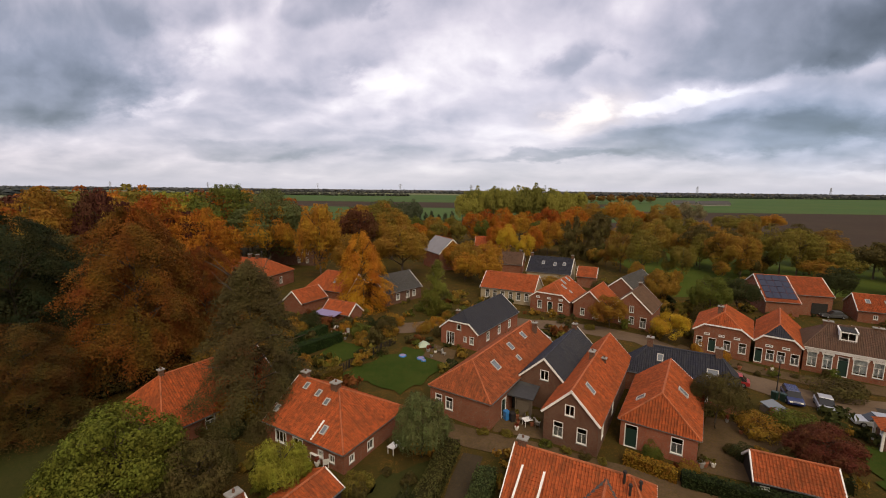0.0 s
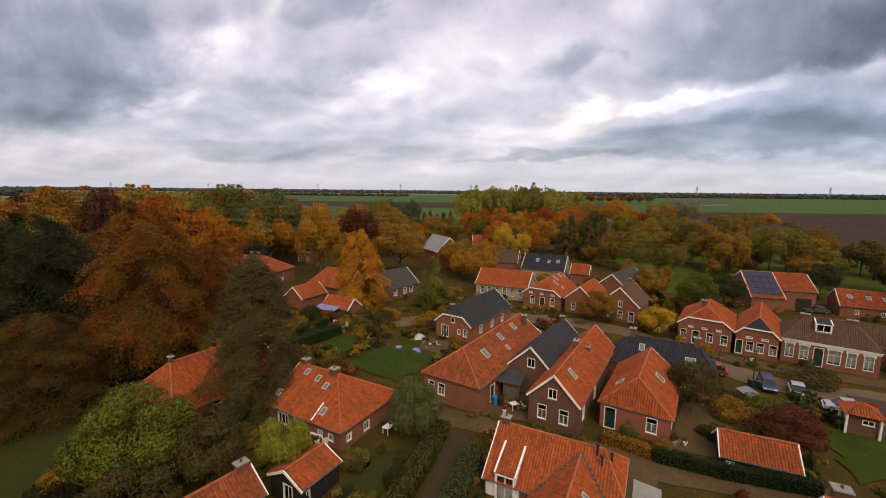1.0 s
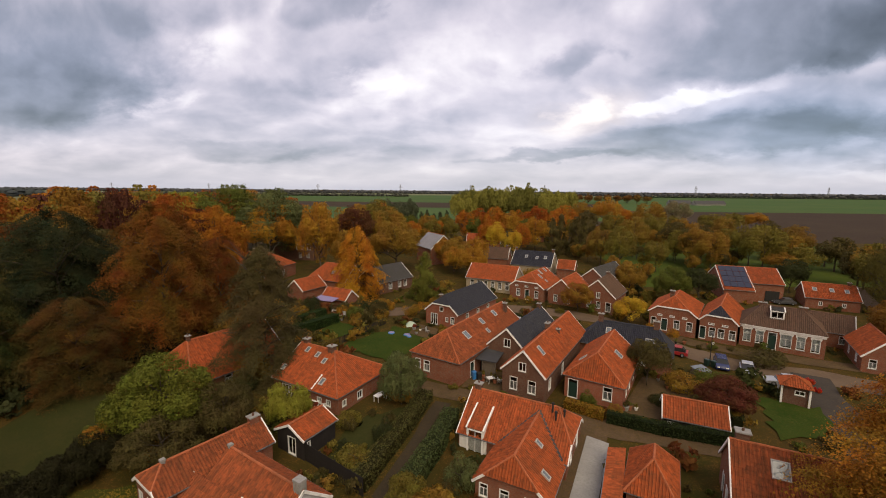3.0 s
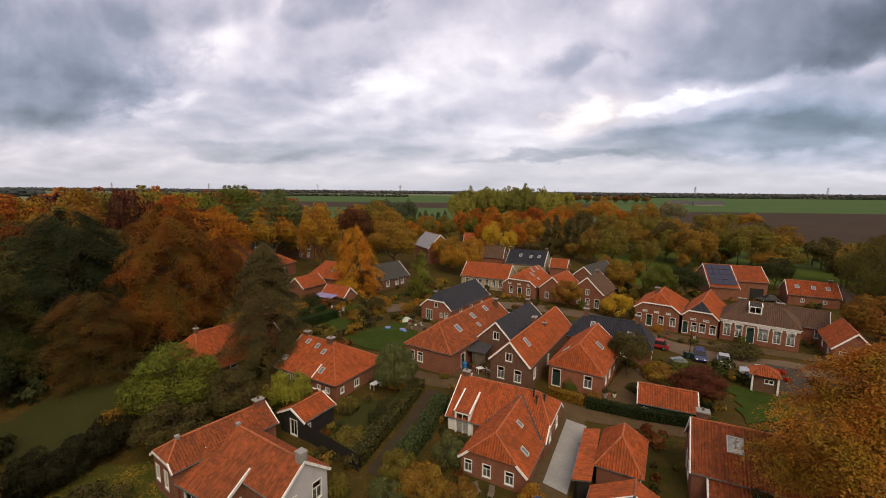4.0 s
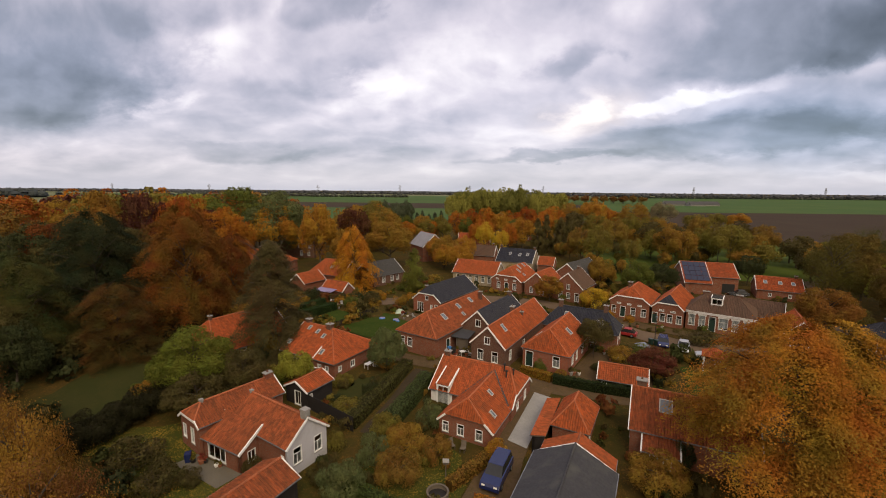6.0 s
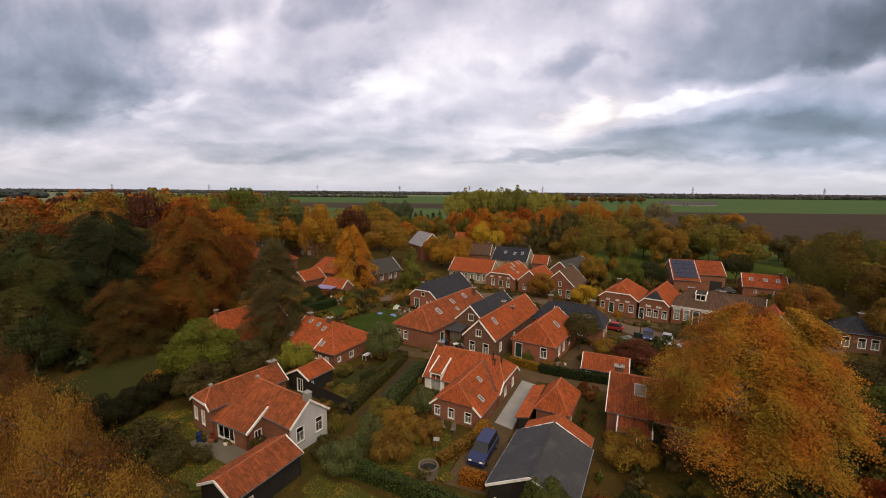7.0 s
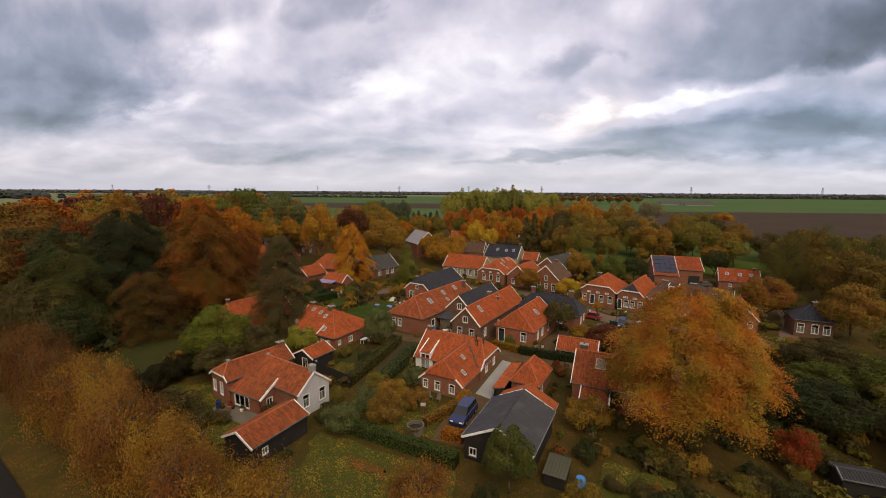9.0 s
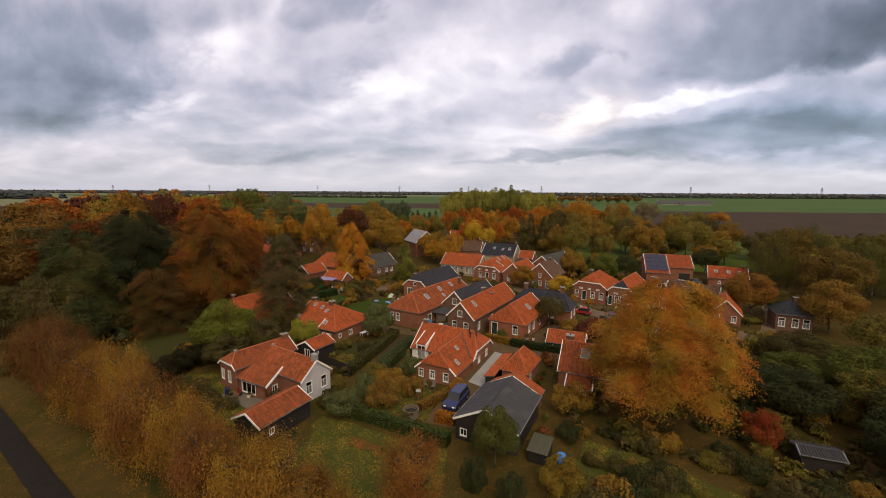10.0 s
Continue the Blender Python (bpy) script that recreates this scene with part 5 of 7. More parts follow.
# the large trees west of the gardens
# these beeches' leaf colours are dimmed for this side's shade and vignette
tree("beech", -41, 52, 24, 9, (0.180, 0.070, 0.012), "huge copper-orange beech with drooping leafy boughs")
tree("beech", -57, 52, 23, 9.5, (0.034, 0.037, 0.014), "tall dark green broadleaf tree")
tree("beech", -55, 37, 17.5, 7.5, (0.07, 0.065, 0.016), "broad olive-green tree")
tree("beech", -44, 40, 12.5, 6.5, (0.10, 0.05, 0.012), "brown-yellow tree in the shade of larger ones")
tree("beech", -48, 64, 21, 7.5, (0.12, 0.055, 0.013), "brown autumn broadleaf tree")
tree("beech", -37.8, 61, 18, 6.2, (0.155, 0.048, 0.010), "rust-red autumn tree beside a hedge")
tree("round", -79, 76, 25, 10, (0.24, 0.12, 0.02), "golden autumn broadleaf tree")
tree("round", -95, 70, 24, 10, (0.17, 0.09, 0.02), "brown autumn broadleaf tree")
tree("round", -71, 82, 24.5, 7.5, MAROON, "dark maroon copper beech")
tree("round", -63, 86, 24, 8, RUST, "rust-red autumn tree")
tree("round", -53, 86, 21, 7, ORANGE, "orange autumn tree")
tree("round", -58, 88, 22, 6, MAROON, "dark maroon tree")
tree("round", -73, 130, 26, 15, GREEN, "wide green park tree")
tree("round", -88, 130, 24, 12, LIME, "yellow-green park tree")
tree("round", -59, 128, 25, 11, SILVER, "silvery green willow")
tree("round", -57, 124, 21.5, 10, GOLD, "golden-yellow broadleaf tree")
tree("round", -37.5, 112, 21, 6.6, GOLD, "golden-orange broadleaf tree")
tree("round", -27, 106, 14, 5, BROWN, "olive-brown tree")
tree("far", -34, 142, 18.5, 7.5, (0.10, 0.042, 0.020), "dark maroon beech")
tree("far", -27, 150, 21, 9, OLIVE, "olive autumn tree")
tree("birch", -20, 86, 18, 7.4, (0.42, 0.18, 0.018), "weeping golden-orange birch")
tree("round", -16, 118, 15.5, 10, BROWN, "dull brown-green spreading tree")
tree("conifer", -4.4, 84, 11, 4.2, (0.12, 0.12, 0.022), "yellow-green conifer")
tree("cedar", -22, 43.5, 18.4, 8.0, (0.070, 0.054, 0.020), "tall dark grey-brown conifer with drooping branches")
tree("round", -26, 30, 9, 4.6, (0.125, 0.135, 0.020), "bright green garden tree")
tree("round", -20.5, 31, 6, 3.6, DUSK, "dark shrubby tree")
tree("round", -23, 25.5, 5.5, 3.6, DUSK, "dark shrubby tree")
tree("round", -14.2, 32, 6, 2.7, LIME, "small yellow-green fruit tree", group="garden trees")
tree("round", -3.4, 38, 6.4, 3.1, SILVER, "rounded grey-green willow in a garden", group="garden trees")
tree("bush", -4.3, 31.2, 3.0, 1.3, DEEP, "clipped dark green shrub", "bush", "shrubs")
# north side
TALL = [(2 + 2.6 * i, 252 + (i * 5 % 7) * 4.5, 23.4 + 2.8 * math.sin(math.pi * i / 27) + (i * 37 % 5) * 0.6, 6.0) for i in range(28)]
for k, c in enumerate(((0.25, 0.23, 0.048), (0.20, 0.19, 0.042), (0.15, 0.145, 0.034))):
    grove(TALL[k::3], c, "stand of tall yellow-green poplars at the field edge", 300 + k)
# the belts of trees behind the village
belt = random.Random(21)
for lo, hi, n, hs, cols in (((-125, 118), (-66, 165), 22, (19, 24), (GOLD, BROWN, RUST, ORANGE, OLIVE, MAROON)), ((-60, 145), (-22, 215), 14, (15, 19), (OLIVE, BROWN, GOLD, ORANGE)), ((-22, 150), (34, 215), 18, (10, 14), (OLIVE, BROWN, GOLD, ORANGE, GREEN)),
                            ((40, 122), (104, 205), 32, (10, 15), (OLIVE, BROWN, DUSK, BROWN, OLIVE)), ((44, 106), (112, 150), 18, (4, 7), (DUSK, OLIVE, BROWN)), ((-4, 100), (10, 130), 4, (8, 11), (GOLD, BROWN)),
                            ((-70, 30), (-44, 46), 9, (7, 12), (DUSK, DEEP, (0.10, 0.052, 0.014))), ((-80, 55), (-50, 80), 10, (15, 20), ((0.13, 0.07, 0.018), DUSK, DEEP, (0.14, 0.045, 0.012))), ((-110, 30), (-75, 70), 14, (13, 20), ((0.14, 0.075, 0.018), DEEP, DUSK, (0.14, 0.045, 0.012)))):
    for i in range(n):
        hh = belt.uniform(*hs)
        tree("round" if lo[0] < -45 and lo[1] < 100 or lo == (-70, 30) else "far", belt.uniform(lo[0], hi[0]), belt.uniform(lo[1], hi[1]), hh, hh * belt.uniform(0.36, 0.5), belt.choice(cols), "autumn tree in a dense belt", group="tree belts")
# the belts farther out, joined by colour
for k, (lo, hi, n, hs, cols) in enumerate((((-156, 112), (-112, 160), 22, (21, 25), (BROWN, RUST, ORANGE, OLIVE, MAROON)), ((100, 100), (150, 130), 12, (8, 12), (BROWN, OLIVE, DUSK)), ((104, 84), (175, 150), 12, (6, 9), (BROWN, OLIVE, DUSK, GOLD)))):
    for j, c in enumerate(cols):
        spots_far = []
        for i in range(j, n, len(cols)):
            hh = belt.uniform(*hs)
            spots_far.append((belt.uniform(lo[0], hi[0]), belt.uniform(lo[1], hi[1]), hh, hh * belt.uniform(0.36, 0.5)))
        grove(spots_far, c, "dense far belt of autumn trees", 320 + 10 * k + j)
for i in range(6):
    tree("far", -48 + 4.6 * i, 232 + (i % 2) * 5, 17 + i % 3, 5.4, (0.085, 0.10, 0.055), "grey-green pine at the field edge", group="pines")
for i in range(6):
    tree("conifer", -22 + 3.6 * i, 226 + (i % 2) * 4, 11 + i % 3, 3.6, (0.06, 0.075, 0.04), "grey-green pine at the field edge", group="pines")
for i in range(7):
    tree("far", 6 + 7 * i, 188 + (i * 5 % 7) * 2, 15 + i % 3, 6, (ORANGE, RUST, ORANGE, GOLD)[i % 4], "orange tree in a distant row", group="distant orange trees")
for i in range(4):
    tree("conifer", 38 + 4.5 * i, 150 + (i % 2) * 6, 14.5 + i % 2, 4.4, DUSK, "dark pine", group="pines")
for i in range(5):
    tree("far", 58 + 11 * i, 215 + (i % 2) * 8, 17 + i % 3 * 2, 8, (ORANGE, BROWN, GOLD)[i % 3], "orange-brown tree along a field", group="distant orange trees")
tree("far", 17, 150, 13, 4.2, YELLOW, "yellow birch")
tree("far", 23, 146, 10, 3.4, YELLOW, "yellow birch")
tree("round", 7, 108, 9, 4.5, GOLD, "golden tree beside a pale house")
tree("round", 2, 118, 11, 5, BROWN, "brown autumn tree")
tree("far", 139, 262, 18.5, 9, (0.2, 0.17, 0.09), "pale willow at the edge of a ploughed field")
tree("far", 155, 250, 11.5, 9, OLIVE, "dark green trees in a meadow")
tree("far", 168, 254, 12, 9, OLIVE, "dark green trees in a meadow")
tree("far", 184, 256, 12, 8, GOLD, "golden tree in a meadow")
for i in range(9):
    tree("far", 50 + 9 * i + (i % 2) * 3, 132 + (i * 4 % 5) * 6, 13.5 + (i * 3 % 4), 6.0, ((0.19, 0.115, 0.024), OLIVE, (0.22, 0.14, 0.026), DUSK)[i % 4], "olive-brown autumn tree in a meadow", group="meadow trees")
for i in range(8):
    tree("far", 98 + 9 * i, 118 + (i * 7 % 5) * 7, 7.5 + i % 3, 5, (BROWN, OLIVE)[i % 2], "thin brown autumn tree", group="meadow trees")
tree("round", 52, 88, 9, 4, GREEN, "green garden tree")
tree("round", 60, 92, 8, 4, DEEP, "dark green garden tree")
tree("round", 45, 95, 9, 4.5, BROWN, "brown shrubby tree")
tree("round", 36, 72, 6, 2.9, YELLOW, "bright yellow small tree")
tree("round", 27.5, 77, 6.2, 3.8, (0.24, 0.12, 0.02), "golden-brown tree before a house")
tree("round", 88, 101, 9, 4.5, DEEP, "dark green tree")
# the eastern gardens
tree("spreading", 34.0, 14.6, 17.9, 9.7, (0.37, 0.148, 0.018), "great golden-orange beech with long drooping boughs")
tree("round", 27.5, 44.5, 7, 3.0, DUSK, "brown bushy tree")
tree("round", 33.7, 38.5, 4.6, 3.2, (0.12, 0.04, 0.022), "dark red shrub", group="garden trees")
tree("bush", 32, 44, 3, 2.6, BROWN, "orange-brown shrub", "bush", "shrubs")
tree("bush", 36, 45, 3, 2.6, GREEN, "green shrub", "bush", "shrubs")
tree("bush", 49, 55.5, 2.5, 4.2, DUSK, "dark round shrubs beside the street", "bush", "shrubs")
tree("shrub", 42.2, 10.0, 4.8, 2.0, (0.22, 0.05, 0.016), "bright red-orange shrub", "bush", "shrubs")
for a, b, hh, r, c in ((50, 17, 6, 5, DEEP), (57, 24, 5, 5, GREEN), (47, 27, 4, 4, DUSK), (60, 14, 7, 6, OLIVE), (53, 4, 7, 6, DEEP), (67, 28, 4.5, 5, OLIVE), (37, -1, 2.6, 2.6, DUSK), (64, 3, 8, 6, DEEP), (74, 20, 8, 6, DUSK), (72, 8, 9, 6, OLIVE), (54, -8, 7, 6, OLIVE), (58, 8, 8, 6.5, (0.07, 0.07, 0.02)), (63, 20, 7.5, 6, GREEN), (68, 14, 9.5, 7, (0.07, 0.07, 0.02)), (67, -3, 9, 7, GREEN), (62, 30, 6, 5, DUSK), (76, 30, 9, 7, OLIVE), (82, 12, 10, 7, DUSK), (80, 24, 9, 7, DEEP)):
    tree("round", a, b, hh, r, tuple(k * 0.8 for k in c), "dark green garden tree", group="eastern garden trees")
tree("round", 80.6, 47.5, 10.5, 5.2, (0.20, 0.115, 0.022), "golden tree beside a house")
tree("round", 72.4, 57.0, 10.0, 5.0, (0.21, 0.10, 0.020), "brown-orange broadleaf tree behind a house")
tree("round", 78.5, 60, 6, 4, (0.10, 0.08, 0.02), "olive tree beside a lane")
tree("bush", 70.5, 53.5, 1.8, 2.2, OLIVE, "olive shrub beside a lane", "bush", "shrubs")
tree("bush", 62.6, 49.4, 1.6, 1.2, DUSK, "dark shrub beside a lane", "bush", "shrubs")
tree("round", 98, 72, 12, 5, LIME, "bright green tree")
for i in range(10):
    tree("thin" if i % 2 else "round", 95 + 8 * (i % 5), 64 + 15 * (i // 5) + (i * 5 % 4) * 4, 15 + i % 4, 7, ((0.13, 0.085, 0.02), (0.08, 0.08, 0.02), (0.10, 0.085, 0.02))[i % 3], "autumn tree on the village edge", group="village edge trees")
tree("shrub", 24.5, 16.5, 3.8, 2.8, BROWN, "brown-green shrub", "bush", "shrubs")
tree("round", 14.2, 5.5, 6.3, 2.9, (0.085, 0.092, 0.022), "green fruit tree before a dark barn", group="garden trees")
tree("thin", 6.8, -1.6, 8.2, 3.6, (0.22, 0.095, 0.022), "rust-brown round tree beside a lawn", group="garden trees")
tree("shrub", 19.8, 1.8, 3.8, 2.3, (0.20, 0.13, 0.02), "golden-green shrub", "bush", "shrubs")
tree("shrub", 12.0, 2.6, 3.4, 1.4, DEEP, "dark green conical shrub", "bush", "shrubs")
tree("shrub", 15.2, 0.6, 3.0, 1.5, DEEP, "dark green conical shrub", "bush", "shrubs")
tree("shrub", 28.0, 20.0, 3.2, 1.6, DEEP, "dark clipped evergreen shrub", "bush", "shrubs")
# near-black leaf colour that includes the dimness of the western side
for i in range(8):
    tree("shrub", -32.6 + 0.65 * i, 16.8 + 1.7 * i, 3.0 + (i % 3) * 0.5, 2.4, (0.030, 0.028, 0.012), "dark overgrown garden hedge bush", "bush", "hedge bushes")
tree("shrub", -3.4, 14.5, 3.4, 2.3, SILVER, "rounded grey-green shrub", "bush", "shrubs")
tree("shrub", -1.4, 19, 3.2, 2.0, SILVER, "grey-green shrub", "bush", "shrubs")
tree("shrub", 1.5, 20.5, 3.2, 2.6, BROWN, "straggling golden-brown shrub", "bush", "shrubs")
tree("shrub", 1.2, 16.6, 3.4, 2.4, (0.20, 0.115, 0.024), "orange-brown garden shrub", "bush", "shrubs")
tree("shrub", 4.6, 19.8, 2.8, 2.0, (0.22, 0.12, 0.024), "orange-brown garden shrub", "bush", "shrubs")
tree("shrub", -1.0, 22.8, 3.0, 2.0, OLIVE, "olive garden shrub in autumn", "bush", "shrubs")
tree("bush", 3.5, 25.5, 3.6, 1.8, SILVER, "pale bare shrub", "bush", "shrubs")
tree("bush", 10.5, 20.2, 2.2, 1.3, GOLD, "small golden shrub", "bush", "shrubs")
tree("bush", 16.5, 19.8, 2.4, 1.6, LIME, "light green shrub", "bush", "shrubs")
tree("bush", -8.5, 33.5, 1.8, 1.6, OLIVE, "low garden shrub", "bush", "shrubs")
tree("bush", -6.0, 27.5, 2.2, 2.4, OLIVE, "low garden shrub", "bush", "shrubs")
for a, b, hh, r in ((-17.5, 15.5, 1.6, 1.4), (-20, 14.5, 2.6, 2.4), (-23.5, 17, 3.5, 3.0)):
    tree("bush", a, b, hh, r, DUSK, "dark evergreen shrub", "bush", "shrubs")
# the thin golden trees along the southern bank
for i in range(17):
    tree("thin", -46 + 3.05 * i + (i % 3) * 0.5, 19.6 - 1.78 * i + (i * 5 % 4) * 0.6 - 1.0, (10.6 if i < 11 else 9.2) + (i * 7 % 5) * 0.45 - 0.9, 3.4 + (i * 3 % 4) * 0.25, (0.13, 0.060, 0.018) if i < 5 else (0.25, 0.130, 0.021) if i % 3 else (0.18, 0.080, 0.022), "thin golden-brown tree on a bank", group="bank trees")
for i in range(15):
    tree("thin", -40 + 3.0 * i + (i % 2) * 1.1, 15.8 - 1.75 * i + (i * 7 % 3) * 0.7, 6.6 + (i * 3 % 4) * 0.6, 2.9, (0.22, 0.115, 0.021) if i % 4 else (0.16, 0.07, 0.022), "thin golden-brown tree on a bank", group="bank trees")

# ---- roads, lawns and fields ----
ribbon("road", "grey brick-paved village street", [(-12, 74), (6, 80), (20, 77.5), (31, 72.5), (36.5, 66), (39.5, 59), (46, 53), (54, 50.5), (62, 46), (68, 44)], 5.5, ROAD)
ribbon("road", "narrow grey lane out of the village", [(67, 44), (77, 56), (90, 77), (112, 110)], 3.0, ROAD, 0.07)
ribbon("road", "grey asphalt lane past a kiosk", [(53, 51), (49.5, 44), (46, 36), (43, 29)], 4.4, ASPHALT, 0.07)
ribbon("road", "worn paved lane between gardens", [(-8, 46), (-0.5, 42), (6, 39.8), (13, 37), (20, 34), (29, 31.8), (42, 29)], 3.2, DIRT, 0.065)
ribbon("road", "earth drive beside a cottage", [(17.2, 35.0), (14.6, 29), (12.4, 23.5), (10.4, 18), (8.4, 12.5)], 4.0, DIRT, 0.06)
ribbon("path", "dark trodden path between clipped hedges", [(1.4, 38.6), (0.2, 34.4), (-1.4, 28.5), (-3.2, 23.6)], 1.9, PATH_SOIL, 0.07, "path")
ribbon("pavement", "paved strip before the brick houses", [(36.5, 70.5), (43.5, 63), (48.5, 59.3), (56, 56.5), (63, 53.5)], 3.4, DIRT, 0.075, "pavement")
patch("pavement", "paved yard between the brick houses", [(3.6, 42.6), (9.2, 41.2), (10.6, 47), (5.2, 48)], DIRT, 0.07, "pavement")
patch("pavement", "paved yard beside a hipped house", [(21.5, 37.5), (33, 33.5), (37, 44), (28, 47)], DIRT, 0.055, "pavement")
patch("pavement", "pale concrete drive slab", [(11.95, 23.2), (13.75, 21.9), (18.3, 31.7), (16.45, 32.9)], CONCRETE, 0.12, "pavement")
patch("pavement", "paved terrace behind a red house", [(-5.4, 61.7), (-0.9, 58.6), (-0.4, 64.2), (-4.4, 67.0)], DIRT, 0.17, "pavement")
patch("pavement", "stone terrace beside a cottage", [(-20.5, 17.8), (-14.6, 14.8), (-13.3, 16.8), (-19.2, 19.4)], FLAGS, 0.17, "pavement")
patch("lawn", "short green garden lawn", [(-16.1, 54.7), (-7, 50.1), (-1.3, 58.3), (-7.6, 66.0)], LAWN, 0.13, "lawn", 1.3, 1.6)
patch("lawn", "short green garden lawn", [(-22.3, 59.8), (-17.1, 57.6), (-13.9, 63.6), (-19.4, 67.6)], LAWN, 0.13, "lawn", 1.3, 1.6)
patch("lawn", "green lawn beside a kiosk", [(37, 34.5), (43.6, 34), (46.5, 41), (40.5, 44)], LAWN, 0.13, "lawn", 1.3, 1.6)
patch("lawn", "lawn strewn with yellow leaves", [(-6, 3), (8, -3), (9.5, 7.5), (-5, 13.6)], LEAFY, 0.13, "lawn", 1.3, 1.6)
patch("lawn", "lawn strewn with yellow leaves", [(-34, 22), (-16, 11), (-13.5, 15), (-21, 25)], LEAFY, 0.13, "lawn", 1.3, 1.6)
# darker bank grass in place of lawn, to colour in the shade here
patch("lawn", "green lawn beside a hedge with shade in its colour", [(-45, 24.5), (-34, 23.0), (-31.5, 33), (-43, 42)], BANK, 0.13, "lawn", 1.3, 1.6)
patch("lawn", "garden lawn under orange shrubs", [(-3.5, 15.5), (7.6, 13.2), (7.4, 21), (0, 24)], LEAFY, 0.13, "lawn", 1.3, 1.6)
patch("lawn", "vegetable garden with grassy beds", [(-9.5, 25.7), (-5.2, 24.5), (-1.2, 37.5), (-8, 35)], BANK, 0.13, "lawn", 1.3, 1.6)
patch("lawn", "grass bank along a ditch", [(-59.7, 27.8), (-13.1, -1.4), (-11, 1.9), (-57.6, 31.1)], BANK, 0.3, "lawn", 1.3, 1.6)
patch("lawn", "overgrown garden with yellow leaves", [(20, 4), (30, -6), (36, 2), (25, 11)], LEAFY, 0.14, "lawn", 1.3, 1.6)
patch("lawn", "red-orange leaves fallen on a lawn", [(-1.2, 8.6), (3.0, 6.6), (3.4, 7.9), (-0.8, 9.9)], RED_LEAVES, 0.2, "fallen leaves", 0.4, 1.2)
patch("meadow", "green meadow between trees", [(52, 104), (150, 110), (170, 200), (60, 200)], MEADOW, 0.08, "meadow")
water = patch("water", "dark water in a ditch", [(-64, 23.5), (100, -79.4), (101.1, -77.6), (-62.9, 25.3)], WATER, 0.25, "water")
for k, (nm, lb, cs, mt, lift) in enumerate((
    ("field", "ploughed brown clay field", [(70, 205), (1300, 190), (1300, 480), (140, 505)], FIELD_BROWN, 0.1),
    ("field", "green winter crop field", [(140, 506), (1500, 481), (2600, 1500), (520, 1500)], FIELD_GREEN, 0.1),
    ("field", "green crop field", [(-330, 330), (139, 330), (170, 540), (-420, 540)], FIELD_GREEN, 0.1),
    ("field", "ploughed brown field", [(-420, 541), (170, 541), (262, 740), (-560, 740)], FIELD_BROWN, 0.1),
    ("field", "green crop field", [(-560, 741), (262, 741), (519, 1500), (-1500, 1500)], FIELD_GREEN, 0.1),
    ("field", "brown field behind trees", [(-1500, 260), (-340, 260), (-430, 520), (-1700, 560)], FIELD_BROWN, 0.1),
    ("field", "pale stubble field", [(-1700, 561), (-430, 521), (-565, 741), (-1505, 1500)], FIELD_PALE, 0.1),
    ("field", "pale distant fields", [(-3200, 1501), (3400, 1501), (3800, 2000), (-3600, 2000)], FIELD_PALE, 0.1),
)):
    patch(nm, lb, cs, mt, lift + 0.05 * k, "field", 120)

# ---- annexes and roof additions ----
leanto("low brick annex with a catslide tiled roof and wide window", -18.6, 19.15, -26, 5.7, 2.7, -0.95, 1.15, 2.75, TILE_WORN, BRICK,
       (("r", -0.6, 0.35, 2.7, 1.5, "wide"), ("f", 0.1, 0.6, 0.9, 1.2, "cross")))
leanto("low annex with red pantiles and two narrow windows", 24.35, 19.85, -24, 3.3, 2.0, -0.9, 0.75, 2.0, TILE_WORN, BRICK, (("r", -0.6, 0.3, 0.75, 1.1, "cross"), ("r", 0.6, 0.3, 0.75, 1.1, "cross")))
leanto("long low shelter roofed with red pantiles", 17.3, 29.2, -113, 8.4, 1.5, -0.75, 1.0, 1.35, TILE_RED, TARRED, (), "shelter", None, "shelter")


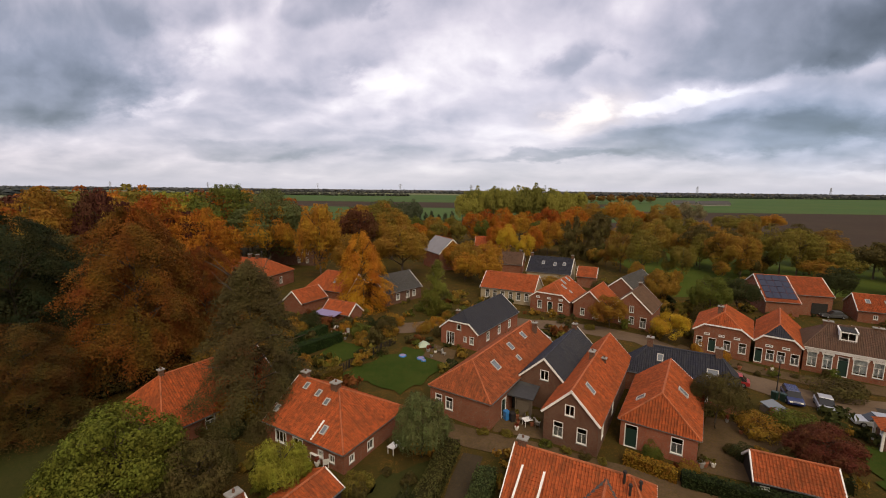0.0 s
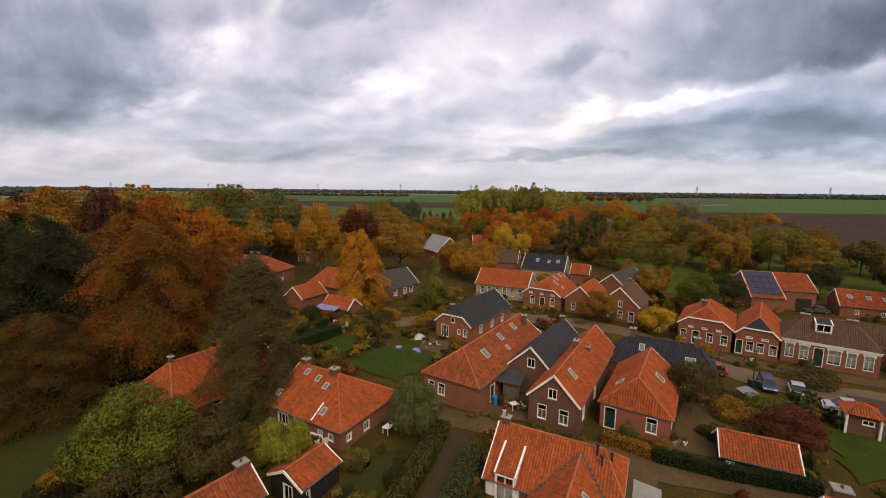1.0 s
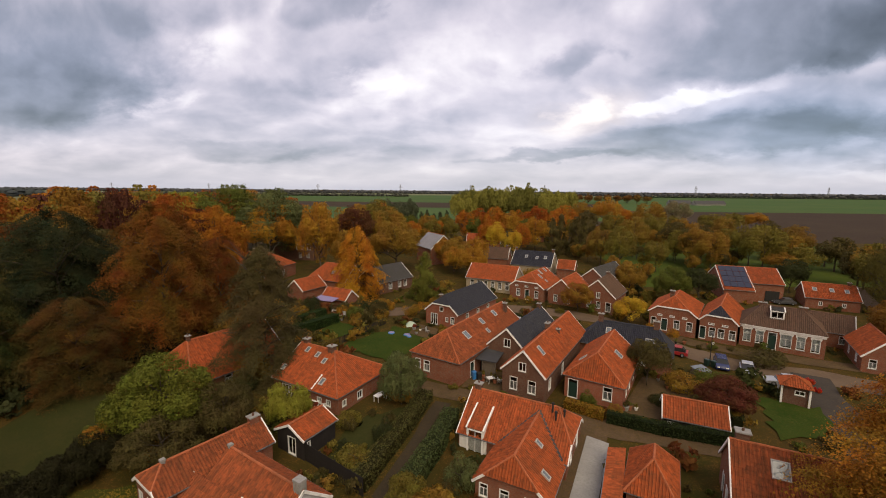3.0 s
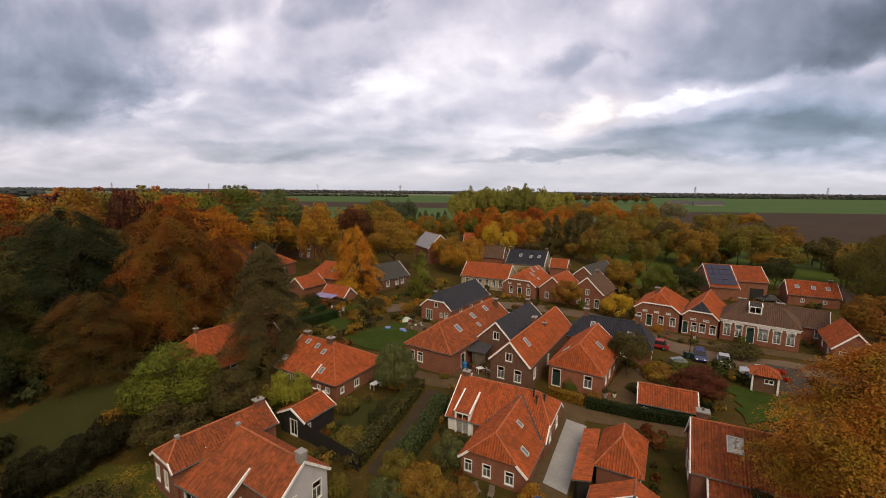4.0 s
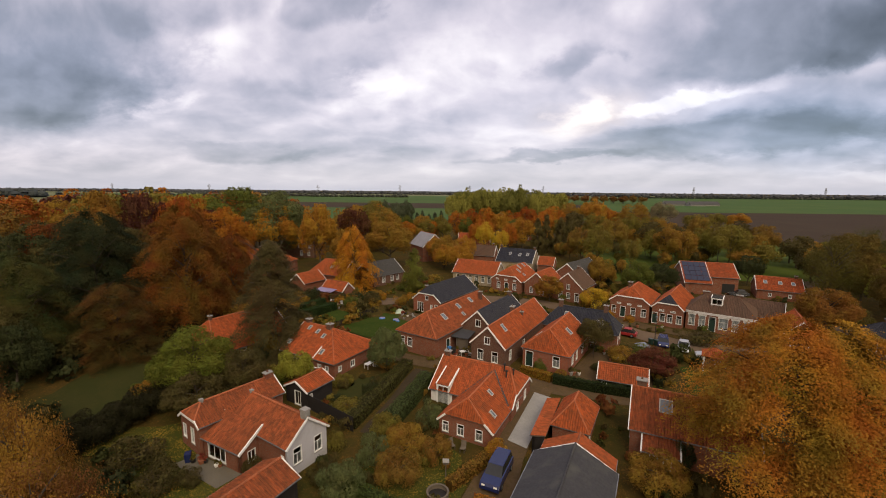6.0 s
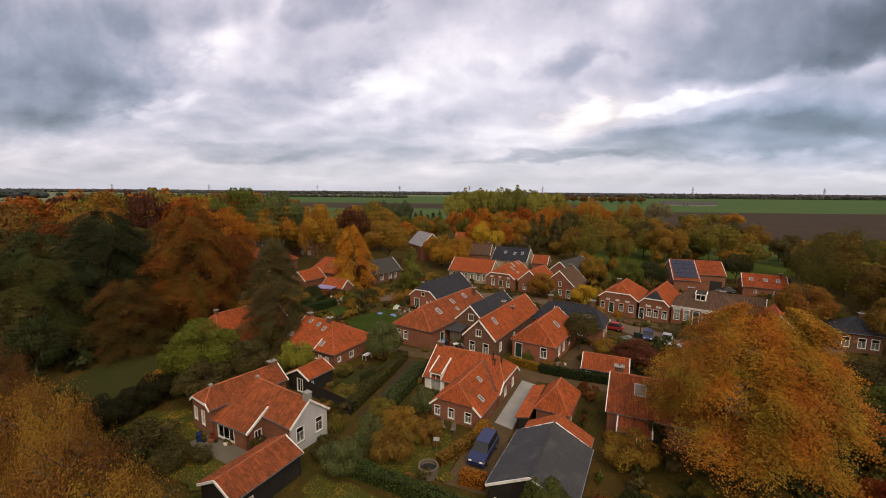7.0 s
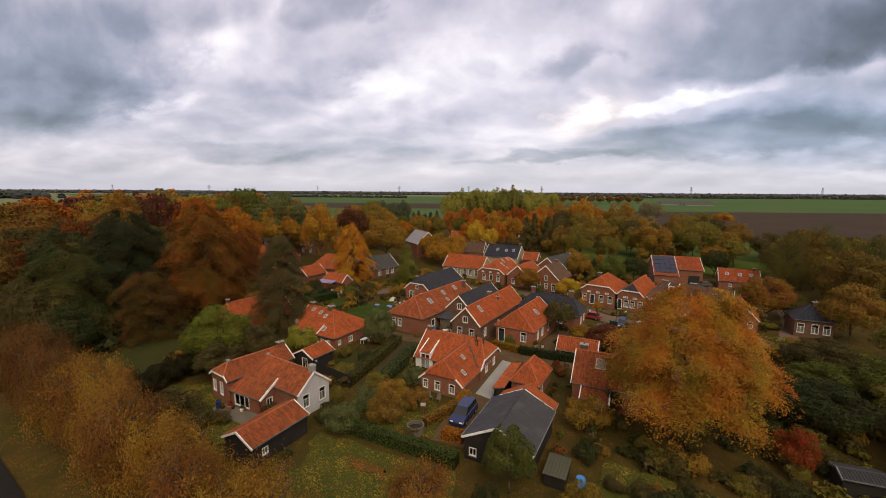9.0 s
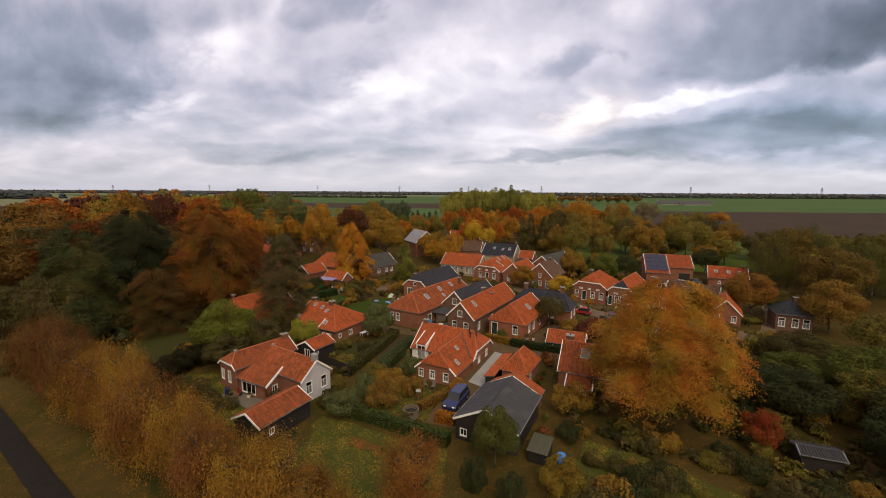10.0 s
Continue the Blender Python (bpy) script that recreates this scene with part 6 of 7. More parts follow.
def dormer(x, y, turn, base, y_front, z_floor, width, height, slope_k, eave_z, hw, rise, u, glazed_to, label):
    """A roof dormer with glazed front, cheeks and a tiled roof between white boards; its own thing on the slope."""
    d = thing("dormer", x, y, base, turn, label, "dormer")
    m = Matrix.Translation((u, y_front, 0))
    z_top = z_floor + height
    k = rise / hw
    z_here = eave_z + k * (y_front + hw)
    run = (z_top - z_here) / max(k - slope_k, 0.05)
    w2 = width / 2
    holes = [(-w2 + 0.12, w2 - 0.12, glazed_to, z_top - 0.12)]
    part("wall", wall_mesh("wall", width, [(-w2, z_top), (w2, z_top)], holes, RENDER_WHITE, 0.15), d, m)
    put_window(d, m @ Matrix.Translation((0, 0, glazed_to)), width - 0.24, z_top - 0.12 - glazed_to, "cross")
    for sg in (-1, 1):
        a, b, c = (sg * w2, 0.15, z_here - 0.1), (sg * w2, 0.15, z_top), (sg * w2, run, z_top + slope_k * run)
        lo = (sg * w2, run, z_top + slope_k * run - 0.3)
        s = Solid().hexa([a, lo, c, b] + [(p[0] - sg * 0.1, p[1], p[2]) for p in (a, lo, c, b)])
        part("cheek", s.mesh("cheek", RENDER_WHITE), d, m)
        part("bargeboard", Solid().beam((sg * w2, -0.12, z_top + 0.1), (sg * w2, run, z_top + slope_k * run + 0.14), 0.16, 0.2).mesh("bargeboard", WHITE), d, m)
    ln = math.hypot(run, slope_k * run)
    part("tiled_slope", tiles_mesh("tiled_slope", width, lambda v: ln, ln, TILE_GREY if slope_k < 0.1 else TILE_RED), d, m @ frame_matrix((-w2, 0, z_top), (1, 0, 0), (0, run, slope_k * run)), kind="stuff")
    part("roof_board", Solid().hexa([(-w2, 0, z_top - 0.08), (w2, 0, z_top - 0.08), (w2, run, z_top + slope_k * run - 0.08), (-w2, run, z_top + slope_k * run - 0.08),
                                     (-w2, 0, z_top - 0.01), (w2, 0, z_top - 0.01), (w2, run, z_top + slope_k * run - 0.01), (-w2, run, z_top + slope_k * run - 0.01)]).mesh("roof_board", WOOD), d, m)


dormer(4.75, 34.4, -25, -0.75, -4.02, 0.0, 1.75, 2.75, 0.42, 1.9, 4.0, 2.95, 1.95, 0.15, "tall white dormer with a glazed door")
part("cornice", Solid().box(0.15, 11.05, -4.36, -4.16, 3.32, 3.66).mesh("cornice", WHITE), villa)
part("bargeboard", Solid().beam((6.7, -4.75, 2.44), (6.7, -3.0, 3.50), 0.22, 0.14).mesh("bargeboard", WHITE), cottage)
for ob in slated.children:
    if ob.name.startswith("tiled_hip"):
        ob.data.materials[0] = TILE_SLATE
part("garage_door", Solid().box(2.9, 5.7, -5.86, -5.74, 0.0, 2.4).mesh("garage_door", DARK), garage)
dormer(53.2, 66.5, -34, -1, -2.6, 4.9, 1.9, 1.45, 0.05, 3.75, 4.4, 2.85, 4.9, 5.1, "white box dormer on brown tiles")
for ob in [o for o in wing.children if o.name.startswith("fascia")]:
    bpy.data.objects.remove(ob)
part("plaster_panel", Solid().box(0.25, 3.1, -3.85, -3.79, -0.2, 1.86).mesh("plaster_panel", RENDER_WHITE), dormer_cottage, label="white plastered wall round the dormer")
# lead valleys where the wing's roof meets the main slope
inv = wing.matrix_basis.inverted()
along, across, start = Vector((0.4305, 0.9026)), Vector((-0.9026, 0.4305)), Vector((7.35, 22.9)) - Vector((4.75, 34.4))
for sg in (-1, 1):
    ends = []
    for w in (0.0, 2.95):
        z = 3.6 - 2.65 / 3.25 * w
        base = start + across * w * sg
        u = ((z - 4.1) / 0.7375 - base.dot(Vector((0.4226, 0.9063)))) / along.dot(Vector((0.4226, 0.9063)))
        p = Vector((7.35, 22.9)) + across * w * sg + along * u
        ends.append(inv @ Vector((p.x, p.y, z + 0.15)))
    part("valley_gutter", Solid().beam(ends[0], ends[1], 0.24, 0.05).mesh("valley_gutter", FELT), wing, label="dark lead valley gutter")
for fx, fy, top in ((8.5, -0.5, 5.5), (8.95, -1.1, 5.0), (9.6, -0.4, 5.0)):
    flue = part("flue_pipe", Solid().tube([(fx, fy, 4.1), (fx, fy, top - 0.18), (fx, fy, top - 0.17), (fx, fy, top)], [0.09, 0.09, 0.16, 0.12], 8).mesh("flue_pipe", TARRED), dormer_cottage, label="black metal flue pipe")
# white hoods and aprons round the windows of the long house
for sx in (-4.45, -2.75, 0.65, 2.5, 4.3):
    wide = 0.9 if sx == 0.65 else 0.7
    part("window_hood", shared(("hood", wide), lambda: Solid().box(-wide, wide, -0.09, 0.0, 3.06, 3.26, 0.01).box(-wide + 0.05, -wide + 0.2, -0.06, 0.0, 2.86, 3.06).box(wide - 0.2, wide - 0.05, -0.06, 0.0, 2.86, 3.06).mesh("window_hood", WHITE)), villa, Matrix.Translation((5.6 + sx, -4.18, 0)))
# white eaves boards that stand on the roof slopes
for nm, a, b in (("roof_trim", (-10.74, 38.5, 3.08), (-11.6, 36.8, 2.05)), ("roof_trim", (13.45, 28.4, 2.5), (12.9, 26.9, 1.2))):
    tagged(new(nm, Solid().beam(a, b, 0.2, 0.45).mesh(nm, WHITE)), "white painted board on a tiled roof", "trim")

# solar panels on the barn
rack = thing("solar_array", 68.0, 99.7, -0.6, -16.5, "array of dark blue solar panels on red tiles", "solar panels")
hw, he, rise = 8.5, 2.6, 4.3
for i in range(4):
    for j in range(4):
        m = frame_matrix((0.35 + 1.42 * i, -hw + 0.9 + 1.85 * j, he + rise * (0.9 + 1.85 * j) / hw + 0.14), (1, 0, 0), (0, hw, rise))
        part("panel", shared("panel", lambda: Solid().box(0, 1.36, 0, 1.95, 0, 0.05, 0.01).mesh("panel", SOLAR)), rack, m)

# the covered yard between the brick houses, and the lilac canopy
yard = thing("canopy", 4.6, 46.6, 0, -24, "dark flat-roofed canopy with a plank wall", "canopy")
part("roof", Solid().hexa([(0, 0, 2.25), (3.9, 0, 2.25), (3.9, 4.2, 2.65), (0, 4.2, 2.65), (0, 0, 2.37), (3.9, 0, 2.37), (3.9, 4.2, 2.77), (0, 4.2, 2.77)]).mesh("roof", FELT), yard)
for px in (0.1, 1.9, 3.7):
    part("post", shared("post", lambda: Solid().box(-0.06, 0.06, -0.06, 0.06, -0.1, 2.28).mesh("post", WOOD)), yard, Matrix.Translation((px, 0.15, 0)))
for i in range(9):
    part("board", shared("yardboard", lambda: Solid().box(-0.095, 0.095, 0, 0.03, 0, 2.2, 0.004).mesh("board", WOOD)), yard, Matrix.Translation((2.05 + i * 0.2, 0.3, 0)))
part("door", Solid().box(0.3, 1.7, 1.6, 1.66, 0, 2.2).mesh("door", TARRED), yard)
shade = thing("canopy", -27.0, 75.9, 0, -25, "garden canopy roofed with lilac plastic sheeting", "canopy")
part("roof", Solid().hexa([(0, 0, 2.0), (5.0, 0, 2.0), (5.0, 4.4, 2.6), (0, 4.4, 2.6), (0, 0, 2.06), (5.0, 0, 2.06), (5.0, 4.4, 2.66), (0, 4.4, 2.66)]).mesh("roof", POLY), shade)
for px, py in ((0.1, 0.1), (4.9, 0.1), (0.1, 4.2), (4.9, 4.2), (2.5, 0.1)):
    part("post", shared("post2", lambda: Solid().box(-0.06, 0.06, -0.06, 0.06, -0.1, 2.05).mesh("post", WOOD)), shade, Matrix.Translation((px, py, 0)))
part("wall", Solid().box(0.1, 3.2, 0.05, 0.2, 0, 1.6).mesh("wall", BRICK), shade)

# ---- hedges and fences ----


def hedge(points, width, height, color, label, lift=0.0, density=60):
    """A clipped hedge: small leaves round a block coloured as its inner shade."""
    rng = np.random.default_rng(int(abs(points[0][0] * 13 + points[0][1] * 7)))
    h = thing("hedge", *points[0], ground_z(*points[0]), 0, label, "hedge", "hedges")
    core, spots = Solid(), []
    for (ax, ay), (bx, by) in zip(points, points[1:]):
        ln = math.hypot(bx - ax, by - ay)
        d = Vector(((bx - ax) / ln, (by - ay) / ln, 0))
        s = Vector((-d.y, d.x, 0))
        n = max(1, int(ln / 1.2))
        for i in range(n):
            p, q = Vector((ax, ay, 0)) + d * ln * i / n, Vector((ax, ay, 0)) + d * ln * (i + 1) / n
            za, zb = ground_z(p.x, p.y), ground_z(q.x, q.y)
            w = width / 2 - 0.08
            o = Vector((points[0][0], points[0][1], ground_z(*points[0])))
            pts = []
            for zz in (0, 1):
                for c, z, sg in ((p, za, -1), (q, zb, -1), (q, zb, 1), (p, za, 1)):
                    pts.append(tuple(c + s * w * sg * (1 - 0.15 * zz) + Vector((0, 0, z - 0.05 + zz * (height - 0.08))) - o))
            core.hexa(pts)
        for k in range(int(ln * (2 * height + width) * density)):
            t, per = rng.uniform(0, ln), rng.uniform(0, 2 * height + width)
            c = Vector((ax, ay, 0)) + d * t
            g = ground_z(c.x, c.y)
            if per < height:
                pos, nor = s * -(width / 2) + Vector((0, 0, per)), -s
            elif per < height + width:
                pos, nor = s * (per - height - width / 2) + Vector((0, 0, height)), Vector((0, 0, 1))
            else:
                pos, nor = s * (width / 2) + Vector((0, 0, per - height - width)), s
            bump = 0.13 * noise.noise(Vector((c.x * 0.7, c.y * 0.7, per)))
            pos = c + pos + nor * (bump + rng.normal(0, 0.035)) + Vector((0, 0, g)) - Vector((points[0][0], points[0][1], ground_z(*points[0])))
            spots.append((pos, nor))
    verts, faces = [], []
    for pos, nor in spots:
        nn = (nor + Vector(rng.normal(0, 0.55, 3))).normalized()
        t = nn.cross(Vector(rng.normal(0, 1, 3))).normalized() * rng.uniform(0.07, 0.13)
        b = nn.cross(t).normalized() * rng.uniform(0.045, 0.08)
        k = len(verts)
        verts += [pos - t, pos + b, pos + t, pos - b]
        faces.append((k, k + 1, k + 2, k + 3))
    # shade inside the hedge, painted as the leaf colour times 0.4
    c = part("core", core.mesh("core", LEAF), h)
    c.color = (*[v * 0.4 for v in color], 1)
    lv = part("leaves", mesh_of("leaves", verts, faces, LEAF), h, kind="stuff")
    lv.color = (*color, 1)


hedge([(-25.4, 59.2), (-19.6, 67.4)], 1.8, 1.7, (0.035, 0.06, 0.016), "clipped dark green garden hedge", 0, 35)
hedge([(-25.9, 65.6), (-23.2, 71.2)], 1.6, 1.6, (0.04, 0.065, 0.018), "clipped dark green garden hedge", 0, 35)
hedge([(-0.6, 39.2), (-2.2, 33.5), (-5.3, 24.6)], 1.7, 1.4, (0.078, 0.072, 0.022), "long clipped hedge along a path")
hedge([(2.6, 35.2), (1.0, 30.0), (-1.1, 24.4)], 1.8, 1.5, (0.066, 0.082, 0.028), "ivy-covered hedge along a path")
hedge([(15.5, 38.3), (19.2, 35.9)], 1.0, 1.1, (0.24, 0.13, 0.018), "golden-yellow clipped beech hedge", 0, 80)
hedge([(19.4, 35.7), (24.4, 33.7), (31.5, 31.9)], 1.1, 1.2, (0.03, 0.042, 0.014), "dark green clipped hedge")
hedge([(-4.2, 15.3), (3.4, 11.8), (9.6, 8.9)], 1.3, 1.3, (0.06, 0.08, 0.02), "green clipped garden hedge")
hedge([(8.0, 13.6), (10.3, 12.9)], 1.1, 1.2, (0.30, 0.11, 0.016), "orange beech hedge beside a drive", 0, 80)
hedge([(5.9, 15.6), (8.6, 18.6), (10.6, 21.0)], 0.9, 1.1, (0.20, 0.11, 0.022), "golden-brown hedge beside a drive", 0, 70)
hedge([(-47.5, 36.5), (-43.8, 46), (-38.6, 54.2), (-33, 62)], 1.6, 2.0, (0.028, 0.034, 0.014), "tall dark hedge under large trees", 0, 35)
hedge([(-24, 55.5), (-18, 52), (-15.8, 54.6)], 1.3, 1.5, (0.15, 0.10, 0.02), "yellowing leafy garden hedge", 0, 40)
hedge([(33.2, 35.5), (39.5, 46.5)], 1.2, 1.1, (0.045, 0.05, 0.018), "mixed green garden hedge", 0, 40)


def fence(points, height, mat, label, gap=0.2, wide=0.19):
    f = thing("fence", *points[0], ground_z(*points[0]), 0, label, "fence", "fences")
    o = Vector((*points[0], ground_z(*points[0])))
    for (ax, ay), (bx, by) in zip(points, points[1:]):
        ln = math.hypot(bx - ax, by - ay)
        turn = math.degrees(math.atan2(by - ay, bx - ax))
        for i in range(int(ln / gap)):
            x, y = ax + (bx - ax) * i * gap / ln, ay + (by - ay) * i * gap / ln
            m = pose(x - o.x, y - o.y, ground_z(x, y) - o.z, 0, 0, turn)
            part("board", shared(("board", height, mat.name, wide), lambda: Solid().box(0, wide, -0.015, 0.015, -0.1, height, 0.004).mesh("board", mat)), f, m)
        for i in range(int(ln / 2) + 1):
            x, y = ax + (bx - ax) * i * 2 / ln, ay + (by - ay) * i * 2 / ln
            part("post", shared(("fpost", height, mat.name), lambda: Solid().box(-0.05, 0.05, 0.02, 0.12, -0.2, height + 0.05).mesh("post", mat)), f, pose(x - o.x, y - o.y, ground_z(x, y) - o.z, 0, 0, turn))


fence([(-14.4, 30.2), (-4.5, 23.8)], 1.75, TARRED, "black tarred plank fence behind a cottage")
fence([(-16.2, 55.6), (-12.9, 62.1), (-10.2, 67.2)], 1.15, TARRED, "dark wooden garden fence between lawns", 0.32, 0.14)

# ---- vehicles ----


def car(x, y, turn, paint, length, width, height, label, van=False):
    """A parked car, its nose along turn."""
    WAYS.append(([(x - 0.5, y), (x + 0.5, y)], 5.2))
    c = thing("car", x, y, ground_z(x, y) + 0.06, turn, label, "car", "parked cars")
    l2, w2 = length / 2, width / 2
    hood = height * (0.60 if van else 0.55)
    prof = [(-l2, 0.3), (-l2, hood * 0.95), (-l2 * 0.93, hood * 1.02), (l2 * 0.52, hood), (l2 * 0.93, hood * 0.82), (l2, hood * 0.6), (l2, 0.3)]
    bm = bmesh.new()
    rings = []
    for sg, k in ((-1, 0.92), (-1, 1.0), (1, 1.0), (1, 0.92)):
        inner = abs(k - 0.92) < 0.01
        rings.append([bm.verts.new((px * (0.985 if inner else 1), sg * w2 * (1.0 if inner else 0.9), pz if not inner else pz * 0.97 + 0.01)) for px, pz in prof])
    order = [rings[0], rings[1], rings[2], rings[3]]
    n = len(prof)
    for a, b in zip(order, order[1:]):
        for i in range(n):
            j = (i + 1) % n
            bm.faces.new((a[i], a[j], b[j], b[i]))
    bm.faces.new(list(reversed(order[0])))
    bm.faces.new(order[3])
    bmesh.ops.recalc_face_normals(bm, faces=bm.faces)
    me = bpy.data.meshes.new("body")
    bm.to_mesh(me)
    bm.free()
    me.materials.append(paint)
    part("body", me, c)
    xa, xb, ta, tb = (-l2 * 0.97, l2 * 0.55, -l2 * 0.86, l2 * 0.22) if van else (-l2 * 0.86, l2 * 0.45, -l2 * 0.55, l2 * 0.05)
    cab = Solid().hexa([(xa, -w2 * 0.9, hood * 0.97), (xb, -w2 * 0.9, hood * 0.97), (xb, w2 * 0.9, hood * 0.97), (xa, w2 * 0.9, hood * 0.97),
                        (ta, -w2 * 0.76, height - 0.05), (tb, -w2 * 0.76, height - 0.05), (tb, w2 * 0.76, height - 0.05), (ta, w2 * 0.76, height - 0.05)])
    part("glasshouse", cab.mesh("glasshouse", CAR_GLASS), c, label="dark car windows")
    part("roof", Solid().box(ta - 0.06, tb + 0.06, -w2 * 0.8, w2 * 0.8, height - 0.05, height, 0.05).mesh("roof", paint), c)
    for px in (l2 * 0.62, -l2 * 0.62):
        for sg in (-1, 1):
            wheel = part("wheel", shared("tyre", lambda: Solid().tube([(0, -0.1, 0), (0, 0.1, 0)], [0.31, 0.31], 16).mesh("tyre", RUBBER, True)), c, Matrix.Translation((px, sg * (w2 * 0.93), 0.31)))
            part("rim", shared("rim", lambda: Solid().tube([(0, -0.115, 0), (0, 0.115, 0)], [0.18, 0.18], 12).mesh("rim", ZINC)), wheel)
    for sg in (-1, 1):
        part("headlight", shared("lamp", lambda: Solid().box(-0.04, 0.03, -0.16, 0.16, -0.07, 0.07, 0.02).mesh("headlight", WHITE)), c, Matrix.Translation((l2 * 0.99, sg * w2 * 0.62, hood * 0.68)))
    return c


CAR_GLASS = plain("dark car glass", (0.018, 0.020, 0.022), (0.022, 0.024, 0.026), 3.0, 0.08, 0.02, 0.001)
CAR_DARK = plain("dark grey car paint", (0.05, 0.052, 0.056), (0.06, 0.062, 0.066), 4.0, 0.3, 0.02, 0.001)
car(10.35, 17.6, 247, CAR_BLUE, 4.7, 1.8, 1.75, "dark blue people carrier parked on a drive", True)
car(42.2, 53.2, 245, CAR_BLUE, 4.0, 1.7, 1.45, "dark blue hatchback parked by the street", True)
car(44.6, 51.2, 240, CAR_SILVER, 4.2, 1.7, 1.45, "silver car parked by the street")
car(47.0, 47.6, 160, CAR_SILVER, 4.2, 1.7, 1.45, "pale silver car parked by the street")
car(37.2, 57.2, 150, CAR_RED, 4.0, 1.65, 1.45, "red hatchback parked by the street")
car(78.5, 90.0, 170, CAR_DARK, 4.4, 1.75, 1.5, "dark grey car parked before a barn")
car(13.2, 69.5, 20, CAR_SILVER, 4.2, 1.7, 1.45, "white-silver car parked behind slate roofs")

# ---- garden things ----
kiosk = thing("garden_kiosk", 44.9, 43.2, -1, -30, "small brick kiosk with white corner posts and red tiles", "kiosk")
for i in range(4):
    a = math.radians(90 * i)
    m = Matrix.Rotation(a, 4, "Z")
    part("wall", shared("kwall", lambda: wall_mesh("wall", 2.3, [(-1.15, 2.35), (1.15, 2.35)], [(-0.1, 0.9, 1.35, 1.95)], BRICK_DARK, 0.12)), kiosk, m @ Matrix.Translation((0, -1.2, 0)))
    put_window(kiosk, m @ Matrix.Translation((0.4, -1.2, 1.35)), 1.0, 0.6, "cross")
    part("post", shared("kpost", lambda: Solid().box(-0.1, 0.1, -0.1, 0.1, -0.1, 2.45).mesh("post", WHITE)), kiosk, m @ Matrix.Translation((-1.35, -1.35, 0)))
    run = math.hypot(1.6, 1.0)
    part("tiled_slope", shared("kslope", lambda: tiles_mesh("tiled_slope", 3.2, lambda u: run * max(0, 1 - abs(u / 1.6 - 1)), run, TILE_RED)), kiosk, m @ frame_matrix((-1.6, -1.6, 2.4), (1, 0, 0), (0, 1.6, 1.0)), kind="stuff")

tub = thing("garden_tub", 5.0, 14.4, ground_z(5, 14.4), 0, "round wooden garden tub with a rim", "tub")
for i in range(24):
    a = i * 2 * math.pi / 24
    part("stave", shared("stave", lambda: Solid().box(-0.115, 0.115, -0.03, 0.03, 0, 0.95, 0.004).mesh("stave", WOOD)), tub, pose(0.88 * math.cos(a), 0.88 * math.sin(a), 0, 0, 0, math.degrees(a) + 90))
part("cover", Solid().tube([(0, 0, 0.5), (0, 0, 0.6)], [0.82, 0.82], 20).mesh("cover", TARRED), tub)
rim = Solid()
for i in range(20):
    a, b = i * math.pi / 10, (i + 1) * math.pi / 10
    rim.beam((0.9 * math.cos(a), 0.9 * math.sin(a), 1.0), (0.9 * math.cos(b), 0.9 * math.sin(b), 1.0), 0.16, 0.05)
part("rim", rim.mesh("rim", WOOD), tub, kind="stuff")
pole = thing("bird_table", 5.6, 17.4, ground_z(5.6, 17.4), 0, "small bird table on a thin pole", "bird table")
part("pole", Solid().tube([(0, 0, -0.1), (0, 0, 1.5)], [0.05, 0.04], 8).mesh("pole", WOOD), pole)
part("roof", Solid().hexa([(-0.3, -0.25, 1.7), (0.3, -0.25, 1.7), (0.3, 0.25, 1.7), (-0.3, 0.25, 1.7), (-0.3, -0.01, 1.95), (0.3, -0.01, 1.95), (0.3, 0.01, 1.95), (-0.3, 0.01, 1.95)]).mesh("roof", STONE), pole)
part("tray", Solid().box(-0.25, 0.25, -0.2, 0.2, 1.5, 1.55).mesh("tray", WOOD), pole)

hut = thing("lean_shed", 17.3, 6.6, ground_z(17.4, 6.6), -25, "small weathered garden shed with a mossy roof", "shed")
part("wall", Solid().box(0.15, 2.0, 0.15, 2.7, -0.1, 1.22).mesh("wall", TARRED), hut)
for i in range(7):
    part("roof_board", shared("roof_board", lambda: Solid().hexa([(0.01, 0, 1.2), (0.29, 0, 1.2), (0.29, 2.9, 1.55), (0.01, 2.9, 1.55), (0.01, 0, 1.26), (0.29, 0, 1.26), (0.29, 2.9, 1.61), (0.01, 2.9, 1.61)]).mesh("roof_board", MOSSY)), hut, Matrix.Translation((0.3 * i + 0.02, 0, 0.012 * (i % 2))))
tramp = thing("blue_barrel", 20.8, 6.6, ground_z(20.8, 6.6), 0, "bright blue round plastic water barrel", "barrel")
part("body", Solid().tube([(0, 0, 0), (0, 0, 0.1), (0, 0, 0.75), (0, 0, 0.85)], [0.38, 0.42, 0.45, 0.4], 18).mesh("body", BLUE, True), tramp)
part("lid", Solid().tube([(0, 0, 0.85), (0, 0, 0.92)], [0.42, 0.38], 18).mesh("lid", BLUE), tramp)


def table(x, y, turn, label="white garden table on thin legs"):
    t = thing("garden_table", x, y, ground_z(x, y) + 0.05, turn, label, "table", "garden tables")
    part("tabletop", shared("ttop", lambda: Solid().box(-0.7, 0.7, -0.4, 0.4, 0.7, 0.74, 0.01).mesh("tabletop", WHITE)), t)
    for px, py in ((-0.6, -0.32), (0.6, -0.32), (-0.6, 0.32), (0.6, 0.32)):
        part("leg", shared("tleg", lambda: Solid().box(-0.025, 0.025, -0.025, 0.025, 0, 0.7).mesh("leg", WHITE)), t, Matrix.Translation((px, py, 0)))


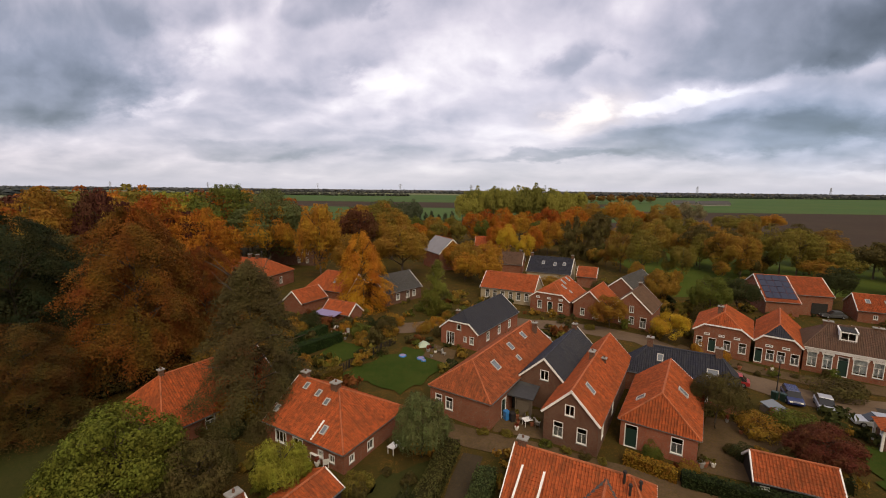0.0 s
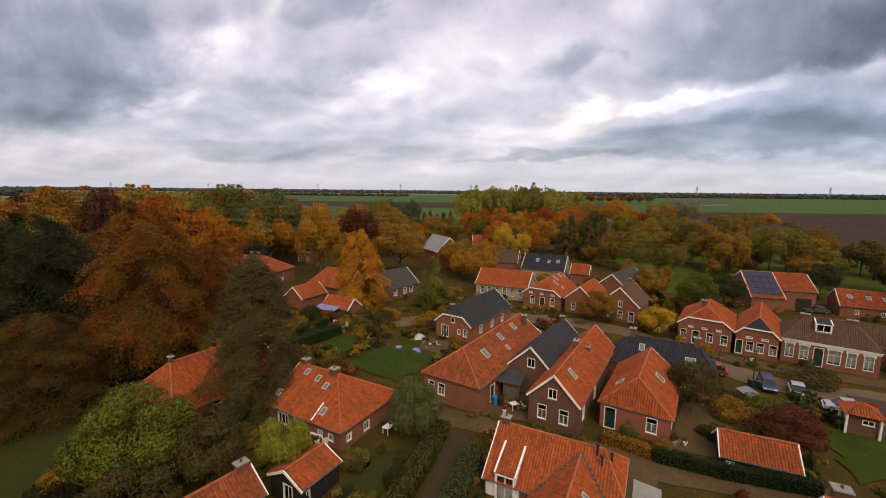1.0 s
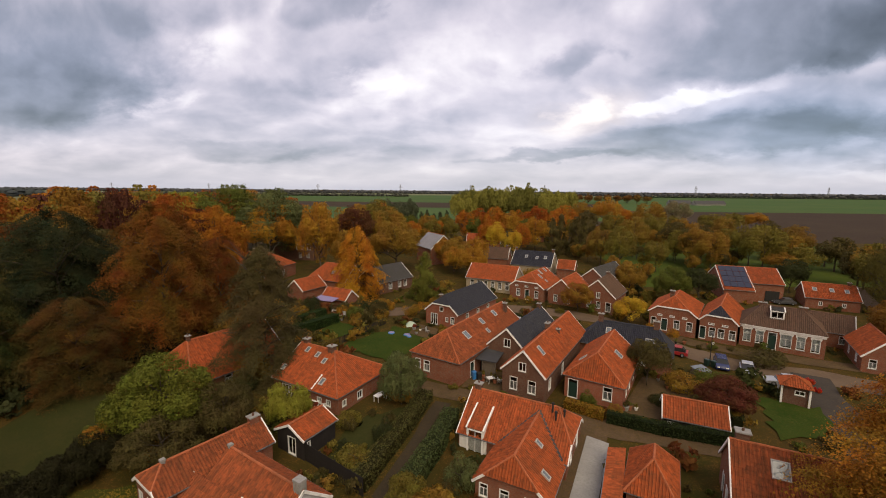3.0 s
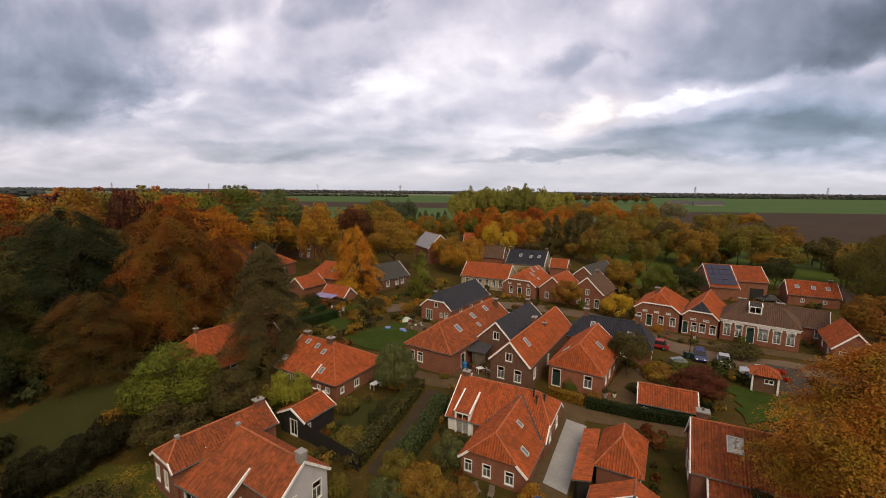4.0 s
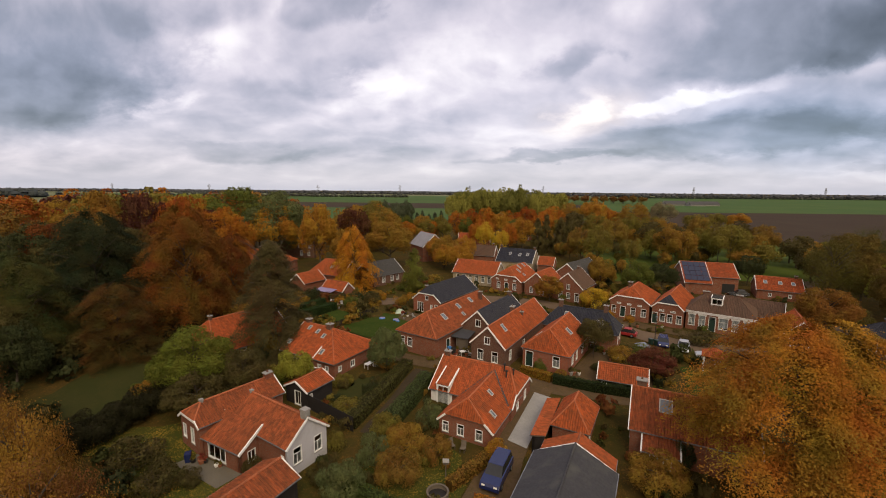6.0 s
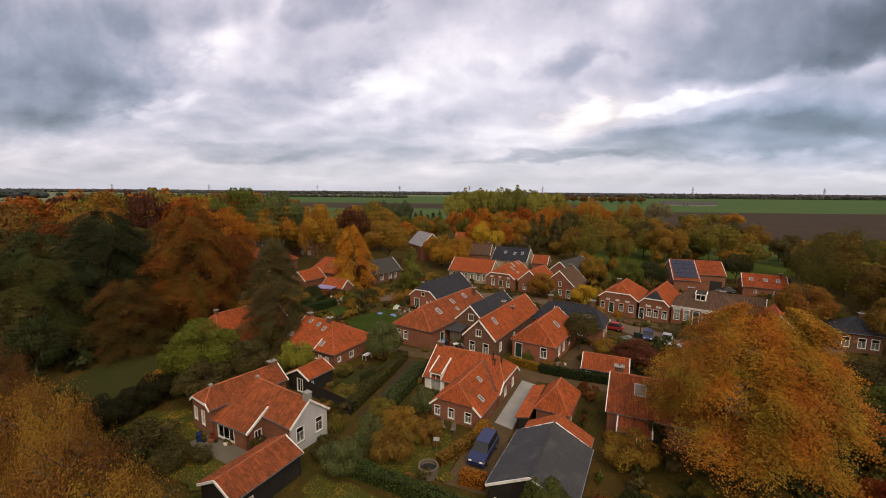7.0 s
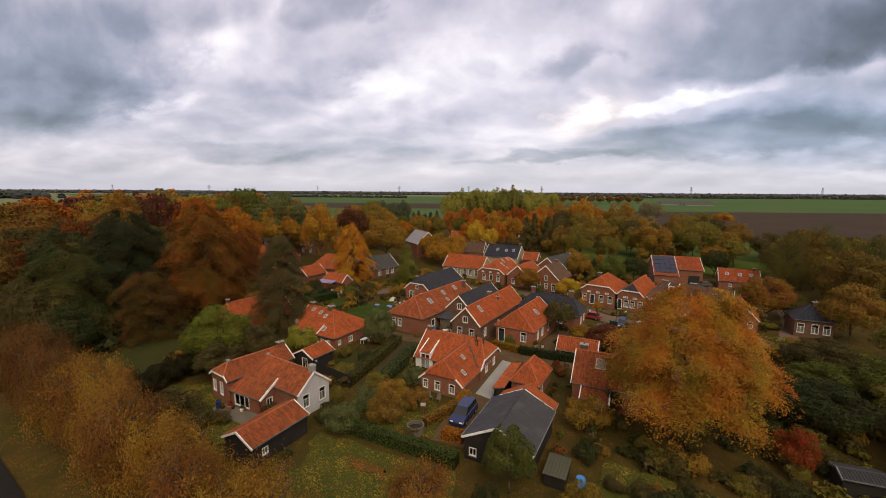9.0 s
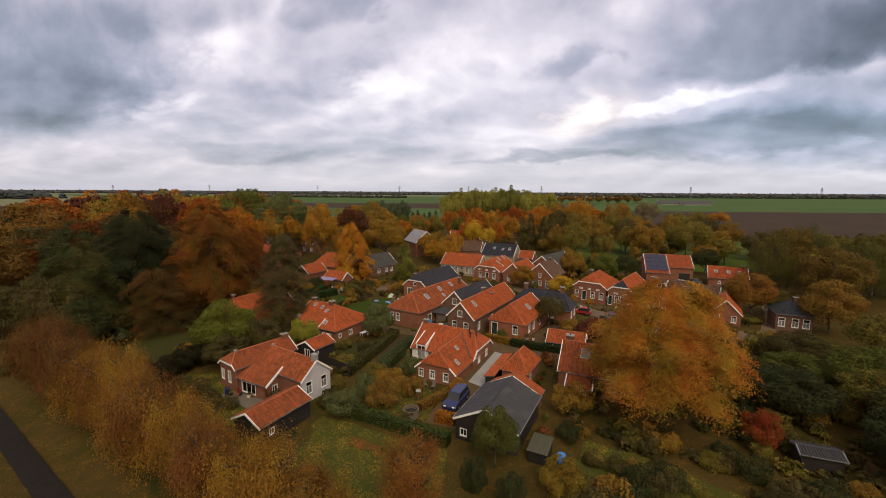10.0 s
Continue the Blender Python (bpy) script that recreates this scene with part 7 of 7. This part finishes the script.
def chair(x, y, turn, mat=WOOD, label="weathered wooden garden chair on a terrace"):
    t = thing("garden_chair", x, y, ground_z(x, y) + 0.05, turn, label, "chair", "garden chairs")
    part("seat", shared(("seat", mat.name), lambda: Solid().box(-0.26, 0.26, -0.26, 0.26, 0.38, 0.43, 0.01).mesh("seat", mat)), t)
    part("backrest", shared(("bk", mat.name), lambda: Solid().hexa([(-0.26, 0.22, 0.43), (0.26, 0.22, 0.43), (0.26, 0.27, 0.43), (-0.26, 0.27, 0.43), (-0.26, 0.36, 1.0), (0.26, 0.36, 1.0), (0.26, 0.41, 1.0), (-0.26, 0.41, 1.0)]).mesh("backrest", mat)), t)
    for px, py in ((-0.22, -0.22), (0.22, -0.22), (-0.22, 0.22), (0.22, 0.22)):
        part("leg", shared(("cleg", mat.name), lambda: Solid().box(-0.025, 0.025, -0.025, 0.025, 0, 0.38).mesh("leg", mat)), t, Matrix.Translation((px, py, 0)))


table(-6.1, 38.7, 60)
table(-13.0, 37.0, -28)
table(7.6, 44.0, 20)
table(-21.2, 72.5, 10)
for a, b, r, mt in ((-13.9, 36.6, 150, WHITE), (-12.0, 36.2, 200, WHITE), (-5.4, 39.4, 240, WHITE), (6.1, 21.6, 30, WOOD), (7.2, 21.2, 340, WOOD), (8.4, 43.6, 90, WOOD), (6.9, 44.6, 270, WOOD), (-20.4, 73.2, 80, WHITE),
                    (-22.1, 72.0, 260, WHITE), (-19.0, 70.6, 20, STONE), (-3.0, 63.4, 100, WOOD), (-2.2, 62.4, 60, STONE)):
    chair(a, b, r, mt, "white plastic garden chair outdoors" if mt is WHITE else "grey stone-coloured garden chair" if mt is STONE else "weathered wooden garden chair outdoors")
for a, b, r, nm in ((-8.4, 61.6, 0.55, "round blue paddling pool on a lawn"), (-5.6, 60.8, 0.55, "round blue paddling pool on a lawn"), (-5.1, 60.0, 0.35, "small blue plastic tub on a lawn")):
    p = thing("paddling_pool", a, b, ground_z(a, b) + 0.05, 0, nm, "paddling pool", "lawn toys")
    part("ring", Solid().tube([(0, 0, 0), (0, 0, 0.12), (0, 0, 0.24)], [r, r * 1.06, r], 20).mesh("ring", BLUE, True), p)
    part("water", Solid().tube([(0, 0, 0.2), (0, 0, 0.255)], [r * 0.86, r * 0.86], 20).mesh("water", POLY), p)
PALE = plain("pale green canvas", (0.42, 0.5, 0.4), (0.36, 0.44, 0.36), 4.0, 0.9)
tent = thing("play_tent", -5.6, 66.2, 0.05, 20, "collapsed pale green play tent", "tent")
part("cover", Solid().hexa([(-1.1, -0.8, 0), (1.0, -0.9, 0), (1.2, 0.8, 0), (-0.9, 0.9, 0), (-0.2, -0.2, 0.9), (0.4, -0.3, 0.55), (0.5, 0.2, 0.6), (-0.1, 0.2, 0.8)]).mesh("cover", PALE), tent)
for a, b, mt, lb in ((40.2, 53.4, DOOR_GREEN, "dark green wheeled waste bin"), (40.9, 52.9, DOOR_GREEN, "dark green wheeled waste bin"), (5.3, 45.0, BLUE, "blue wheeled waste bin"), (5.9, 44.7, TARRED, "black wheeled waste bin"), (-19.4, 18.3, CAR_BLUE, "dark blue plastic barrel"), (16.0, 20.6, BLUE, "bright blue plastic bucket")):
    k = thing("waste_bin", a, b, ground_z(a, b) + 0.06, 25, lb + " outdoors", "bin", "waste bins")
    part("body", shared(("bin", mt.name), lambda: Solid().box(-0.24, 0.24, -0.28, 0.28, 0, 0.92, -0.04).mesh("body", mt)), k)
    part("lid", shared(("lid", mt.name), lambda: Solid().box(-0.3, 0.3, -0.34, 0.34, 0.92, 1.0, 0.03).mesh("lid", mt)), k)
TERRACOTTA = plain("terracotta", (0.30, 0.11, 0.055), (0.24, 0.09, 0.05), 9.0, 0.9, 0.3, 0.01, (0.16, 0.10, 0.07))
pots = random.Random(31)
for lo, hi, n in (((-22, 68), (-13, 74), 16), ((-4.8, 60.5), (-1.4, 65.5), 7), ((5.4, 42.9), (9.0, 45.5), 6), ((28.5, 43.5), (37.5, 50), 14), ((-14.5, 36), (-11, 38), 5), ((-19.5, 17.2), (-15, 18.2), 5), ((38, 62.2), (47, 62.6), 6), ((21.5, 37.6), (24.5, 38.4), 4)):
    for i in range(n):
        a, b = pots.uniform(lo[0], hi[0]), pots.uniform(lo[1], hi[1])
        r, mt = pots.uniform(0.16, 0.32), pots.choice((TERRACOTTA, WHITE, STONE, TERRACOTTA, TARRED))
        k = thing("flower_pot", a, b, ground_z(a, b) + 0.06, pots.uniform(0, 90), {TERRACOTTA: "terracotta flower pot with a small plant", WHITE: "white garden pot with a small plant", STONE: "grey stone pot with a small plant"}.get(mt, "black plastic pot with a small plant"), "flower pot", "flower pots")
        k.scale = (r / 0.25,) * 3
        part("pot", shared(("pot", mt.name), lambda: Solid().tube([(0, 0, 0), (0, 0, 0.36), (0, 0, 0.37), (0, 0, 0.44)], [0.17, 0.24, 0.27, 0.27], 10).mesh("pot", mt)), k)
        crown = part("plant", PROTO["low"][i % 5][0], k, pose(0, 0, 0.42) @ Matrix.Diagonal((0.34, 0.34, pots.uniform(0.35, 0.7), 1)))
        crown.color = (*pots.choice((GREEN, OLIVE, (0.22, 0.05, 0.03), DUSK)), 1)
lamp = thing("street_lamp", 41.6, 55.0, ground_z(41.6, 55), 0, "slim dark street lamp beside the road", "street lamp")
part("pole", Solid().tube([(0, 0, -0.1), (0, 0, 1.2), (0, 0, 4.2)], [0.09, 0.06, 0.045], 10).mesh("pole", TARRED), lamp)
part("lantern", Solid().tube([(0, 0, 4.2), (0, 0, 4.3), (0, 0, 4.6), (0, 0, 4.75)], [0.08, 0.16, 0.22, 0.05], 10).mesh("lantern", ZINC), lamp)
cold = thing("cold_frame", 37.2, 49.6, ground_z(37.2, 49.6), 20, "small glass-topped garden frame", "garden frame")
part("box", Solid().box(-1.0, 1.0, -0.8, 0.8, -0.1, 0.8).mesh("box", WOOD), cold)
part("glass_top", Solid().hexa([(-1.05, -0.85, 0.8), (1.05, -0.85, 0.8), (1.05, 0.85, 1.15), (-1.05, 0.85, 1.15), (-1.05, -0.85, 0.85), (1.05, -0.85, 0.85), (1.05, 0.85, 1.2), (-1.05, 0.85, 1.2)]).mesh("glass_top", SKYPANE), cold)

# bright red autumn shrubs behind the kiosk
for a, b, r in ((50.0, 45.7, 0.55), (50.9, 48.2, 0.6)):
    tree("bush", a, b, 1.0, r, (0.42, 0.022, 0.015), "small bright red shrub beside a lane", "bush", "garden shrubs")
# shrubs against the house fronts
for a, b, r, hh, c in ((18.2, 38.55, 1.0, 2.4, GREEN), (20.6, 36.9, 1.0, 1.5, BROWN), (8.6, 40.4, 0.7, 0.9, GREEN), (10.4, 39.4, 0.6, 0.8, OLIVE), (12.0, 38.6, 0.7, 0.9, DUSK), (13.4, 38.0, 0.6, 0.7, OLIVE), (2.6, 42.2, 0.7, 0.9, OLIVE), (5.0, 41.9, 0.7, 0.8, OLIVE),
                       (38.6, 68.0, 1.2, 2.3, GOLD), (41.4, 65.8, 1.1, 1.7, GOLD), (29.2, 48.5, 0.8, 1.2, DUSK), (-12.6, 17.4, 0.9, 1.6, DUSK), (0.2, 66.0, 0.5, 0.7, OLIVE)):
    tree("bush", a, b, hh, r, c, "low shrub against a house wall", "bush", "garden shrubs")
# added bushes put the shade under the western trees into dark leaf colours
under = random.Random(8)
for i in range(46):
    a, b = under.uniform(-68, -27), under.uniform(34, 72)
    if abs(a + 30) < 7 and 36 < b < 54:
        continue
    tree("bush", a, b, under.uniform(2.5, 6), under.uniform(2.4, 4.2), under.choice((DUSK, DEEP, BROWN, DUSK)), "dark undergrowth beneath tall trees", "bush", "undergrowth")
# shrubs that fill the gardens
rng = random.Random(5)
for lo, hi, n, sizes in (((-21, 67), (-8, 76), 12, (1.0, 2.2)), ((-4, 75), (8, 88), 7, (1.0, 2.0)), ((22, 37), (37, 47), 12, (0.8, 1.6)), ((-30, 40), (-18, 58), 12, (1.3, 2.6)), ((-9, 25), (-4, 36), 8, (0.5, 1.0)), ((14, 74), (30, 80), 5, (0.6, 1.2)),
                         ((36, 60), (60, 60.5), 8, (0.5, 0.9)), ((26, 0), (48, 20), 30, (0.8, 2.0)), ((20, -12), (70, 2), 34, (1.2, 2.6)), ((-14, 70), (-2, 88), 12, (1.0, 2.2)), ((-36, 58), (-26, 76), 14, (1.2, 2.6)), ((46, 14), (72, 32), 16, (1.2, 2.4)), ((22, 3), (31, 12), 9, (0.7, 1.5)), ((-3, 3), (4, 12), 0, (1, 1)), ((-6, 16), (4, 25), 9, (0.6, 1.3)), ((48, 80), (64, 96), 8, (1.2, 2.4)), ((-34, 24), (-22, 36), 9, (1.2, 2.2)), ((20, 98), (60, 118), 12, (1.4, 3.0)), ((55, 28), (80, 44), 12, (1.5, 3.0))):
    for i in range(n):
        a, b = rng.uniform(lo[0], hi[0]), rng.uniform(lo[1], hi[1])
        r = rng.uniform(*sizes)
        tree("bush", a, b, r * rng.uniform(1.1, 1.7), r, rng.choice((OLIVE, DUSK, GREEN, BROWN, DUSK, DEEP, GOLD) if b > 20 else (DUSK, DEEP, OLIVE, DUSK, BROWN)), "low garden shrub in autumn leaf", "bush", "garden shrubs")

# low shrubs and flower beds round the houses and along the gardens
bed = random.Random(77)


def clear_of(a, b, r):
    for x, y, turn, length, width in FOOT:
        c, q = math.cos(radians(turn)), math.sin(radians(turn))
        u, v = (a - x) * c + (b - y) * q, -(a - x) * q + (b - y) * c
        if -r - 0.25 < u < length + r + 0.25 and abs(v) < width / 2 + r + 0.25:
            return False
    for points, width in WAYS:
        for (x0, y0), (x1, y1) in zip(points, points[1:]):
            k = max(0.0, min(1.0, ((a - x0) * (x1 - x0) + (b - y0) * (y1 - y0)) / ((x1 - x0) ** 2 + (y1 - y0) ** 2)))
            if math.hypot(a - x0 - k * (x1 - x0), b - y0 - k * (y1 - y0)) < width / 2 + r * 0.6:
                return False
    for corners in PLOTS:
        if len(corners) == 4 and max(math.dist(corners[0], corners[2]), 0) < 40:
            turns = [(q[0] - p[0]) * (b - p[1]) - (q[1] - p[1]) * (a - p[0]) for p, q in zip(corners, corners[1:] + corners[:1])]
            if all(k > 0 for k in turns) or all(k < 0 for k in turns):
                return False
    return True


BED = (OLIVE, DUSK, GREEN, BROWN, DUSK, DEEP, (0.24, 0.15, 0.028), OLIVE, (0.05, 0.055, 0.016), (0.16, 0.06, 0.02))
spots = [[] for _ in BED]
# against the walls
for x, y, turn, length, width in FOOT:
    if not (y < 104 and -36 < x < 84):
        continue
    c, q = math.cos(radians(turn)), math.sin(radians(turn))
    for i in range(int(length + width) // 2):
        r = bed.uniform(0.35, 0.95)
        if bed.random() < 0.68:
            u, v = bed.uniform(0, length), bed.choice((-1, -1, 1)) * (width / 2 + r + 0.35)
        else:
            u, v = bed.choice((-r - 0.35, length + r + 0.35)), bed.uniform(-width / 2, width / 2)
        a, b = x + u * c - v * q, y + u * q + v * c
        if clear_of(a, b, r * 0.6):
            bed.choice(spots).append((a, b, r, r * bed.uniform(1.0, 1.9)))
# over the open garden ground
for i in range(1300):
    a, b = bed.uniform(-30, 66), bed.uniform(12, 98)
    r = bed.uniform(0.4, 1.5) if bed.random() < 0.8 else bed.uniform(1.4, 2.2)
    if noise.noise(Vector((a * 0.11, b * 0.11, 3.0))) > -0.1 and clear_of(a, b, r):
        bed.choice(spots).append((a, b, r, r * bed.uniform(0.8, 1.6)))
# dark shrubs along the western lawns
for i in range(60):
    a, b = bed.uniform(-66, -36), bed.uniform(22, 44)
    if a + b * 0.9 < 6 and bed.random() < 0.8 and not (-45 < a < -33 and 25 < b < 38):
        spots[bed.choice((1, 4, 5, 5))].append((a, b, bed.uniform(1.2, 2.6), bed.uniform(1.2, 2.8)))
# rank growth under the eastern trees
for i in range(260):
    a, b = bed.uniform(24, 80), bed.uniform(-14, 26)
    r = bed.uniform(0.5, 1.8)
    if clear_of(a, b, r):
        spots[bed.choice((1, 4, 5, 8, 8, 0))].append((a, b, r, r * bed.uniform(0.6, 1.3)))


def planting(color, places, seed):
    """Many low shrubs of one colour, as one leafy mesh."""
    r = np.random.default_rng(seed)
    out = []
    for a, b, rad, high in places:
        me = PROTO["low"][r.integers(0, 5)][0]
        co = np.empty(len(me.vertices) * 3, dtype=np.float32)
        me.vertices.foreach_get("co", co)
        co = co.reshape(-1, 3)
        t = r.uniform(0, 2 * math.pi)
        rot = np.array([[math.cos(t), -math.sin(t), 0], [math.sin(t), math.cos(t), 0], [0, 0, 1]])
        out.append((co * np.array([rad, rad, high])) @ rot.T + np.array([a, b, ground_z(a, b)]))
    ob = new("garden_planting", quads_from("garden_planting", np.concatenate(out), LEAF_LOW))
    ob.color = (*color, 1)
    tagged(ob, "mixed low garden shrubs in autumn colours", "shrubs", kind="stuff")


for k, (c, places) in enumerate(zip(BED, spots)):
    planting(c, places, 40 + k)
house("low dark shed with a flat felt roof", 43.9, 7.6, -18, 3.6, 2.4, -1, 0.7, 1.05, FELT, TARRED, name="shed", category="shed", group="sheds", barge=ZINC)

# ---- the far land ----


def far_wood(x0, x1, y, height, depth, color, label, seed):
    """A distant belt of trees: one rough crown line of many lumps."""
    r = np.random.default_rng(seed)
    n = int((x1 - x0) / (height * 0.45))
    s = Solid()
    for i in range(n):
        cx, cy = x0 + (x1 - x0) * (i + r.uniform(-0.5, 0.5)) / n, y + r.uniform(-depth, depth)
        hh, w = height * r.uniform(0.55, 1.1), height * r.uniform(0.4, 0.75)
        s.tube([(cx, cy, -0.2), (cx, cy, hh * 0.35), (cx + r.uniform(-1, 1), cy, hh * 0.75), (cx, cy, hh)], [w * 0.8, w, w * 0.8, w * 0.2], 7)
    ob = new("far_wood", s.mesh("far_wood", LEAF, True))
    ob.color = (*color, 1)
    tagged(ob, label, "wood", kind="stuff")


# wood colours greyed and lightened to paint in the haze of distance
far_wood(-3300, 3500, 2150, 15, 120, (0.10, 0.108, 0.118), "distant horizon belt of woods with haze in its colour", 3)
far_wood(-2600, 400, 1900, 13, 60, (0.095, 0.10, 0.10), "far belt of woods with haze in its colour", 4)
far_wood(420, 2600, 1750, 12, 50, (0.095, 0.10, 0.10), "far belt of woods with haze in its colour", 5)
far_wood(-900, -150, 1250, 10, 25, (0.085, 0.09, 0.07), "distant hedgerow across the fields", 6)
SMALL_WOOD = [(208 + 7.4 * i, 800 + (i * 7 % 5) * 11, 14 + (i * 5 % 4), 9.0) for i in range(22)]
for k, c in enumerate(((0.17, 0.10, 0.026), (0.15, 0.07, 0.022))):
    grove(SMALL_WOOD[k::2], c, "small brown autumn wood behind the fields", 310 + k)
far_wood(-1800, -900, 900, 18, 60, (0.06, 0.07, 0.07), "dark pine wood in the distance", 8)
far_wood(560, 1900, 1480, 5, 8, (0.03, 0.04, 0.03), "low hedge at the end of a field", 9)

for x, y, ln in ((376, 752, 34), (404, 724, 24), (432, 738, 28)):
    f = thing("farm_shed", x, y, 0, -4, "long low grey farm shed far across the fields", "farm shed", "farm sheds")
    part("wall", Solid().box(0, ln, 0, 18, -0.2, 3).mesh("wall", STONE), f)
    part("roof", Solid().hexa([(-1, -1, 3), (ln + 1, -1, 3), (ln + 1, 19, 3), (-1, 19, 3), (-1, 8.8, 8), (ln + 1, 8.8, 8), (ln + 1, 9.2, 8), (-1, 9.2, 8)]).mesh("roof", TILE_GREY), f)
    part("gable", Solid().hexa([(-1.6, 0, 0), (-1.1, 0, 0), (-1.1, 18, 0), (-1.6, 18, 0), (-1.6, 8.5, 8), (-1.1, 8.5, 8), (-1.1, 9.5, 8), (-1.6, 9.5, 8)]).mesh("gable", STONE), f)


def pylon(x, y, height):
    p = thing("pylon", x, y, 0, 20, "grey steel lattice power pylon on the horizon", "pylon", "pylons")
    b, t = 4.2, 1.0
    for sx in (-1, 1):
        for sy in (-1, 1):
            part("leg", Solid().beam((sx * b, sy * b, -0.5), (sx * t, sy * t, height), 0.7, 0.7, (0, 1, 0)).mesh("leg", STEEL), p)
    for i in range(6):
        z0, z1 = height * i / 6, height * (i + 1) / 6
        w0, w1 = b + (t - b) * i / 6, b + (t - b) * (i + 1) / 6
        part("brace", Solid().beam((-w0, -w0, z0), (w1, -w1, z1), 0.4, 0.4, (0, 1, 0)).mesh("brace", STEEL), p)
        part("brace", Solid().beam((w0, w0, z0), (-w1, w1, z1), 0.6, 0.6, (0, 1, 0)).mesh("brace", STEEL), p)
    for z, w in ((0.68, 11), (0.82, 9), (0.96, 6)):
        part("arm", Solid().beam((-w, 0, height * z), (w, 0, height * z), 1.0, 1.2).mesh("arm", STEEL), p)


for x, y in ((-1510, 2500), (-810, 2400), (-320, 2300), (60, 2200), (420, 2100), (1095, 2000), (1690, 2000), (-2200, 2600)):
    pylon(x, y, 44)
